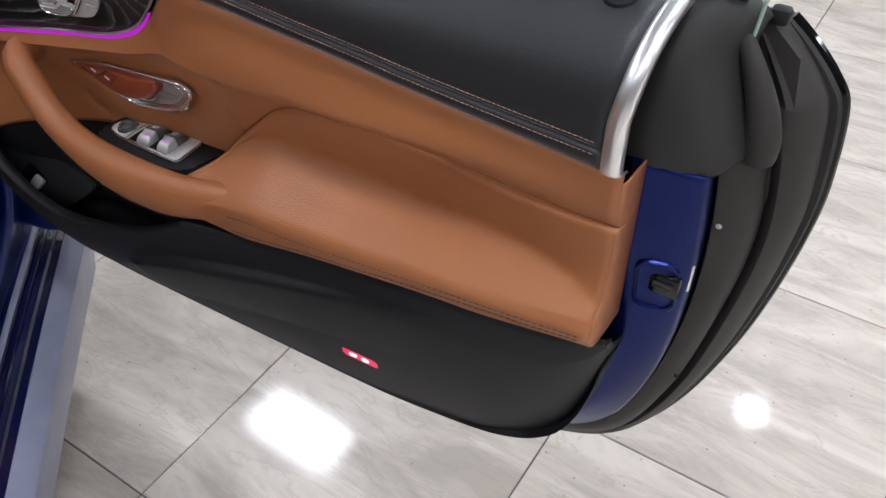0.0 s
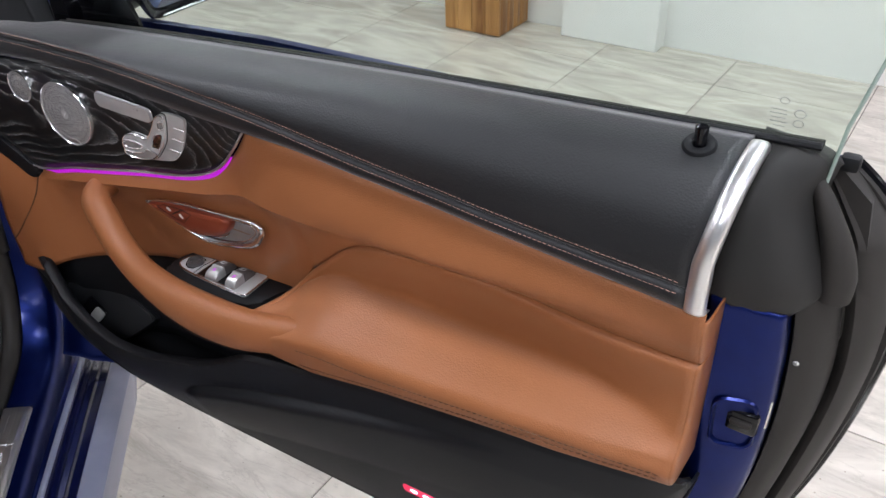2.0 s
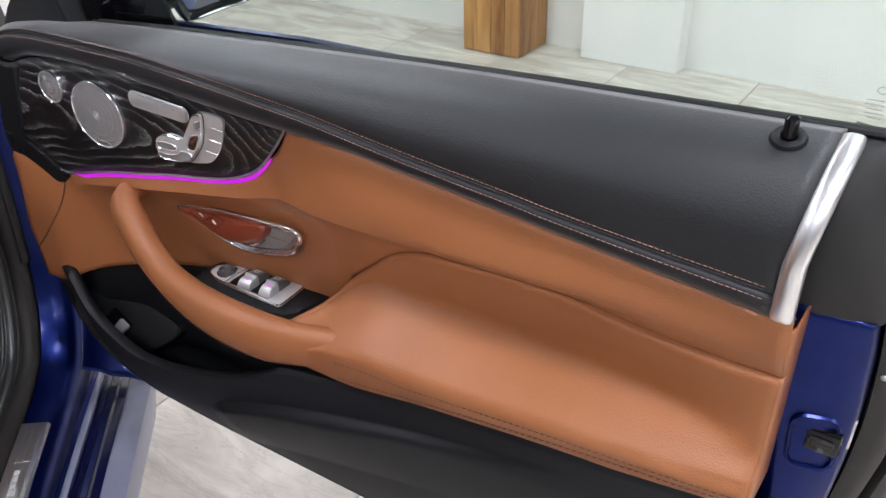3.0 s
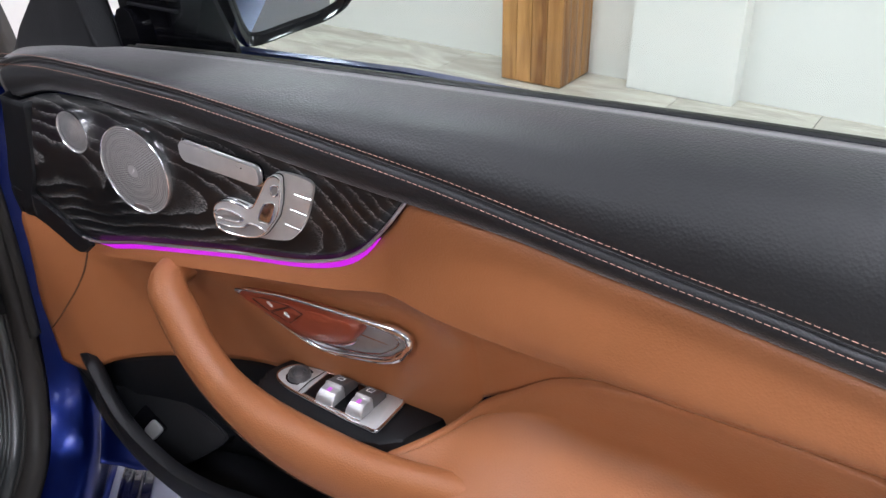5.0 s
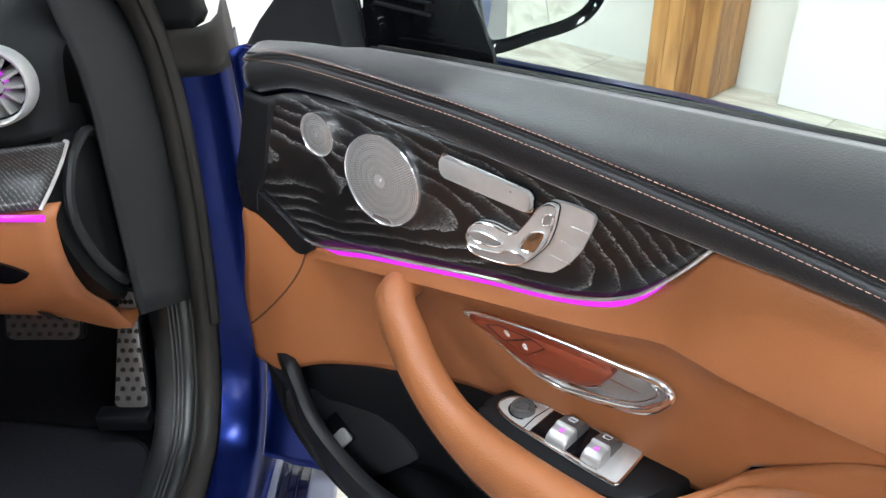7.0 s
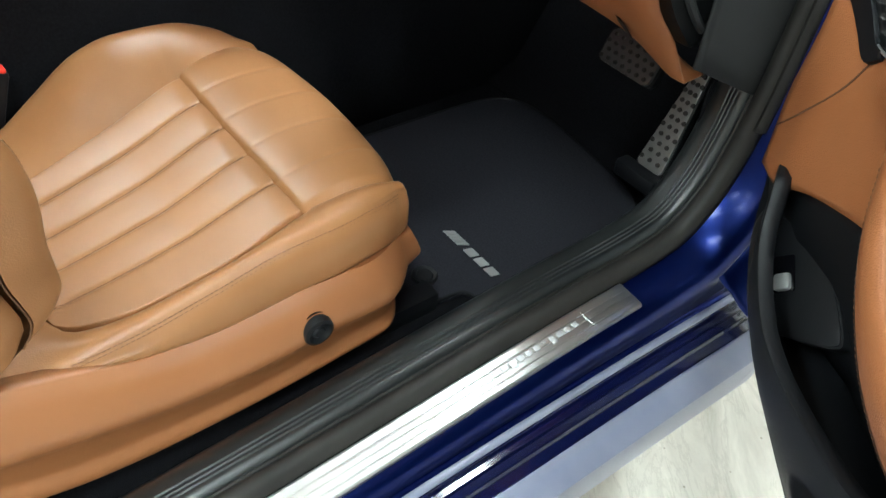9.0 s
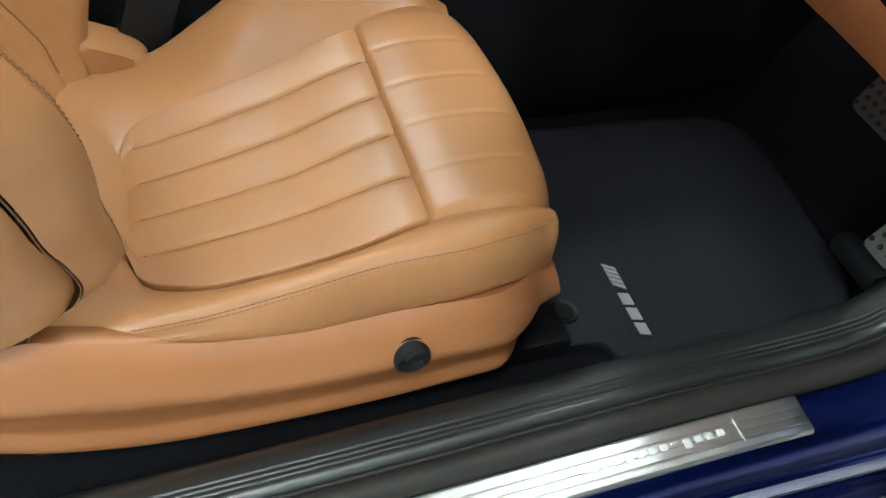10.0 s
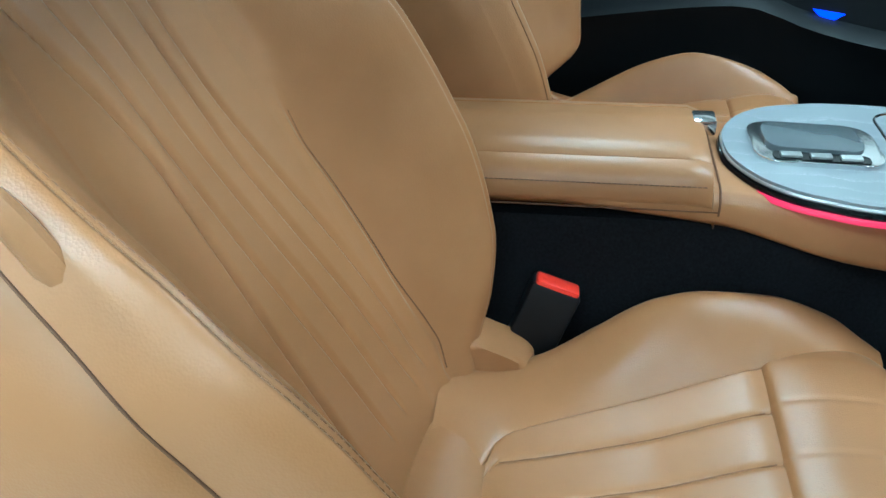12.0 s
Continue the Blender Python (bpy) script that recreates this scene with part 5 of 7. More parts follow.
part("door_seal", sweep([(-0.028, -0.012), (-0.029, 0.002), (-0.034, 0.012), (-0.041, 0.015), (-0.049, 0.013), (-0.055, 0.006), (-0.0575, 0.000), (-0.062, 0.006)]), rubber, body, "black rubber doorway seal", solid=0.002, angle=60)
inner = [(-0.0595, -0.002), (-0.063, 0.009), (-0.070, 0.0125)]
for k in range(3):
    x = -0.074 - 0.006 * k
    inner += [(x, 0.0135), (x - 0.0022, 0.0118), (x - 0.0038, 0.0118), (x - 0.005, 0.0138)]
inner += [(-0.100, 0.0135), (-0.112, 0.0105), (-0.122, 0.000), (-0.127, -0.018), (-0.129, -0.06), (-0.13, -0.10)]
part("sill_trim", sweep(inner), sill_plastic, body, "ribbed black plastic inner sill trim", solid=0.002, angle=60)
low_way = [p for p in way if p[1] < 1.0 or p[0] < 0.3 and p[1] < 0.5]
high_way = [p for p in way if 0.975 < p[1] < 1.055 and p[0] > 0.3]
pillar_way = [p for p in way if p[1] > 1.03]
part("painted_jamb", sweep([(-0.020, -0.10), (-0.026, -0.012), (-0.024, -0.004), (0.018, -0.010), (0.030, -0.020), (0.036, -0.034), (0.034, -0.10)], low_way), blue_paint, body, "dark blue painted doorway jamb", solid=0.002, angle=60)
part("pillar_cover", sweep([(-0.020, -0.08), (-0.026, -0.010), (-0.023, -0.002), (0.019, -0.008), (0.032, -0.018), (0.038, -0.034), (0.036, -0.08)], high_way), rubber, body, "black rubber cover at the pillar foot", solid=0.002, angle=60)
part("windscreen_pillar", sweep([(-0.020, -0.032), (-0.026, -0.012), (-0.024, -0.004), (0.012, -0.008), (0.022, -0.018), (0.024, -0.034)], pillar_way), black_plastic, body, "black covered windscreen pillar", solid=0.002, angle=60)
silver_way = [p for p in way if p[1] > 1.05]
part("pillar_strip", sweep([(0.014, -0.034), (0.022, -0.033), (0.026, -0.037), (0.022, -0.043), (0.014, -0.044)], silver_way), satin, body, "silver strip along the windscreen pillar", solid=0.001, angle=60)
jamb_path = [p for p in way if p[1] > 0.448 and p[0] > 0.40 and p[1] < 0.995]
part("hinge_pillar", sweep([(0.037, -0.038), (0.046, -0.050), (0.060, -0.058), (0.075, -0.085), (0.10, -0.10), (0.16, -0.16)], jamb_path), blue_paint, body, "dark blue painted hinge pillar", solid=0.002, angle=60)
part("pillar_seal", sweep([(-0.034, 0.004), (-0.032, 0.010), (-0.028, 0.012), (-0.024, 0.009), (-0.0225, 0.002), (-0.022, -0.006)], [p for p in way if p[1] > 0.60 and p[0] > 0.0]), rubber, body, "wide black rubber seal on the pillar", solid=0.002, angle=60)
straight = [p for p in way if p[0] < 0.345 and p[1] < 0.5]
plate = sweep([(-0.0255, -0.002), (-0.0250, 0.0010), (-0.022, 0.0022), (-0.012, 0.0016), (-0.011, 0.0008), (-0.009, 0.0014), (-0.002, 0.0008), (-0.001, 0.0), (0.001, 0.0006), (0.008, 0.0), (0.009, -0.0008), (0.011, -0.0002), (0.017, -0.0012), (0.0195, -0.0035), (0.020, -0.008)], straight)
sill_plate = part("sill_plate", plate, steel, body, "brushed stainless steel door sill plate", solid=0.0015, angle=25)


def on_way(y):
    ys = [p[0] for p in straight]
    return float(np.interp(y, ys, [p[1] for p in straight]))


for k, h in enumerate((10, 8, 8, 12, 8, 8, 8, 3, 12, 8, 8, 8)):
    y = 0.075 + 0.0135 * k
    part("letter_bar", box(h * 0.001, 0.0095, 0.0005, (-0.008 + h * 0.0005, y, on_way(y) + 0.0016)), white_print, sill_plate)
part("letter_frame", box(0.028, 0.002, 0.0006, (-0.002, 0.245, on_way(0.245) + 0.0018)), white_print, sill_plate)
skirt_path = [(-0.90, 0.333), (-0.29, 0.380), (0.0, 0.398), (0.3, 0.405), (0.545, 0.402)]
rocker = [(0.034, -0.030), (0.035, -0.038), (0.037, -0.040), (0.050, -0.043), (0.053, -0.045), (0.054, -0.052), (0.056, -0.055), (0.062, -0.055), (0.064, -0.051), (0.067, -0.051), (0.069, -0.056), (0.078, -0.058),
          (0.081, -0.056), (0.084, -0.062), (0.095, -0.066), (0.098, -0.064), (0.102, -0.065), (0.130, -0.072), (0.136, -0.077), (0.137, -0.10), (0.12, -0.18), (0.02, -0.21)]
part("rocker_edge", sweep(rocker[:3] + [(0.043, -0.0405)], spline(skirt_path, 4)), blue_paint, body, "dark blue painted rocker edge", solid=0.002, angle=35)
# Strip and skirt take a pale colour painted as their reflection.
part("rocker_panel", sweep([(0.0432, -0.0406)] + rocker[3:5], spline(skirt_path, 4)), pale_reflection, body, "rocker strip with its bright reflection painted pale", solid=0.002, angle=35)
# The steps' dark reflections are put into this navy colour.
part("sill_moulding", sweep(rocker[4:16], spline(skirt_path, 4)), navy_gloss, body, "stepped sill moulding, its dark reflections painted navy", solid=0.002, angle=35)
part("side_skirt", sweep(rocker[15:], spline(skirt_path, 4)), pale_reflection, body, "side skirt with its ceiling reflection painted pale lavender", solid=0.002, angle=35)
# grey kick trim beside the dashboard
rows = []
for y, zt in ((0.605, 1.0), (0.585, 1.03), (0.54, 1.08), (0.47, 1.15), (0.42, 1.19), (0.405, 1.205)):
    zb = 0.650 + (0.56 - y) * 0.52
    rows.append([Vector((-0.058 - 0.010 * (0.605 - y) / 0.25, y - 0.35 * max(0, zb + (zt - zb) * t - 1.02), zb + (zt - zb) * t)) for t in span(0, 1, 10)])
part("pillar_trim", loft(rows), grey_plastic, body, "dark grey plastic pillar trim", solid=0.004)
rows = [[Vector((-0.125 + 0.05 * t, y, z)) for t in (0, 0.5, 1)] for y, z in ((0.66, 0.64), (0.62, 0.645), (0.5, 0.645), (0.42, 0.66))]
part("kick_panel", loft([[Vector((-0.118, y, z)) for z in span(0.34, 0.66, 6)] for y in span(0.545, 0.80, 6)]), carpet, body, "black carpeted kick panel", solid=0.004)
part("cabin_floor", box(1.46, 1.75, 0.02, (-0.85, -0.13, 0.330)), carpet, body, "black carpet of the cabin floor", smooth=False)
part("toe_board", loft([[Vector((x, y, z)) for y, z in ((0.62, 0.340), (0.70, 0.37), (0.80, 0.50), (0.84, 0.66), (0.84, 0.95))] for x in (-1.56, -0.12)]), carpet, body, "black carpeted toe board", solid=0.01)
part("tunnel", loft([[Vector((x, y, z)) for x, z in ((-0.655, 0.335), (-0.675, 0.50), (-0.692, 0.66), (-0.70, 0.70), (-0.90, 0.70), (-0.908, 0.66), (-0.925, 0.50), (-0.945, 0.335))] for y in span(-0.95, 0.82, 10)]), carpet, body, "black carpeted centre tunnel", solid=0.006)
part("rear_bulkhead", box(1.28, 0.03, 1.05, (-0.80, -1.0, 0.845)), carpet, body, "black carpeted rear of the cabin", smooth=False)
# Unseen roof, added and sized to keep overhead light off the seats.
rows = []
for y in span(-1.0, -0.32, 12):
    k = (y + 0.6) / 0.4
    rows.append([Vector((-0.82 + x, y, 1.42 - 0.05 * (x / 0.66) ** 2 - 0.05 * k * k)) for x in span(-0.62, 0.62, 13)])
part("roof", loft(rows), blue_paint, body, "unseen blue car roof added to shade the seats", solid=0.03)
part("far_sill", box(0.05, 1.75, 0.75, (-1.62, -0.13, 0.66)), black_plastic, body, smooth=False)

# passenger door seen across the cabin
pdoor = thing("passenger_door", CAR, "closed black passenger door panel with a blue light", "car door")
arc = curve([(-0.75, 0.62), (-0.25, 0.705), (0.02, 0.728), (0.18, 0.678), (0.32, 0.645), (0.6, 0.60)])
rows = []
for y in span(-0.75, 0.55, 30):
    a = arc(y)
    rows.append([Vector((x, y, z)) for x, z in ((-1.56, 0.40), (-1.54, a - 0.10), (-1.51, a - 0.02), (-1.495, a), (-1.51, a + 0.012), (-1.545, a + 0.02), (-1.55, a + 0.15), (-1.55, 1.12))])
part("door_panel", loft(rows), black_plastic, pdoor, "black moulded door panel", solid=0.004)
part("ambient_light", slab([(0.172, 0.712), (0.236, 0.702), (0.205, 0.682)], 0.003, lambda a, b, c: Vector((-1.540 + c, a, b))), blue_glow, pdoor, "small blue ambient light")

# ---- floor mat and pedals ----
mat_ob = thing("floor_mat", CAR, "black textile floor mat with a silver badge before the seat", "floor mat")
outline = spline([(-0.60, -0.02), (-0.605, 0.30), (-0.60, 0.52), (-0.575, 0.60), (-0.50, 0.625), (-0.34, 0.61), (-0.215, 0.585), (-0.165, 0.53), (-0.140, 0.40), (-0.142, 0.24), (-0.165, 0.20), (-0.190, 0.185), (-0.195, 0.14), (-0.215, 0.10), (-0.26, 0.05), (-0.3, -0.02)], 4, True)
part("textile_sheet", slab(outline, 0.012, lambda a, b, c: Vector((a, b, 0.341 + c)), 0.004), mat_pile, mat_ob)
part("piping", tube([(p[0], p[1], 0.351) for p in outline] + [(outline[0][0], outline[0][1], 0.351)], 0.0035, 6, caps=False), black_plastic, mat_ob, "black bound edge")
badge_at = lambda a, b: Vector((-0.314 + a * 0.128, 0.254 - b * 0.016 + 0.004, 0.354))
for k in range(5):
    a0 = 0.0 + 0.065 * k
    part("badge_bar", slab([(a0, 1.0), (a0 + 0.045, 1.0), (a0 + 0.125, 0.0), (a0 + 0.08, 0.0)], 0.002, lambda a, b, c: badge_at(a, b) + Vector((0, 0, c))), satin, mat_ob, "slanted silver badge bar")
for a0, a1 in ((0.42, 0.60), (0.62, 0.80), (0.82, 1.0)):
    part("badge_block", slab([(a0, 1.0), (a1 - 0.03, 1.0), (a1, 0.1), (a0 + 0.03, 0.1)], 0.002, lambda a, b, c: badge_at(a, b) + Vector((0, 0, c))), satin, mat_ob, "silver badge block")
for y in (0.157,):
    part("fastener", disc([(0, 0.004), (0.012, 0.0035), (0.014, 0.001), (0.019, 0.0035), (0.021, 0.0)], 24), black_plastic, mat_ob, "round black mat fastener").data.transform(Matrix.Translation((-0.247, y, 0.353)))


def pedal(name, label, origin, up, w, h, rows_n, cols, taper=0.0, metal=pedal_metal):
    """A metal plate with dark rubber studs; up is the long way of the plate."""
    ob = thing(name, CAR, label, "pedal")
    up = Vector(up).normalized()
    side = up.cross(Vector((0, -1, 0))).normalized()
    n = side.cross(up).normalized()
    if n.y > 0:
        n = -n
    put = lambda a, b, c: Vector(origin) + side * a * (1 - taper * (b / h + 0.5)) + up * b + n * c
    part("plate", slab(rounded(w, h, min(w, h) * 0.2, 4), 0.006, put, 0.002), metal, ob, "brushed steel pedal plate")
    part("backing", slab(rounded(w * 1.1, h * 1.05, min(w, h) * 0.2, 4), -0.012, put), black_plastic, ob)
    for i in range(rows_n):
        for j in range(cols):
            a = (j + 0.5 + (0.25 if i % 2 else -0.25)) / cols * w - w / 2
            b = (i + 0.5) / rows_n * h * 0.92 - h * 0.46
            stud = disc([(0, 0.0035), (0.0032, 0.003), (0.0042, 0.0)], 8)
            m = Matrix((side, up, n)).transposed().to_4x4()
            m.translation = put(a, b, 0.006)
            part("stud", stud, rubber, ob).data.transform(m)
    return ob, put


acc, put = pedal("accelerator_pedal", "steel accelerator pedal with black rubber studs", (-0.184, 0.60, 0.525), (0.0, 0.45, 1.0), 0.054, 0.185, 11, 3, 0.58)
part("hinge_foot", box(0.085, 0.03, 0.03, (-0.195, 0.552, 0.425), 0.006), black_plastic, acc)
pedal("brake_pedal", "steel brake pedal with black rubber studs", (-0.325, 0.63, 0.560), (0.0, 0.5, 1.0), 0.115, 0.060, 4, 7, metal=switch_grey)

# ---- dashboard ----
dash = thing("dashboard", CAR, "tan leather and black ash dashboard with glowing light strip", "dashboard")
rows = []
for x in span(-0.92, -0.073, 40):
    k = max(0.0, (x + 0.16) / 0.075)
    low = curve([(-0.92, 0.70), (-0.60, 0.712), (-0.40, 0.728), (-0.2, 0.712), (-0.085, 0.680)])(x)
    pts = [(0.290, 0.940), (0.276, 0.932), (0.274, 0.915), (0.284, 0.870), (0.318, 0.810), (0.372, 0.755), (0.425, low + 0.006), (0.440, low), (0.47, low + 0.002)]
    rows.append([Vector((x + 0.010 * min(k, 1) * (0.93 - z) / 0.25 * -2.5, y + 0.012 * k * k, z)) for y, z in spline(pts, 3)])
part("lower_panel", loft(rows), tan_leather, dash, "tan leather lower dashboard panel", solid=0.004, angle=60)
rows = []
for x in span(-0.92, -0.055, 40):
    k = max(0.0, (x + 0.13) / 0.075)
    rows.append([Vector((x - 0.030 * k * (1 - t), 0.277 + 0.028 * t + 0.010 * math.sin(math.pi * t) + 0.01 * k, 0.9405 + (0.962 - 0.9405 + 0.040 * (x + 0.62) / 0.57) * t)) for t in span(0, 1, 10)])
inlay = part("wood_inlay", loft(rows), dash_wood, dash, "black ash inlay with pale grain", solid=0.004)
part("inlay_end", tube([r for r in rows[-1]], 0.003, 8), satin, inlay, "silver end edge")
part("light_strip", tube([Vector((x, 0.2745, 0.9375)) for x in span(-0.270, -0.076, 30)], 0.0036, 8), magenta_glow, dash, "glowing magenta ambient light strip")
# black side cap at the end of the dash
cap = spline([(0.325, 0.998), (0.284, 0.955), (0.282, 0.905), (0.318, 0.83), (0.372, 0.765), (0.402, 0.746), (0.43, 0.80), (0.43, 0.95), (0.39, 1.005)], 5, True)
part("side_cap", slab(cap, 0.03, lambda a, b, c: Vector((-0.112 + c, a + 0.024, b)), 0.010, 3), dash_plastic, dash, "black oval cover at the dashboard end")
part("cap_panel", slab([(0.362 + (a - 0.362) * 0.72, 0.868 + (b - 0.868) * 0.74) for a, b in cap], 0.006, lambda a, b, c: Vector((-0.084 + c, a + 0.032, b)), 0.003), dash_plastic, dash)
bez_line = [Vector((-0.077, 0.394 + (a - 0.362) * 0.74, 0.868 + (b - 0.868) * 0.76)) for a, b in cap]
part("cap_bezel", tube(bez_line + bez_line[:1], 0.006, 8, caps=False), grey_plastic, dash, "rounded grey rim of the end cover")
# upper dash
rows = []
for x in span(-0.192, -0.062, 14):
    k = max(0.0, (x + 0.12) / 0.058)
    top = 1.125 - 0.03 * k * k
    rows.append([Vector((x, y + 0.03 * k * k, z)) for y, z in spline([(0.315, 0.955 + 0.045 * min(1, max(0, (x + 0.62) / 0.55))), (0.325, 1.03), (0.335, 1.07), (0.36, top - 0.012), (0.42, top), (0.60, top + 0.01), (0.85, top)], 3)])
part("upper_panel", loft(rows), dash_plastic, dash, "black leather upper dashboard", solid=0.004)
part("shelf", box(0.75, 0.16, 0.02, (-0.58, 0.375, 0.955), 0.006), dash_plastic, dash)
part("inner_core", box(0.84, 0.26, 0.26, (-0.52, 0.66, 0.91)), dash_plastic, dash, smooth=False)


def turbine(at, r):
    """A round air vent with vanes."""
    put = Matrix.Translation(at) @ Matrix.Rotation(radians(78), 4, "X") @ Matrix.Rotation(radians(12), 4, "Y")
    v = part("air_vent", disc([(r * 0.84, -0.004), (r * 0.86, 0.008), (r * 0.93, 0.011), (r * 0.99, 0.006), (r * 1.0, -0.02)], 40), satin, dash, "round turbine air vent in satin metal, lit magenta inside")
    v.data.transform(put)
    part("throat", disc([(0, -0.03), (r * 0.5, -0.03), (r * 0.8, -0.022), (r * 0.82, 0.0)], 32), dash_plastic, v).data.transform(put)
    for k in range(12):
        bl = box(r * 0.48, 0.0035, 0.016, (r * 0.55, 0, -0.006), 0.001)
        bl.transform(put @ Matrix.Rotation(2 * math.pi * k / 12, 4, "Z") @ Matrix.Rotation(0.5, 4, "X"))
        part("vane", bl, pewter, v)
    part("hub_glow", disc([(r * 0.30, -0.004), (r * 0.42, -0.004), (r * 0.42, -0.010)], 24), magenta_glow, v).data.transform(put)
    hub = slab(rounded(r * 0.62, r * 0.34, r * 0.15, 4), 0.014, lambda a, b, c: Vector((a, b, c)), 0.004)
    hub.transform(put)
    part("hub", hub, satin, v)


turbine((-0.108, 0.306, 1.060), 0.0375)
# instrument screen
scr = part("screen_frame", slab(rounded(0.412, 0.1365, 0.012, 4, -0.425, 1.0418), 0.02, lambda a, b, c: Vector((a, 0.385 - c + (b - 1.0) * 0.25, b)), 0.006), black_gloss, dash, "wide black instrument screen frame")
on_scr = lambda a, b, c: Vector((a, 0.3635 - c + (b - 1.0) * 0.25, b))
part("display", slab(rounded(0.392, 0.118, 0.008, 3, -0.425, 1.0418), 0.001, on_scr), screen_dark, scr, "lit instrument display")
blue_screen = material("display_blue", (0.01, 0.02, 0.05), 0.4, emit=(0.06, 0.20, 0.55), power=0.4)
dim_screen = material("display_dim", (0.01, 0.02, 0.05), 0.4, emit=(0.02, 0.05, 0.13), power=0.01)
amber = material("display_amber", (0.1, 0.05, 0.0), 0.4, emit=(0.9, 0.45, 0.05), power=1.0)
green = material("display_green", (0.0, 0.1, 0.02), 0.4, emit=(0.05, 0.8, 0.2), power=1.0)
white_screen = material("display_white", (0.1, 0.1, 0.1), 0.4, emit=(0.8, 0.85, 0.9), power=0.5)
for cx in (-0.306, -0.53):
    ring = [(cx + 0.053 * math.cos(a), 1.045 + 0.053 * math.sin(a)) for a in span(0, 6.283, 40)]
    part("dial_face", slab(ring[:-1], 0.0004, lambda a, b, c: on_scr(a, b, 0.0012 + c)), dim_screen, scr)
    part("dial_ring", tube([on_scr(a, b, 0.002) for a, b in ring], 0.0009, 5, caps=False), blue_screen, scr, "glowing blue dial ring")
    for k in range(9):
        q = radians(210 - 30 * k)
        part("dial_tick", tube([on_scr(cx + r * math.cos(q), 1.045 + r * math.sin(q), 0.002) for r in (0.044, 0.050)], 0.0006, 4), white_screen, scr)
    part("needle", tube([on_scr(cx - 0.005, 1.044, 0.0025), on_scr(cx - 0.046, 1.0375, 0.0025)], 0.0008, 5), red_glow, scr, "red dial needle")
marks = ((-0.341, 1.016, amber), (-0.268, 1.044, amber), (-0.277, 1.016, amber), (-0.356, 1.001, white_screen), (-0.339, 0.995, blue_screen), (-0.307, 1.008, white_screen), (-0.307, 0.9995, white_screen), (-0.283, 1.003, white_screen), (-0.258, 0.993, green), (-0.40, 1.02, blue_screen))
for a, b, m in marks:
    part("warning_mark", tube([on_scr(a + 0.0036 * math.cos(q), b + 0.0024 * math.sin(q), 0.003) for q in span(0.0, 6.283, 9)], 0.0010, 4, caps=False), m, scr)
# light switch
lens = spline([(-0.208, 0.893), (-0.18, 0.897), (-0.155, 0.894), (-0.135, 0.882), (-0.116, 0.866), (-0.128, 0.855), (-0.142, 0.849), (-0.165, 0.857), (-0.188, 0.876)], 5, True)
on_low = lambda a, b, c: Vector((a, 0.2795 + max(0, 0.888 - b) * 0.44 - c, b))
ls = part("light_switch", slab(lens, 0.004, on_low, 0.001), black_gloss, dash, "black light switch recess with metal knob")
kn = disc([(0, 0.017), (0.009, 0.0165), (0.0125, 0.013), (0.0135, 0.0)], 20)
kn.transform(Matrix.Translation(on_low(-0.157, 0.876, 0.003)) @ Matrix.Rotation(radians(70), 4, "X"))
knob = part("knob", kn, pewter, ls, "satin metal light knob")
gr = box(0.006, 0.006, 0.028, on_low(-0.157, 0.876, 0.020), 0.002)
part("grip", gr, pewter, ls)
part("hatch", slab(rounded(0.045, 0.02, 0.004, 3, -0.165, 0.762), 0.002, lambda a, b, c: Vector((a, 0.366 - c + (0.762 - b) * 0.9, b - (a + 0.165) * 0.4))), dash_plastic, dash, "small black socket in the lower panel")
# column and wheel
col = thing("steering_wheel", CAR, "black leather steering wheel with column and silver stalk", "steering wheel")
tilt = Matrix.Translation((-0.40, 0.15, 1.03)) @ Matrix.Rotation(radians(66), 4, "X")
rim_path = [Vector((0.178 * math.cos(a), 0.178 * math.sin(a), 0)) for a in span(0, 2 * math.pi, 64)]
wb = tube(rim_path, 0.0155, 12, caps=False)
wb.transform(tilt)
part("rim", wb, black_leather, col)
hb = disc([(0, 0.03), (0.05, 0.028), (0.07, 0.018), (0.078, 0.0), (0.06, -0.03)], 32)
hb.transform(tilt)
part("hub", hb, dash_plastic, col)
for a in (0, 180, 270):
    sp = box(0.12, 0.034, 0.014, (0.115, 0, 0.0), 0.005)
    sp.transform(tilt @ Matrix.Rotation(radians(a), 4, "Z"))
    part("spoke", sp, satin if a != 270 else dash_plastic, col)
part("column_cover", tube([Vector((-0.40, 0.19, 1.01)), Vector((-0.40, 0.24, 0.985)), Vector((-0.40, 0.33, 0.955)), Vector((-0.40, 0.42, 0.93))], [0.05, 0.068, 0.075, 0.078], 20, 1.25), dash_plastic, col)
part("column_shroud", box(0.15, 0.20, 0.15, (-0.355, 0.275, 0.905), 0.03, 4), dash_plastic, col, "black steering column shroud")
stalk = part("stalk", tube([Vector((-0.33, 0.215, 1.035)), Vector((-0.25, 0.19, 1.055)), Vector((-0.192, 0.166, 1.060))], [0.008, 0.009, 0.010], 10), dash_plastic, col)
part("stalk_tip", tube([Vector((-0.192, 0.166, 1.060)), Vector((-0.173, 0.160, 1.062))], 0.0088, 12), satin, stalk, "silver stalk end")


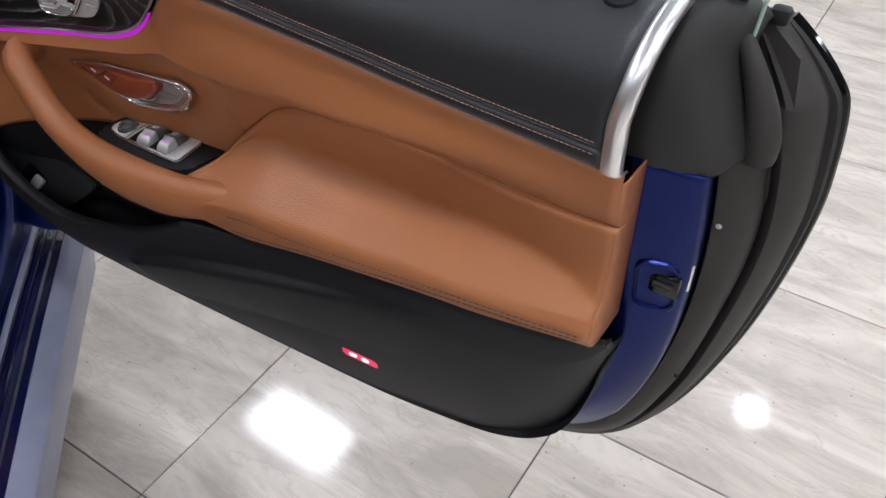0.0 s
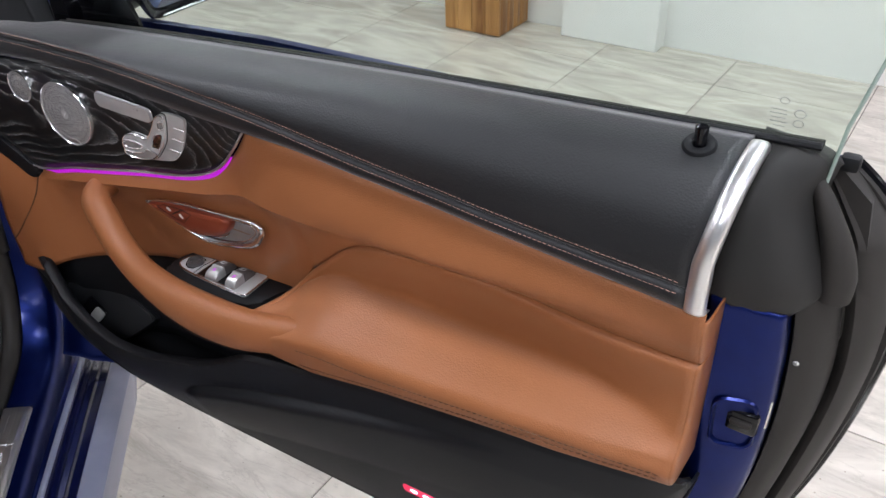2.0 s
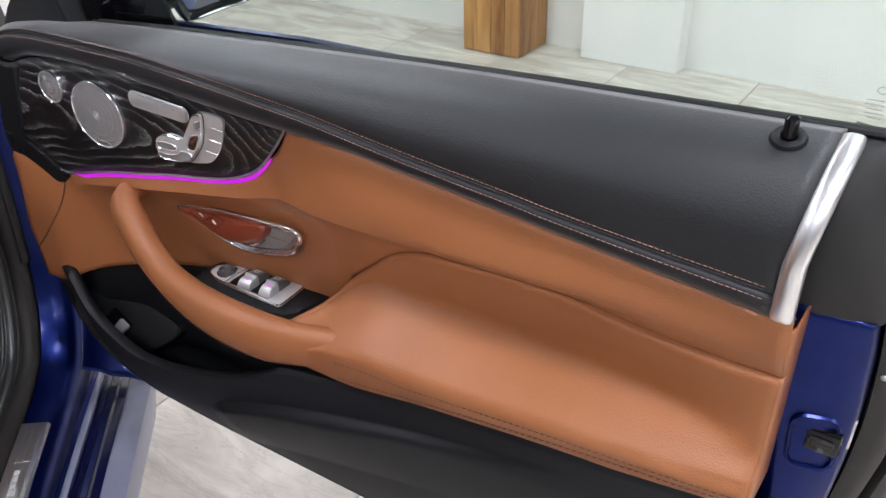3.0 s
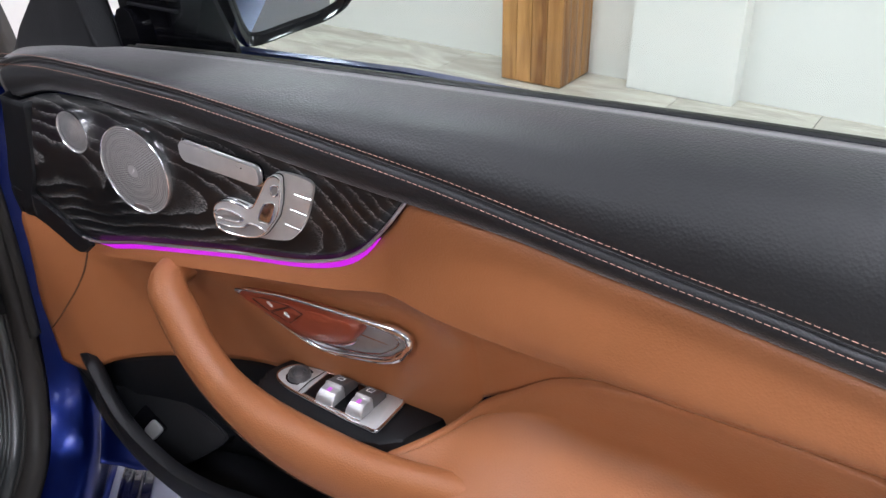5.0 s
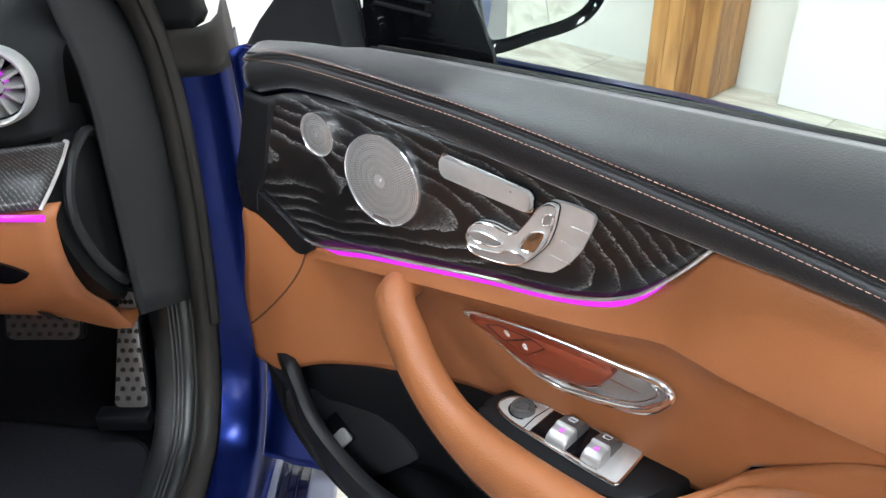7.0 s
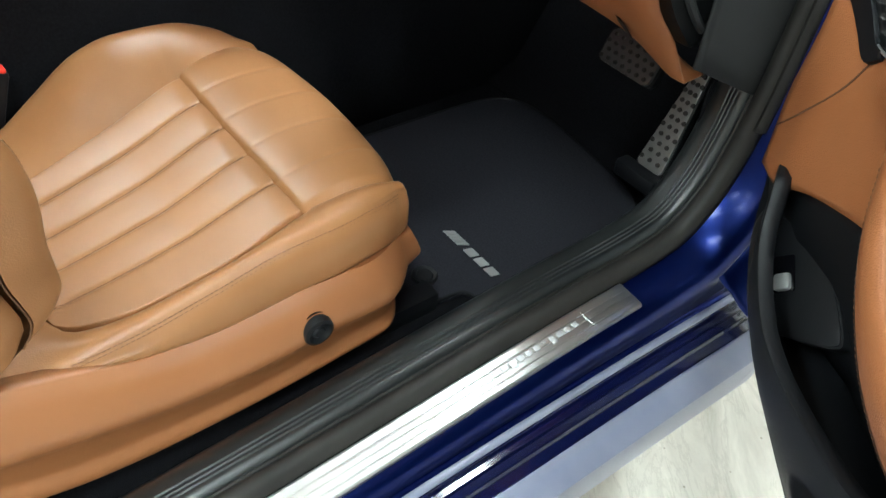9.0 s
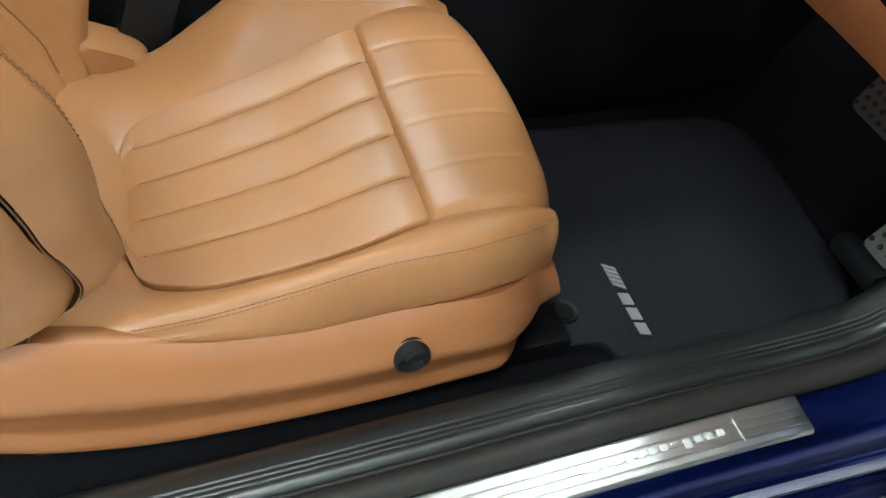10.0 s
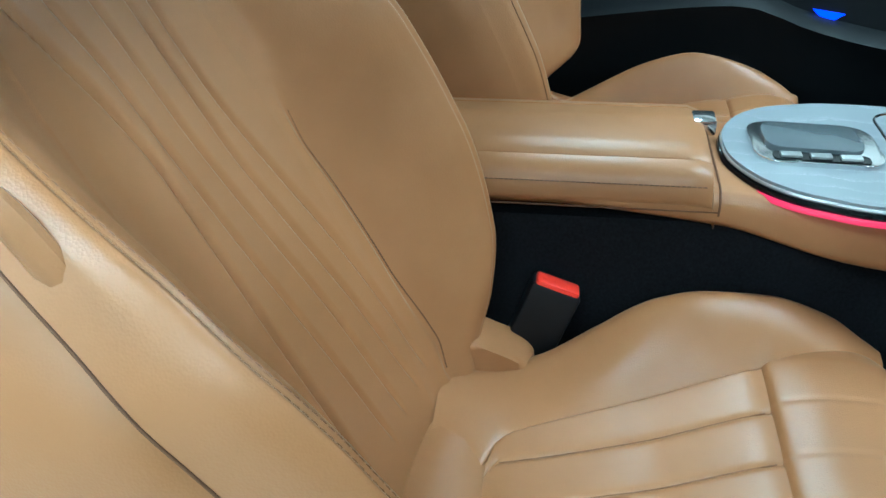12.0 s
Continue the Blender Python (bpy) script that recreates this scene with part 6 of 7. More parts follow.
# ---- seats ----
def seat(name, label, mirror, lift=0.0):
    """A sports seat; mirror swaps it to the far side of the cabin."""
    X = (lambda x: -1.60 - x) if mirror else (lambda x: x)
    V = lambda x, y, z: Vector((X(x), y, z))
    ob = thing(name, CAR, label, "car seat", "front seats")
    ins_l = curve([(-0.354, -0.455), (-0.347, -0.483), (-0.325, -0.502), (-0.22, -0.538), (-0.055, -0.584)])
    ins_r = curve([(-0.354, -0.290), (-0.347, -0.255), (-0.325, -0.233), (-0.25, -0.216), (-0.153, -0.214), (-0.055, -0.226)])
    ins_z = curve([(-0.42, 0.527), (-0.354, 0.530), (-0.2, 0.552), (-0.055, 0.586), (0.0, 0.592)])
    seam_ends = lambda y: (-0.584 + 0.069 * (-0.055 - y) / 0.285, -0.226 - 0.002 * (-0.055 - y) / 0.285)
    rows = []
    for y in span(-0.354, -0.055, 36):
        l, r, row = ins_l(y), ins_r(y), []
        e = min(1.0, (y + 0.354) / 0.020, (-0.055 - y) / 0.020)
        le, ri = seam_ends(y)
        for t in span(0, 1, 240):
            q = 5 * (l + (r - l) * t - le) / (ri - le)
            d = abs(q - round(q)) * (ri - le) / 5 if 0.5 < q < 4.5 else 0.03
            puff = 1 - math.exp(-d / 0.0028) + 0.25 * min(1.0, d / 0.03) - 0.25
            puff = max(puff, 1 - min(t, 1 - t) / 0.02)
            dish = -0.010 * math.sin(math.pi * t) * min(1.0, 0.25 + (-0.055 - y) / 0.16)
            shut = max(0.0, 1 - min(t, 1 - t) / 0.014) ** 2 * 0.016
            row.append(V(l + (r - l) * t, y, ins_z(y) - shut + dish + (0.0034 * puff - 0.0025) - 0.0035 * (1 - e)))
        rows.append(row)
    insert = part("seat_insert", loft(rows), seat_leather, ob, "tan leather seat panel with sewn channels", angle=80)
    # Dark tubes along the channel seams, painting shade into the grooves.
    for k in (1, 2, 3, 4):
        path = []
        for y in span(-0.340, -0.062, 40):
            le, ri = seam_ends(y)
            x = le + (ri - le) * k / 5
            if ins_l(y) + 0.012 < x < ins_r(y) - 0.012:
                path.append(V(x, y, ins_z(y) - 0.010 * math.sin(math.pi * (x - ins_l(y)) / (ins_r(y) - ins_l(y))) * min(1.0, 0.25 + (-0.055 - y) / 0.16) - 0.0029))
        part("channel_seam", tube(path, 0.0009, 5), groove_shade, insert)
    # thigh support
    front = curve([(-0.66, 0.068), (-0.60, 0.100), (-0.541, 0.112), (-0.44, 0.117), (-0.30, 0.107), (-0.24, 0.091), (-0.20, 0.070)])
    rows = []
    for x in span(-0.628, -0.207, 130):
        f = front(x)
        side = min(1.0, (x + 0.628) / 0.04, (-0.207 - x) / 0.03)
        drop = -0.008 * (1 - side)
        groove = -0.0010 * sum(math.exp(-((x - c) / 0.0032) ** 2) for c in (-0.523, -0.447, -0.372, -0.294))
        pts = [(-0.056, 0.577), (-0.053, 0.584), (-0.042, 0.590), (0.0, 0.598), (f - 0.055, 0.597), (f - 0.022, 0.585), (f - 0.004, 0.563), (f, 0.538), (f - 0.008, 0.505), (f - 0.03, 0.480)]
        rows.append([V(x, y, z + drop + (groove if 0.58 < z else 0)) for y, z in spline(pts, 4)])
    part("thigh_support", loft(rows), seat_leather, ob, "tan leather extending thigh support", angle=80)
    # bolsters
    crest_o = curve([(-0.42, 0.560), (-0.36, 0.556), (-0.30, 0.563), (-0.2, 0.585), (-0.1, 0.602), (0.0, 0.600), (0.05, 0.590), (0.09, 0.565)])
    low_o = curve([(-0.42, 0.562), (-0.375, 0.552), (-0.28, 0.527), (-0.2, 0.522), (-0.1, 0.527), (0.0, 0.524), (0.085, 0.512)])
    out_o = curve([(-0.42, -0.170), (-0.2, -0.158), (-0.05, -0.163), (0.03, -0.178), (0.09, -0.208)])
    rows, seam_path = [], []
    for y in span(-0.42, 0.068, 50):
        r = ins_r(min(max(y, -0.354), -0.055)) if y < -0.05 else -0.226 + 0.01 * (y + 0.05)
        r = min(r, out_o(y) - 0.022)
        zi = ins_z(min(y, 0.0)) - (0.004 if y < -0.05 else 0.0) - (0.02 * max(0, (y - 0.02) / 0.066) ** 2)
        c, o, lo = crest_o(y), out_o(y), low_o(y)
        c = max(c, zi + 0.004) + lift * max(0.0, math.sin(math.pi * min(1, max(0, (y + 0.36) / 0.44))))
        pts = [(r - 0.004, zi - 0.010), (r, zi - 0.001), (r + (o - r) * 0.35, (zi + c) / 2 + 0.006), (r + (o - r) * 0.68, c), (o - 0.008, c - 0.006), (o, c - 0.018), (o + 0.004, (c + lo) / 2 - 0.004), (o + 0.002, lo + 0.004), (o - 0.012, lo - 0.004)]
        rows.append([V(x, y, z) for x, z in spline(pts, 4)])
        seam_path.append(V(o - 0.006, y, c - 0.006))
    last = rows[-1]
    mid = sum((p for p in last), Vector()) / len(last)
    for f, dy in ((0.94, 0.006), (0.80, 0.011), (0.50, 0.014), (0.15, 0.015)):
        rows.append([mid + (p - mid) * f + Vector((0, dy, 0)) for p in last])
    bolster = part("outer_bolster", loft(rows), seat_leather, ob, "tan leather side bolster with twin seam", angle=80)
    for k, off in enumerate((0.0012, -0.0045)):
        path = [p + Vector((0.0016 * (-1 if mirror else 1), 0, off)) for p in seam_path if p.y > -0.36]
        tagged(part("stitching", stitches(path, 0.0045, 0.0015, 0.0006, lambda p: (-0.6 if mirror else 0.6, 0, 0.8)), tan_thread, bolster, "brown seam stitching"), kind="stuff")
    crest_i = curve([(-0.42, 0.545), (-0.36, 0.540), (-0.31, 0.548), (-0.24, 0.582), (-0.17, 0.622), (-0.12, 0.632), (-0.04, 0.629), (0.02, 0.612), (0.07, 0.582), (0.09, 0.562)])
    out_i = curve([(-0.42, -0.600), (-0.30, -0.640), (-0.2, -0.668), (-0.05, -0.680), (0.04, -0.672), (0.09, -0.640)])
    rows = []
    for y in span(-0.42, 0.086, 50):
        l = ins_l(min(max(y, -0.354), -0.055)) if y < -0.05 else -0.584 - 0.03 * (y + 0.05) / 0.13
        zi = ins_z(min(y, 0.0)) - (0.004 if y < -0.05 else 0.0) - (0.02 * max(0, (y - 0.02) / 0.066) ** 2)
        c, o = max(crest_i(y), zi + 0.004), out_i(y)
        pts = [(l + 0.004, zi - 0.010), (l, zi - 0.001), (l + (o - l) * 0.35, zi + (c - zi) * 0.62), (l + (o - l) * 0.72, c), (o + 0.010, c - 0.010), (o, c - 0.035), (o - 0.002, c - 0.08), (o + 0.006, 0.45)]
        rows.append([V(x, y, z) for x, z in spline(pts, 4)])
    part("inner_bolster", loft(rows), seat_leather, ob, "tan leather side bolster", angle=80)
    part("seat_joint", loft([[V(x, y, ins_z(-0.36) + z) for x in span(-0.50, -0.24, 12)] for y, z in ((-0.350, -0.012), (-0.360, -0.005), (-0.380, 0.0), (-0.41, 0.004), (-0.46, 0.0))]), seat_leather, ob)
    part("hinge_cover", slab(spline([(-0.40, 0.52), (-0.392, 0.594), (-0.350, 0.586), (-0.312, 0.566), (-0.305, 0.54), (-0.34, 0.50)], 4, True), 0.06, lambda a, b, c: V(-0.650 + c, a - 0.010, b - 0.018), 0.014, 4), seat_leather, ob, "tan plastic hinge cover")
    # plastic shield and floor frame
    top = [(-0.56, 0.560), (-0.47, 0.568), (-0.42, 0.568), (-0.375, 0.556), (-0.28, 0.530), (-0.2, 0.525), (-0.1, 0.530), (0.0, 0.527), (0.072, 0.516)]
    bot = [(-0.58, 0.470), (-0.50, 0.418), (-0.42, 0.388), (-0.33, 0.374), (-0.2, 0.374), (-0.1, 0.380), (-0.03, 0.388), (0.03, 0.396), (0.066, 0.404)]
    ledge = curve([(0.0, -0.006), (0.10, 0.008), (0.24, 0.020), (0.34, 0.0245), (0.40, 0.0235), (0.52, 0.012), (0.68, 0.002), (0.82, 0.000), (0.90, 0.007), (0.96, 0.010), (1.0, 0.005)])
    ts, bs = spline(top, 6), spline(bot, 6)
    rows = []
    for (ya, za), (yb, zb) in zip(ts, bs):
        nose = max(0.0, (ya + 0.02) / 0.09)
        x0 = -0.150 - 0.045 * nose**2
        row = []
        for t in span(0, 1, 34):
            b = ledge(t)
            row.append(V(x0 + b - 0.012 * t, ya + (yb - ya) * t, za + (zb - za) * t))
        row.insert(0, V(x0 - 0.030, ya, za - 0.004))
        row.insert(1, V(x0 - 0.008, ya, za + 0.002))
        row.append(V(x0 - 0.035, yb, zb - 0.004))
        rows.append(row)
    nose_row = [V(x, 0.086 if i > 1 else 0.078, z) for i, (x, z) in enumerate([(-1.60 - p.x if mirror else p.x, p.z) for p in rows[-1]])]
    nose_row = [Vector((p.x - 0.012 * (-1 if mirror else 1), p.y + 0.014 * math.sin(math.pi * i / (len(nose_row) - 1)), p.z)) for i, p in enumerate(nose_row)]
    rows.append(nose_row)
    rows.append([Vector((p.x - 0.05 * (-1 if mirror else 1), p.y - 0.004, p.z)) for p in nose_row])
    shield = part("side_shield", loft(rows), tan_plain, ob, "tan plastic side shield", solid=0.003, angle=60)
    kb = disc([(0, 0.010), (0.006, 0.0115), (0.009, 0.009), (0.015, 0.0125), (0.019, 0.011), (0.021, 0.004), (0.022, -0.006)], 28)
    kb.transform(Matrix.Translation(V(-0.138, -0.092, 0.485)) @ Matrix.Rotation(radians(-90 if mirror else 90), 4, "Y"))
    part("adjuster_knob", kb, black_plastic, shield, "round black lumbar knob")
    ring = disc([(0.022, 0.003), (0.0235, 0.004), (0.025, 0.001), (0.025, -0.006)], 28)
    ring.transform(Matrix.Translation(V(-0.141, -0.092, 0.485)) @ Matrix.Rotation(radians(-90 if mirror else 90), 4, "Y"))
    part("knob_ring", ring, black_gloss, shield)
    part("seat_frame", box(0.44, 0.50, 0.11, V(-0.41, -0.19, 0.43), 0.01), black_plastic, ob)
    for x in (-0.205, -0.60):
        part("seat_rail", box(0.035, 0.62, 0.035, V(x, -0.17, 0.358), 0.004), black_plastic, ob)
    # backrest
    up, fw = Vector((0, -0.407, 0.914)), Vector((0, 0.914, 0.407))
    base = V(-0.40, -0.428, 0.550)
    sgn = -1 if mirror else 1
    crest_in = curve([(-0.07, 0.02), (0.0, 0.055), (0.05, 0.090), (0.12, 0.122), (0.25, 0.142), (0.38, 0.138), (0.5, 0.100), (0.62, 0.030)])
    crest_out = curve([(-0.07, 0.0), (0.008, 0.004), (0.030, 0.018), (0.042, 0.068), (0.055, 0.112), (0.073, 0.132), (0.10, 0.143), (0.14, 0.158), (0.176, 0.176), (0.213, 0.190), (0.254, 0.198), (0.298, 0.196), (0.345, 0.188), (0.397, 0.168), (0.5, 0.104), (0.62, 0.030)])
    shell_out = curve([(-0.07, 0.02), (0.0, 0.060), (0.05, 0.098), (0.12, 0.140), (0.2, 0.160), (0.28, 0.156), (0.38, 0.124), (0.5, 0.092), (0.62, 0.030)])
    half = curve([(-0.07, 0.20), (0.0, 0.240), (0.06, 0.266), (0.15, 0.288), (0.3, 0.292), (0.45, 0.272), (0.55, 0.24), (0.62, 0.20)])
    half_out = curve([(-0.07, 0.20), (0.0, 0.235), (0.05, 0.255), (0.105, 0.271), (0.14, 0.287), (0.213, 0.309), (0.2536, 0.320), (0.298, 0.326), (0.36, 0.329), (0.43, 0.312), (0.5, 0.283), (0.55, 0.255), (0.62, 0.21)])
    lines = [curve([(0.0, 0.031), (0.08, 0.031), (0.113, 0.028), (0.217, 0.029), (0.31, 0.027), (0.40, 0.026), (0.462, 0.036), (0.516, 0.055), (0.56, 0.077)]),
             curve([(0.0, -0.036), (0.074, -0.032), (0.143, -0.026), (0.243, -0.014), (0.33, -0.004), (0.409, 0.003), (0.483, 0.010), (0.55, 0.025)]),
             curve([(0.0, -0.077), (0.062, -0.074), (0.171, -0.067), (0.27, -0.052), (0.356, -0.038), (0.413, -0.031), (0.476, -0.027), (0.54, -0.022)]),
             curve([(0.0, -0.118), (0.05, -0.116), (0.15, -0.107), (0.243, -0.091), (0.32, -0.077), (0.379, -0.068), (0.452, -0.064), (0.53, -0.060)]),
             curve([(0.0, -0.148), (0.104, -0.145), (0.219, -0.132), (0.318, -0.111), (0.40, -0.093), (0.438, -0.088), (0.52, -0.084)])]
    fold = curve([(-0.05, -0.162), (0.0, -0.170), (0.044, -0.178), (0.147, -0.182), (0.261, -0.179), (0.34, -0.172), (0.385, -0.169)])
    shape_in = curve([(0.0, 0.0), (0.40, 0.010), (0.54, 0.045), (0.62, 0.13), (0.72, 0.52), (0.82, 0.88), (0.89, 1.0), (0.95, 0.92), (0.995, 0.70)])
    shape_out = curve([(0.0, 0.0), (0.16, 0.0), (0.3, 0.055), (0.5, 0.24), (0.7, 0.60), (0.85, 0.91), (0.925, 1.0), (0.965, 0.92), (0.995, 0.72)])
    ramp = lambda b, lo, wide: min(1.0, max(0.0, (b - lo) / wide))

    def face(s, b):
        """How far the backrest stands forward of its plane."""
        a = abs(s) / (half_out(b) if s > 0 else half(b))
        if s > 0:
            f = crest_out(b) * shape_out(min(a, 0.995))
        else:
            f = crest_in(b) * shape_in(min(a, 0.995))
        f -= 0.012 * math.cos(min(a / 0.5, 1) * math.pi / 2)
        g = 0.0
        for k, ln in enumerate(lines):
            g -= (0.0058 if k else 0.008) * math.exp(-((s - ln(b)) / (0.0030 if k else 0.004)) ** 2) * ramp(b, 0.02, 0.05)
        g -= 0.011 * math.exp(-((s - fold(b)) / 0.008) ** 2) * ramp(0.40 - b, 0.0, 0.08) * ramp(b, -0.05, 0.05)
        g -= 0.0025 * math.exp(-((a - (0.915 if s > 0 else 0.875)) / 0.008) ** 2)
        return f + g

    rows = []
    for b in span(-0.07, 0.10, 44) + span(0.108, 0.62, 56):
        row = []
        for s in span(-0.995, 0.995, 400):
            h = half_out(b) if s > 0 else half(b)
            row.append(base + Vector((sgn * s * h, 0, 0)) + up * b + fw * face(s * h, b))
        rows.append(row)
    back = part("backrest", loft(rows), seat_leather, ob, "tan leather backrest with sewn fluting", angle=85)
    rows = []
    for b in span(0.044, 0.63, 34):
        h, ho = half(min(b, 0.62)), half_out(min(b, 0.62))
        f, g = crest_in(min(b, 0.62)) * 0.70, max(shell_out(min(b, 0.62)), crest_out(min(b, 0.62))) * 0.72
        prof = [(-h * 0.994, f + 0.001), (-h * 1.012, f * 0.80), (-h * 1.022, f * 0.55), (-h * 1.03, -0.01), (-h * 1.0, -0.07), (-h * 0.85, -0.10), (0, -0.115), (ho * 0.85, -0.10), (ho * 1.0, -0.07), (ho * 1.030, -0.01), (ho * 1.022, g * 0.45), (ho * 1.004, g * 0.74), (ho * 0.984, g * 0.86), (ho * 0.965, g * 0.92)]
        rows.append([base + Vector((sgn * s, 0, 0)) + up * b + fw * d for s, d in spline(prof, 3)])
    part("back_shell", loft(rows), seat_leather, ob, "tan leather side and back of the backrest", angle=70)
    # Thin dark tube paints the shadow gap between cover and shell.
    part("shell_seam", tube([base + Vector((sgn * half_out(b) * 0.993, 0, 0)) + up * b + fw * (max(shell_out(b), crest_out(b)) * 0.705) for b in span(0.046, 0.60, 50)], 0.0009, 6), crease_shade, back, "dark line painting the shadow in the seam between cover and shell")
    # Fluting lines get dark tubes that paint the shade in their grooves.
    for k, ln in enumerate(lines):
        part("flute_seam", tube([base + Vector((sgn * ln(b), 0, 0)) + up * b + fw * (face(ln(b), b) + 0.0004) for b in span(0.07, 0.56, 60)], [(0.0011 if k else 0.0014) * (0.35 + 0.65 * min(1, i / 12)) for i in range(60)], 5), groove_shade, back)
    # Another tapering one deepens the shade in the backrest fold.
    part("fold_seam", tube([base + Vector((sgn * fold(b), 0, 0)) + up * b + fw * (face(fold(b), b) + 0.0005) for b in span(0.0, 0.36, 50)], [0.0003 + 0.0006 * min(1, (50 - i) / 25) for i in range(50)], 5), crease_shade, back)
    part("edge_seam", tube([base + Vector((-sgn * 0.93 * half(b), 0, 0)) + up * b + fw * (face(-0.93 * half(b), b) + 0.0004) for b in span(0.08, 0.60, 60)], 0.0009, 5), groove_shade, back)
    # Black block added to put shade into the gap under the backrest.
    part("gap_block", box(0.05, 0.085, 0.055, V(-0.205, -0.445, 0.598), 0.015, 3), carpet, ob, "black block added for the shade under the backrest")
    for k in (0.905, 0.922):
        path = [base + Vector((sgn * k * half_out(b), 0, 0)) + up * b + fw * (face(k * half_out(b), b) + 0.0006) for b in span(0.060, 0.60, 110)]
        tagged(part("stitching", stitches(path, 0.0045, 0.0015, 0.0005, lambda p: fw), tan_thread, back, "brown seam stitching"), kind="stuff")
    part("headrest", loft([[base + Vector((sgn * 0.14 * math.sin(a) * w, 0, 0)) + up * (0.60 + b) + fw * (0.02 + 0.05 * math.cos(a) * w) for a in span(0, 2 * math.pi, 25)[:-1]] for b, w in ((0.0, 0.7), (0.03, 0.95), (0.10, 1.0), (0.17, 0.95), (0.20, 0.6), (0.205, 0.05))], True), seat_leather, ob, "tan leather headrest", angle=70)
    # belt guide loop on the outer shoulder
    lp = [base + Vector((sgn * half_out(0.455) * 0.972, 0, 0)) + up * (0.442 + b) + fw * (0.098 + a) for a, b in ((0.0, -0.030), (0.012, -0.024), (0.016, 0.0), (0.012, 0.045), (0.0, 0.055))]
    lp = spline(lp, 5)
    part("belt_loop", tube(lp, [0.003 + 0.007 * math.sin(math.pi * i / (len(lp) - 1)) ** 0.5 for i in range(len(lp))], 10, 0.8), seat_leather, ob, "tan belt guide loop")
    return ob


seat("driver_seat", "tan leather driver seat with fluted cushion and backrest", False)
far_seat = seat("passenger_seat", "tan leather passenger seat beyond the centre console", True, 0.055)
far_seat.matrix_world = CAR @ pose(0, 0.06, 0)

# belt buckle
buckle = thing("belt_buckle", CAR @ pose(-0.642, -0.395, 0.330), "black seat belt buckle with a red release button beside the seat", "belt buckle")
m = Matrix.Rotation(radians(-20), 4, "X") @ Matrix.Rotation(radians(-4), 4, "Y")
part("stem", box(0.022, 0.03, 0.17, (0, 0, 0.11), 0.004, m=m), black_plastic, buckle)
part("housing", box(0.034, 0.064, 0.135, m @ Vector((0, 0, 0.245)), 0.006, m=m), black_plastic, buckle)
part("release_button", box(0.026, 0.056, 0.014, m @ Vector((0.002, 0, 0.310)), 0.004, m=m), red_plastic, buckle, "bright red release button")

# ---- centre console ----
con = thing("center_console", CAR, "tan leather centre console with grey inlay and touch control", "console")
tan_low = curve([(-0.62, 0.738), (-0.365, 0.726), (-0.108, 0.702), (0.036, 0.672), (0.10, 0.667), (0.19, 0.655), (0.34, 0.650), (0.40, 0.648)])
con_top = curve([(-0.62, 0.752), (-0.12, 0.745), (0.05, 0.735), (0.40, 0.715)])
con_x = curve([(-0.62, 0.108), (-0.10, 0.110), (0.0, 0.124), (0.10, 0.138), (0.40, 0.145)])
rows = []
for y in span(-0.62, 0.40, 40):
    h, t, lo = con_x(y), con_top(y), tan_low(y)
    half_row = [(h - 0.010, lo - 0.004), (h, lo + 0.004), (h + 0.001, (lo + t) / 2), (h - 0.006, t - 0.006), (h - 0.022, t), (0.0, t + 0.001)]
    full = [(-0.80 + x, z) for x, z in half_row] + [(-0.80 - x, z) for x, z in reversed(half_row[:-1])]
    rows.append([Vector((x, y, z)) for x, z in spline(full, 3)])
part("body", loft(rows), seat_leather, con, "tan leather console body", solid=0.003, angle=60)
rows = []
for y in span(-0.56, -0.118, 30):
    e = min(1.0, (-0.118 - y) / 0.012)
    r = 0.006 * (1 - e) ** 2
    prof = [(-0.109, 0.722), (-0.112, 0.735), (-0.106, 0.758), (-0.094, 0.768), (-0.078, 0.771), (-0.0765, 0.7695), (-0.075, 0.7715), (-0.03, 0.775), (0.0, 0.776), (0.03, 0.775), (0.075, 0.7715), (0.0765, 0.7695), (0.078, 0.771), (0.094, 0.768), (0.106, 0.758), (0.112, 0.735), (0.109, 0.722)]
    rows.append([Vector((-0.80 + a * (1 - r), y, b - r)) for a, b in prof])
rows.append([Vector((p.x, -0.112, p.z - 0.02 - 0.02 * (p.z > 0.75))) for p in rows[-1]])
lid = part("armrest_lid", loft(rows), seat_leather, con, "tan leather armrest lid with seams", solid=0.003, angle=50)
tagged(part("stitching", stitches([Vector((-0.6895, y, 0.752)) for y in span(-0.55, -0.125, 60)], 0.0045, 0.0015, 0.0008, lambda p: (1, 0, 0.5)), brown_thread, lid, "brown seam stitching"), kind="stuff")
part("lid_catch", box(0.036, 0.030, 0.022, (-0.845, -0.116, 0.764), 0.004), chrome, con, "small polished lid catch")
# Dark tubes paint the shade in the gap round the armrest lid.
seal = [(0.111, 0.716), (0.1105, 0.730), (0.104, 0.740), (0.088, 0.7455), (0.0, 0.7465)]
seal = spline(seal + [(-a, b) for a, b in reversed(seal[:-1])], 5)
part("lid_gap_line", tube([Vector((-0.80 + a, -0.1085, b)) for a, b in seal], 0.0014, 8), crease_shade, con, "dark line painting the shaded joint round the armrest lid")
part("lid_gap_line", tube([Vector((-0.6888, y, 0.7205)) for y in span(-0.56, -0.108, 20)], 0.0011, 6), crease_shade, con)
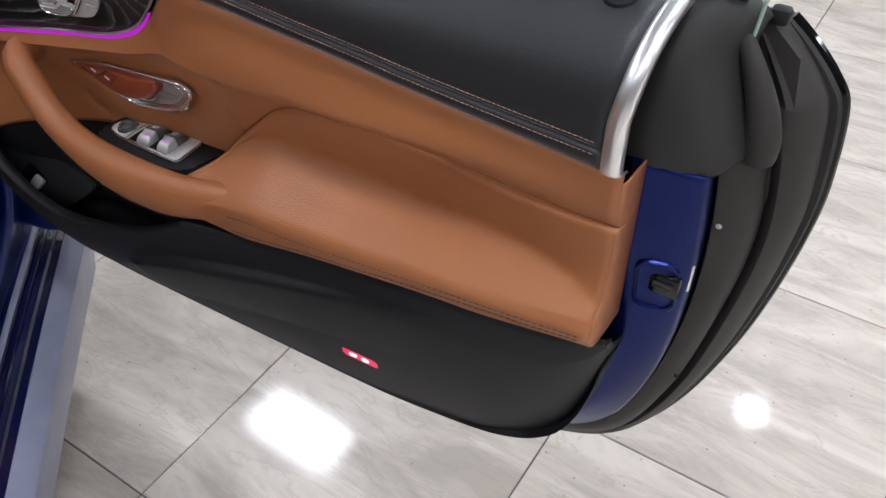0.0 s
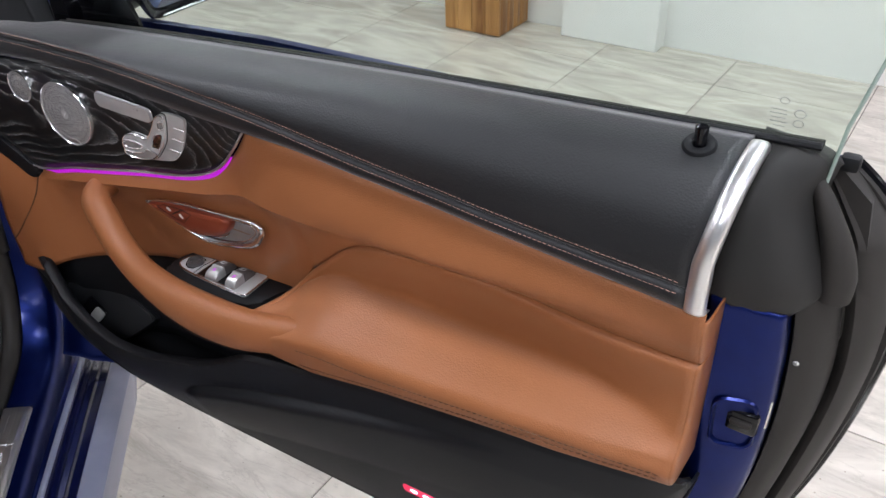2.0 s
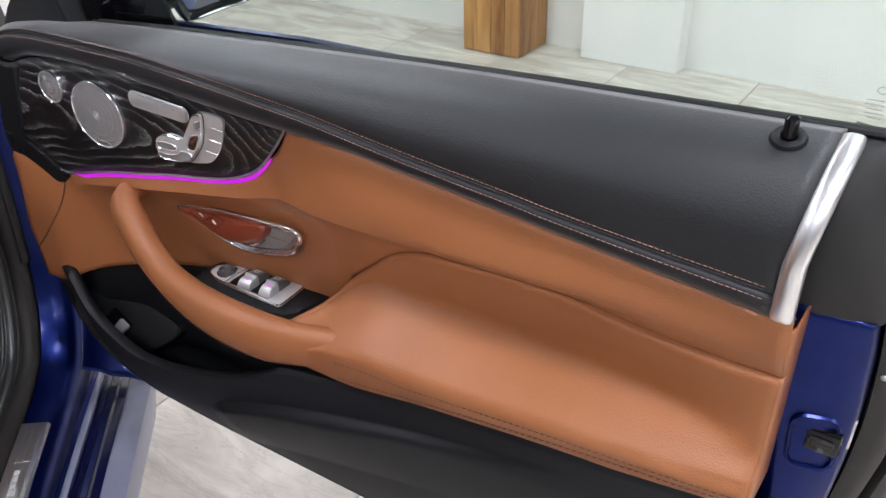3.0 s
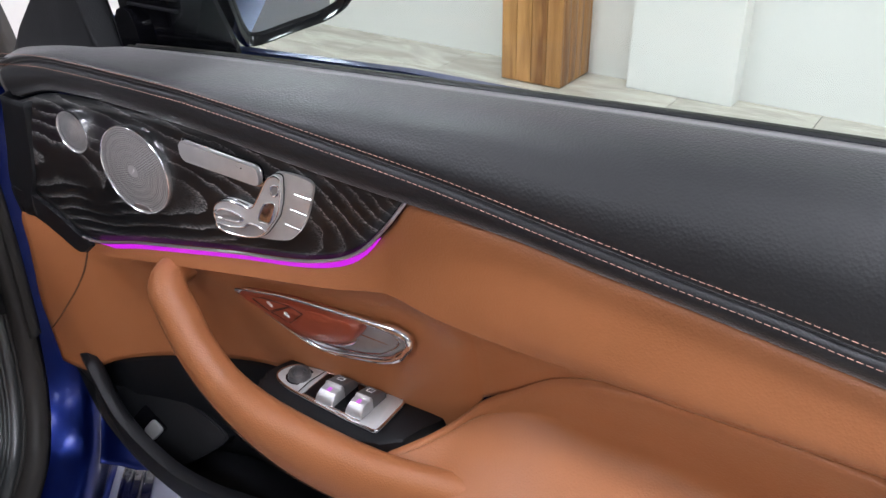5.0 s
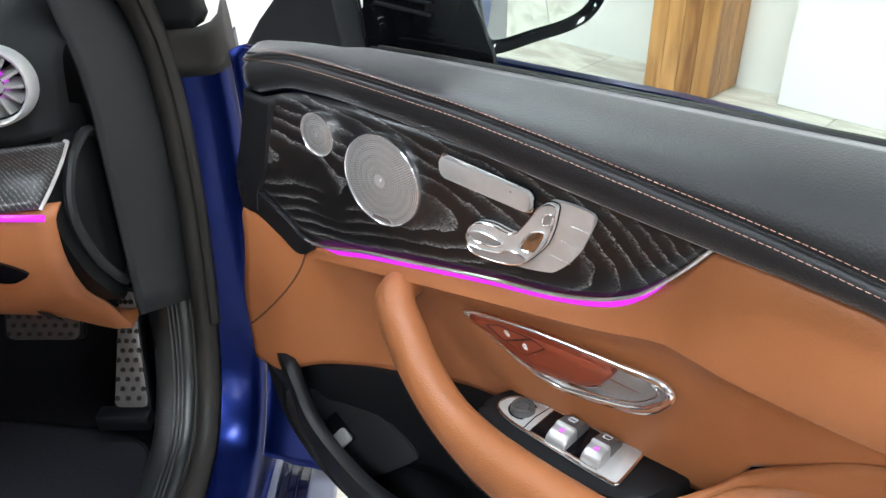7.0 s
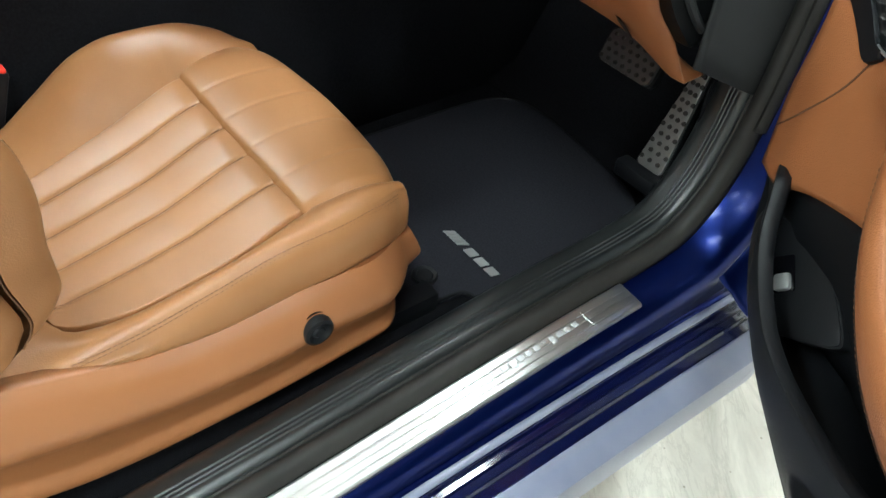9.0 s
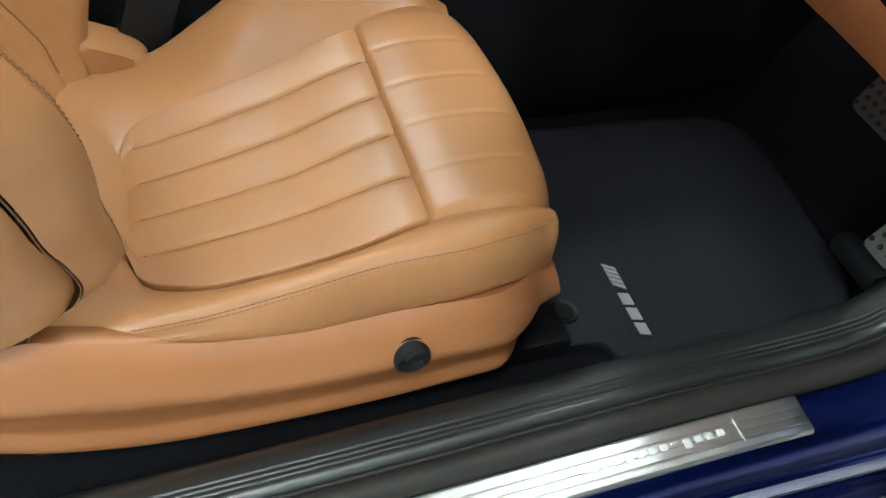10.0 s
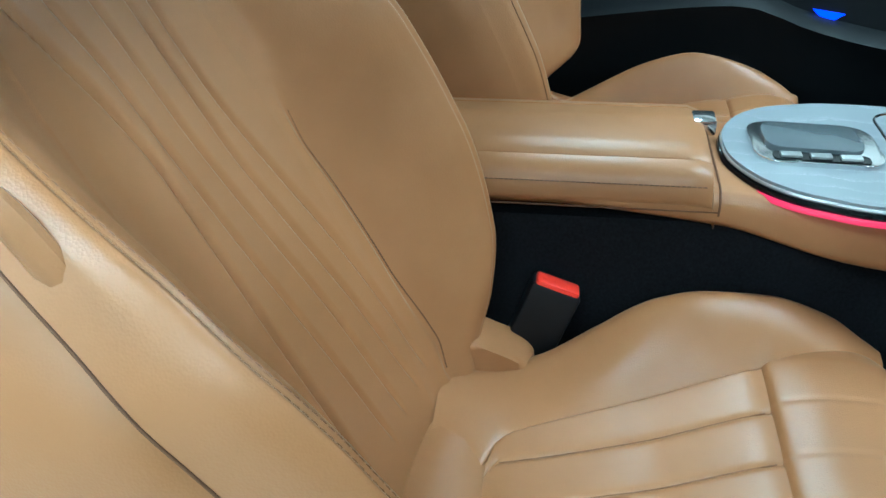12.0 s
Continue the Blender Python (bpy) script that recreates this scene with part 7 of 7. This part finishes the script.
# inlay plate with touch pad; its grey paints the reflected white room
edge_pts = [(-0.93, 0.40), (-0.945, 0.10), (-0.93, 0.0), (-0.90, -0.055), (-0.85, -0.088), (-0.80, -0.096), (-0.75, -0.088), (-0.70, -0.055), (-0.67, 0.0), (-0.655, 0.10), (-0.67, 0.40)]
shape = spline(edge_pts, 6)
inlay_put = lambda a, b, c: Vector((a, b, 0.748 - 0.03 * (b + 0.1) + c))
plate = part("inlay_plate", slab(shape, 0.012, lambda a, b, c: inlay_put(a, b, c), 0.004, 3), console_wood, con, "glossy ash inlay plate, its pale reflection painted grey")
part("shadow_gap", tube([inlay_put(a * 0.995 - 0.004, b, -0.002) for a, b in shape], 0.005, 8), black_gloss, con)
part("light_strip", tube([inlay_put(-0.80 + (a + 0.80) * 1.02, b - 0.002, -0.008) for a, b in shape if a > -0.80], 0.0042, 8), pink_glow, con, "glowing pink-red light strip under the inlay")
part("silver_edge", tube([inlay_put(a, b, 0.006) for a, b in shape], 0.0022, 6), satin, con)
pad_shape = [(-0.800 + a, 0.010 + b) for a, b in rounded(0.115, 0.15, 0.03, 6)]
tp = part("touch_frame", slab(pad_shape, 0.006, lambda a, b, c: inlay_put(a, b, 0.012 + c), 0.002), chrome, con, "silver framed touch control")
part("touch_pad", slab([(-0.808 + a, 0.008 + b) for a, b in rounded(0.075, 0.115, 0.02, 5)], 0.006, lambda a, b, c: inlay_put(a, b, 0.0165 + c + 0.02 * (0.05 - b) * 0.6), 0.002), pad_glass, tp, "raised dark glass touch pad")
part("key_strip", slab([(-0.7565 + a, 0.010 + b) for a, b in rounded(0.020, 0.11, 0.006, 4)], 0.002, lambda a, b, c: inlay_put(a, b, 0.0175 + c)), black_gloss, tp)
for k in range(3):
    part("key", box(0.012, 0.024, 0.004, inlay_put(-0.7565, -0.025 + 0.034 * k, 0.0205), 0.001), satin if k == 2 else pewter, tp)
lidp = [(-0.80 + a, 0.235 + b) for a, b in rounded(0.235, 0.26, 0.03, 5)]
part("cover_line", tube([inlay_put(a, b, 0.0125) for a, b in lidp + lidp[:1]], 0.002, 6, caps=False), chrome, con, "silver line round the storage cover")
part("cover_handle", box(0.07, 0.006, 0.004, inlay_put(-0.80, 0.135, 0.014), 0.002), chrome, con)

# ---- floor tiles ----
def tile_mesh():
    bm = box(0.5965, 0.5965, 0.012, (0, 0, -0.006), 0.0012, 1)
    me = finish(bm, "tile", tile_mat, False)
    return me


tile_data = tile_mesh()
TU, TV, S = -0.255, 0.437, 0.6
for i in range(-11, 12):
    for j in range(-8, 6):
        u, v = TU + S * (i + 0.5), TV + S * (j + 0.5)
        if U0 - 0.29 < u < U1 + 0.29 and V0 - 0.29 < v < V1 + 0.29:
            ob = new("tile", tile_data)
            ob.parent = floor
            ob.matrix_basis = pose(u, v, 0, 0, 0, 90 * ((i * 7 + j * 3) % 4 // 2 * 2))
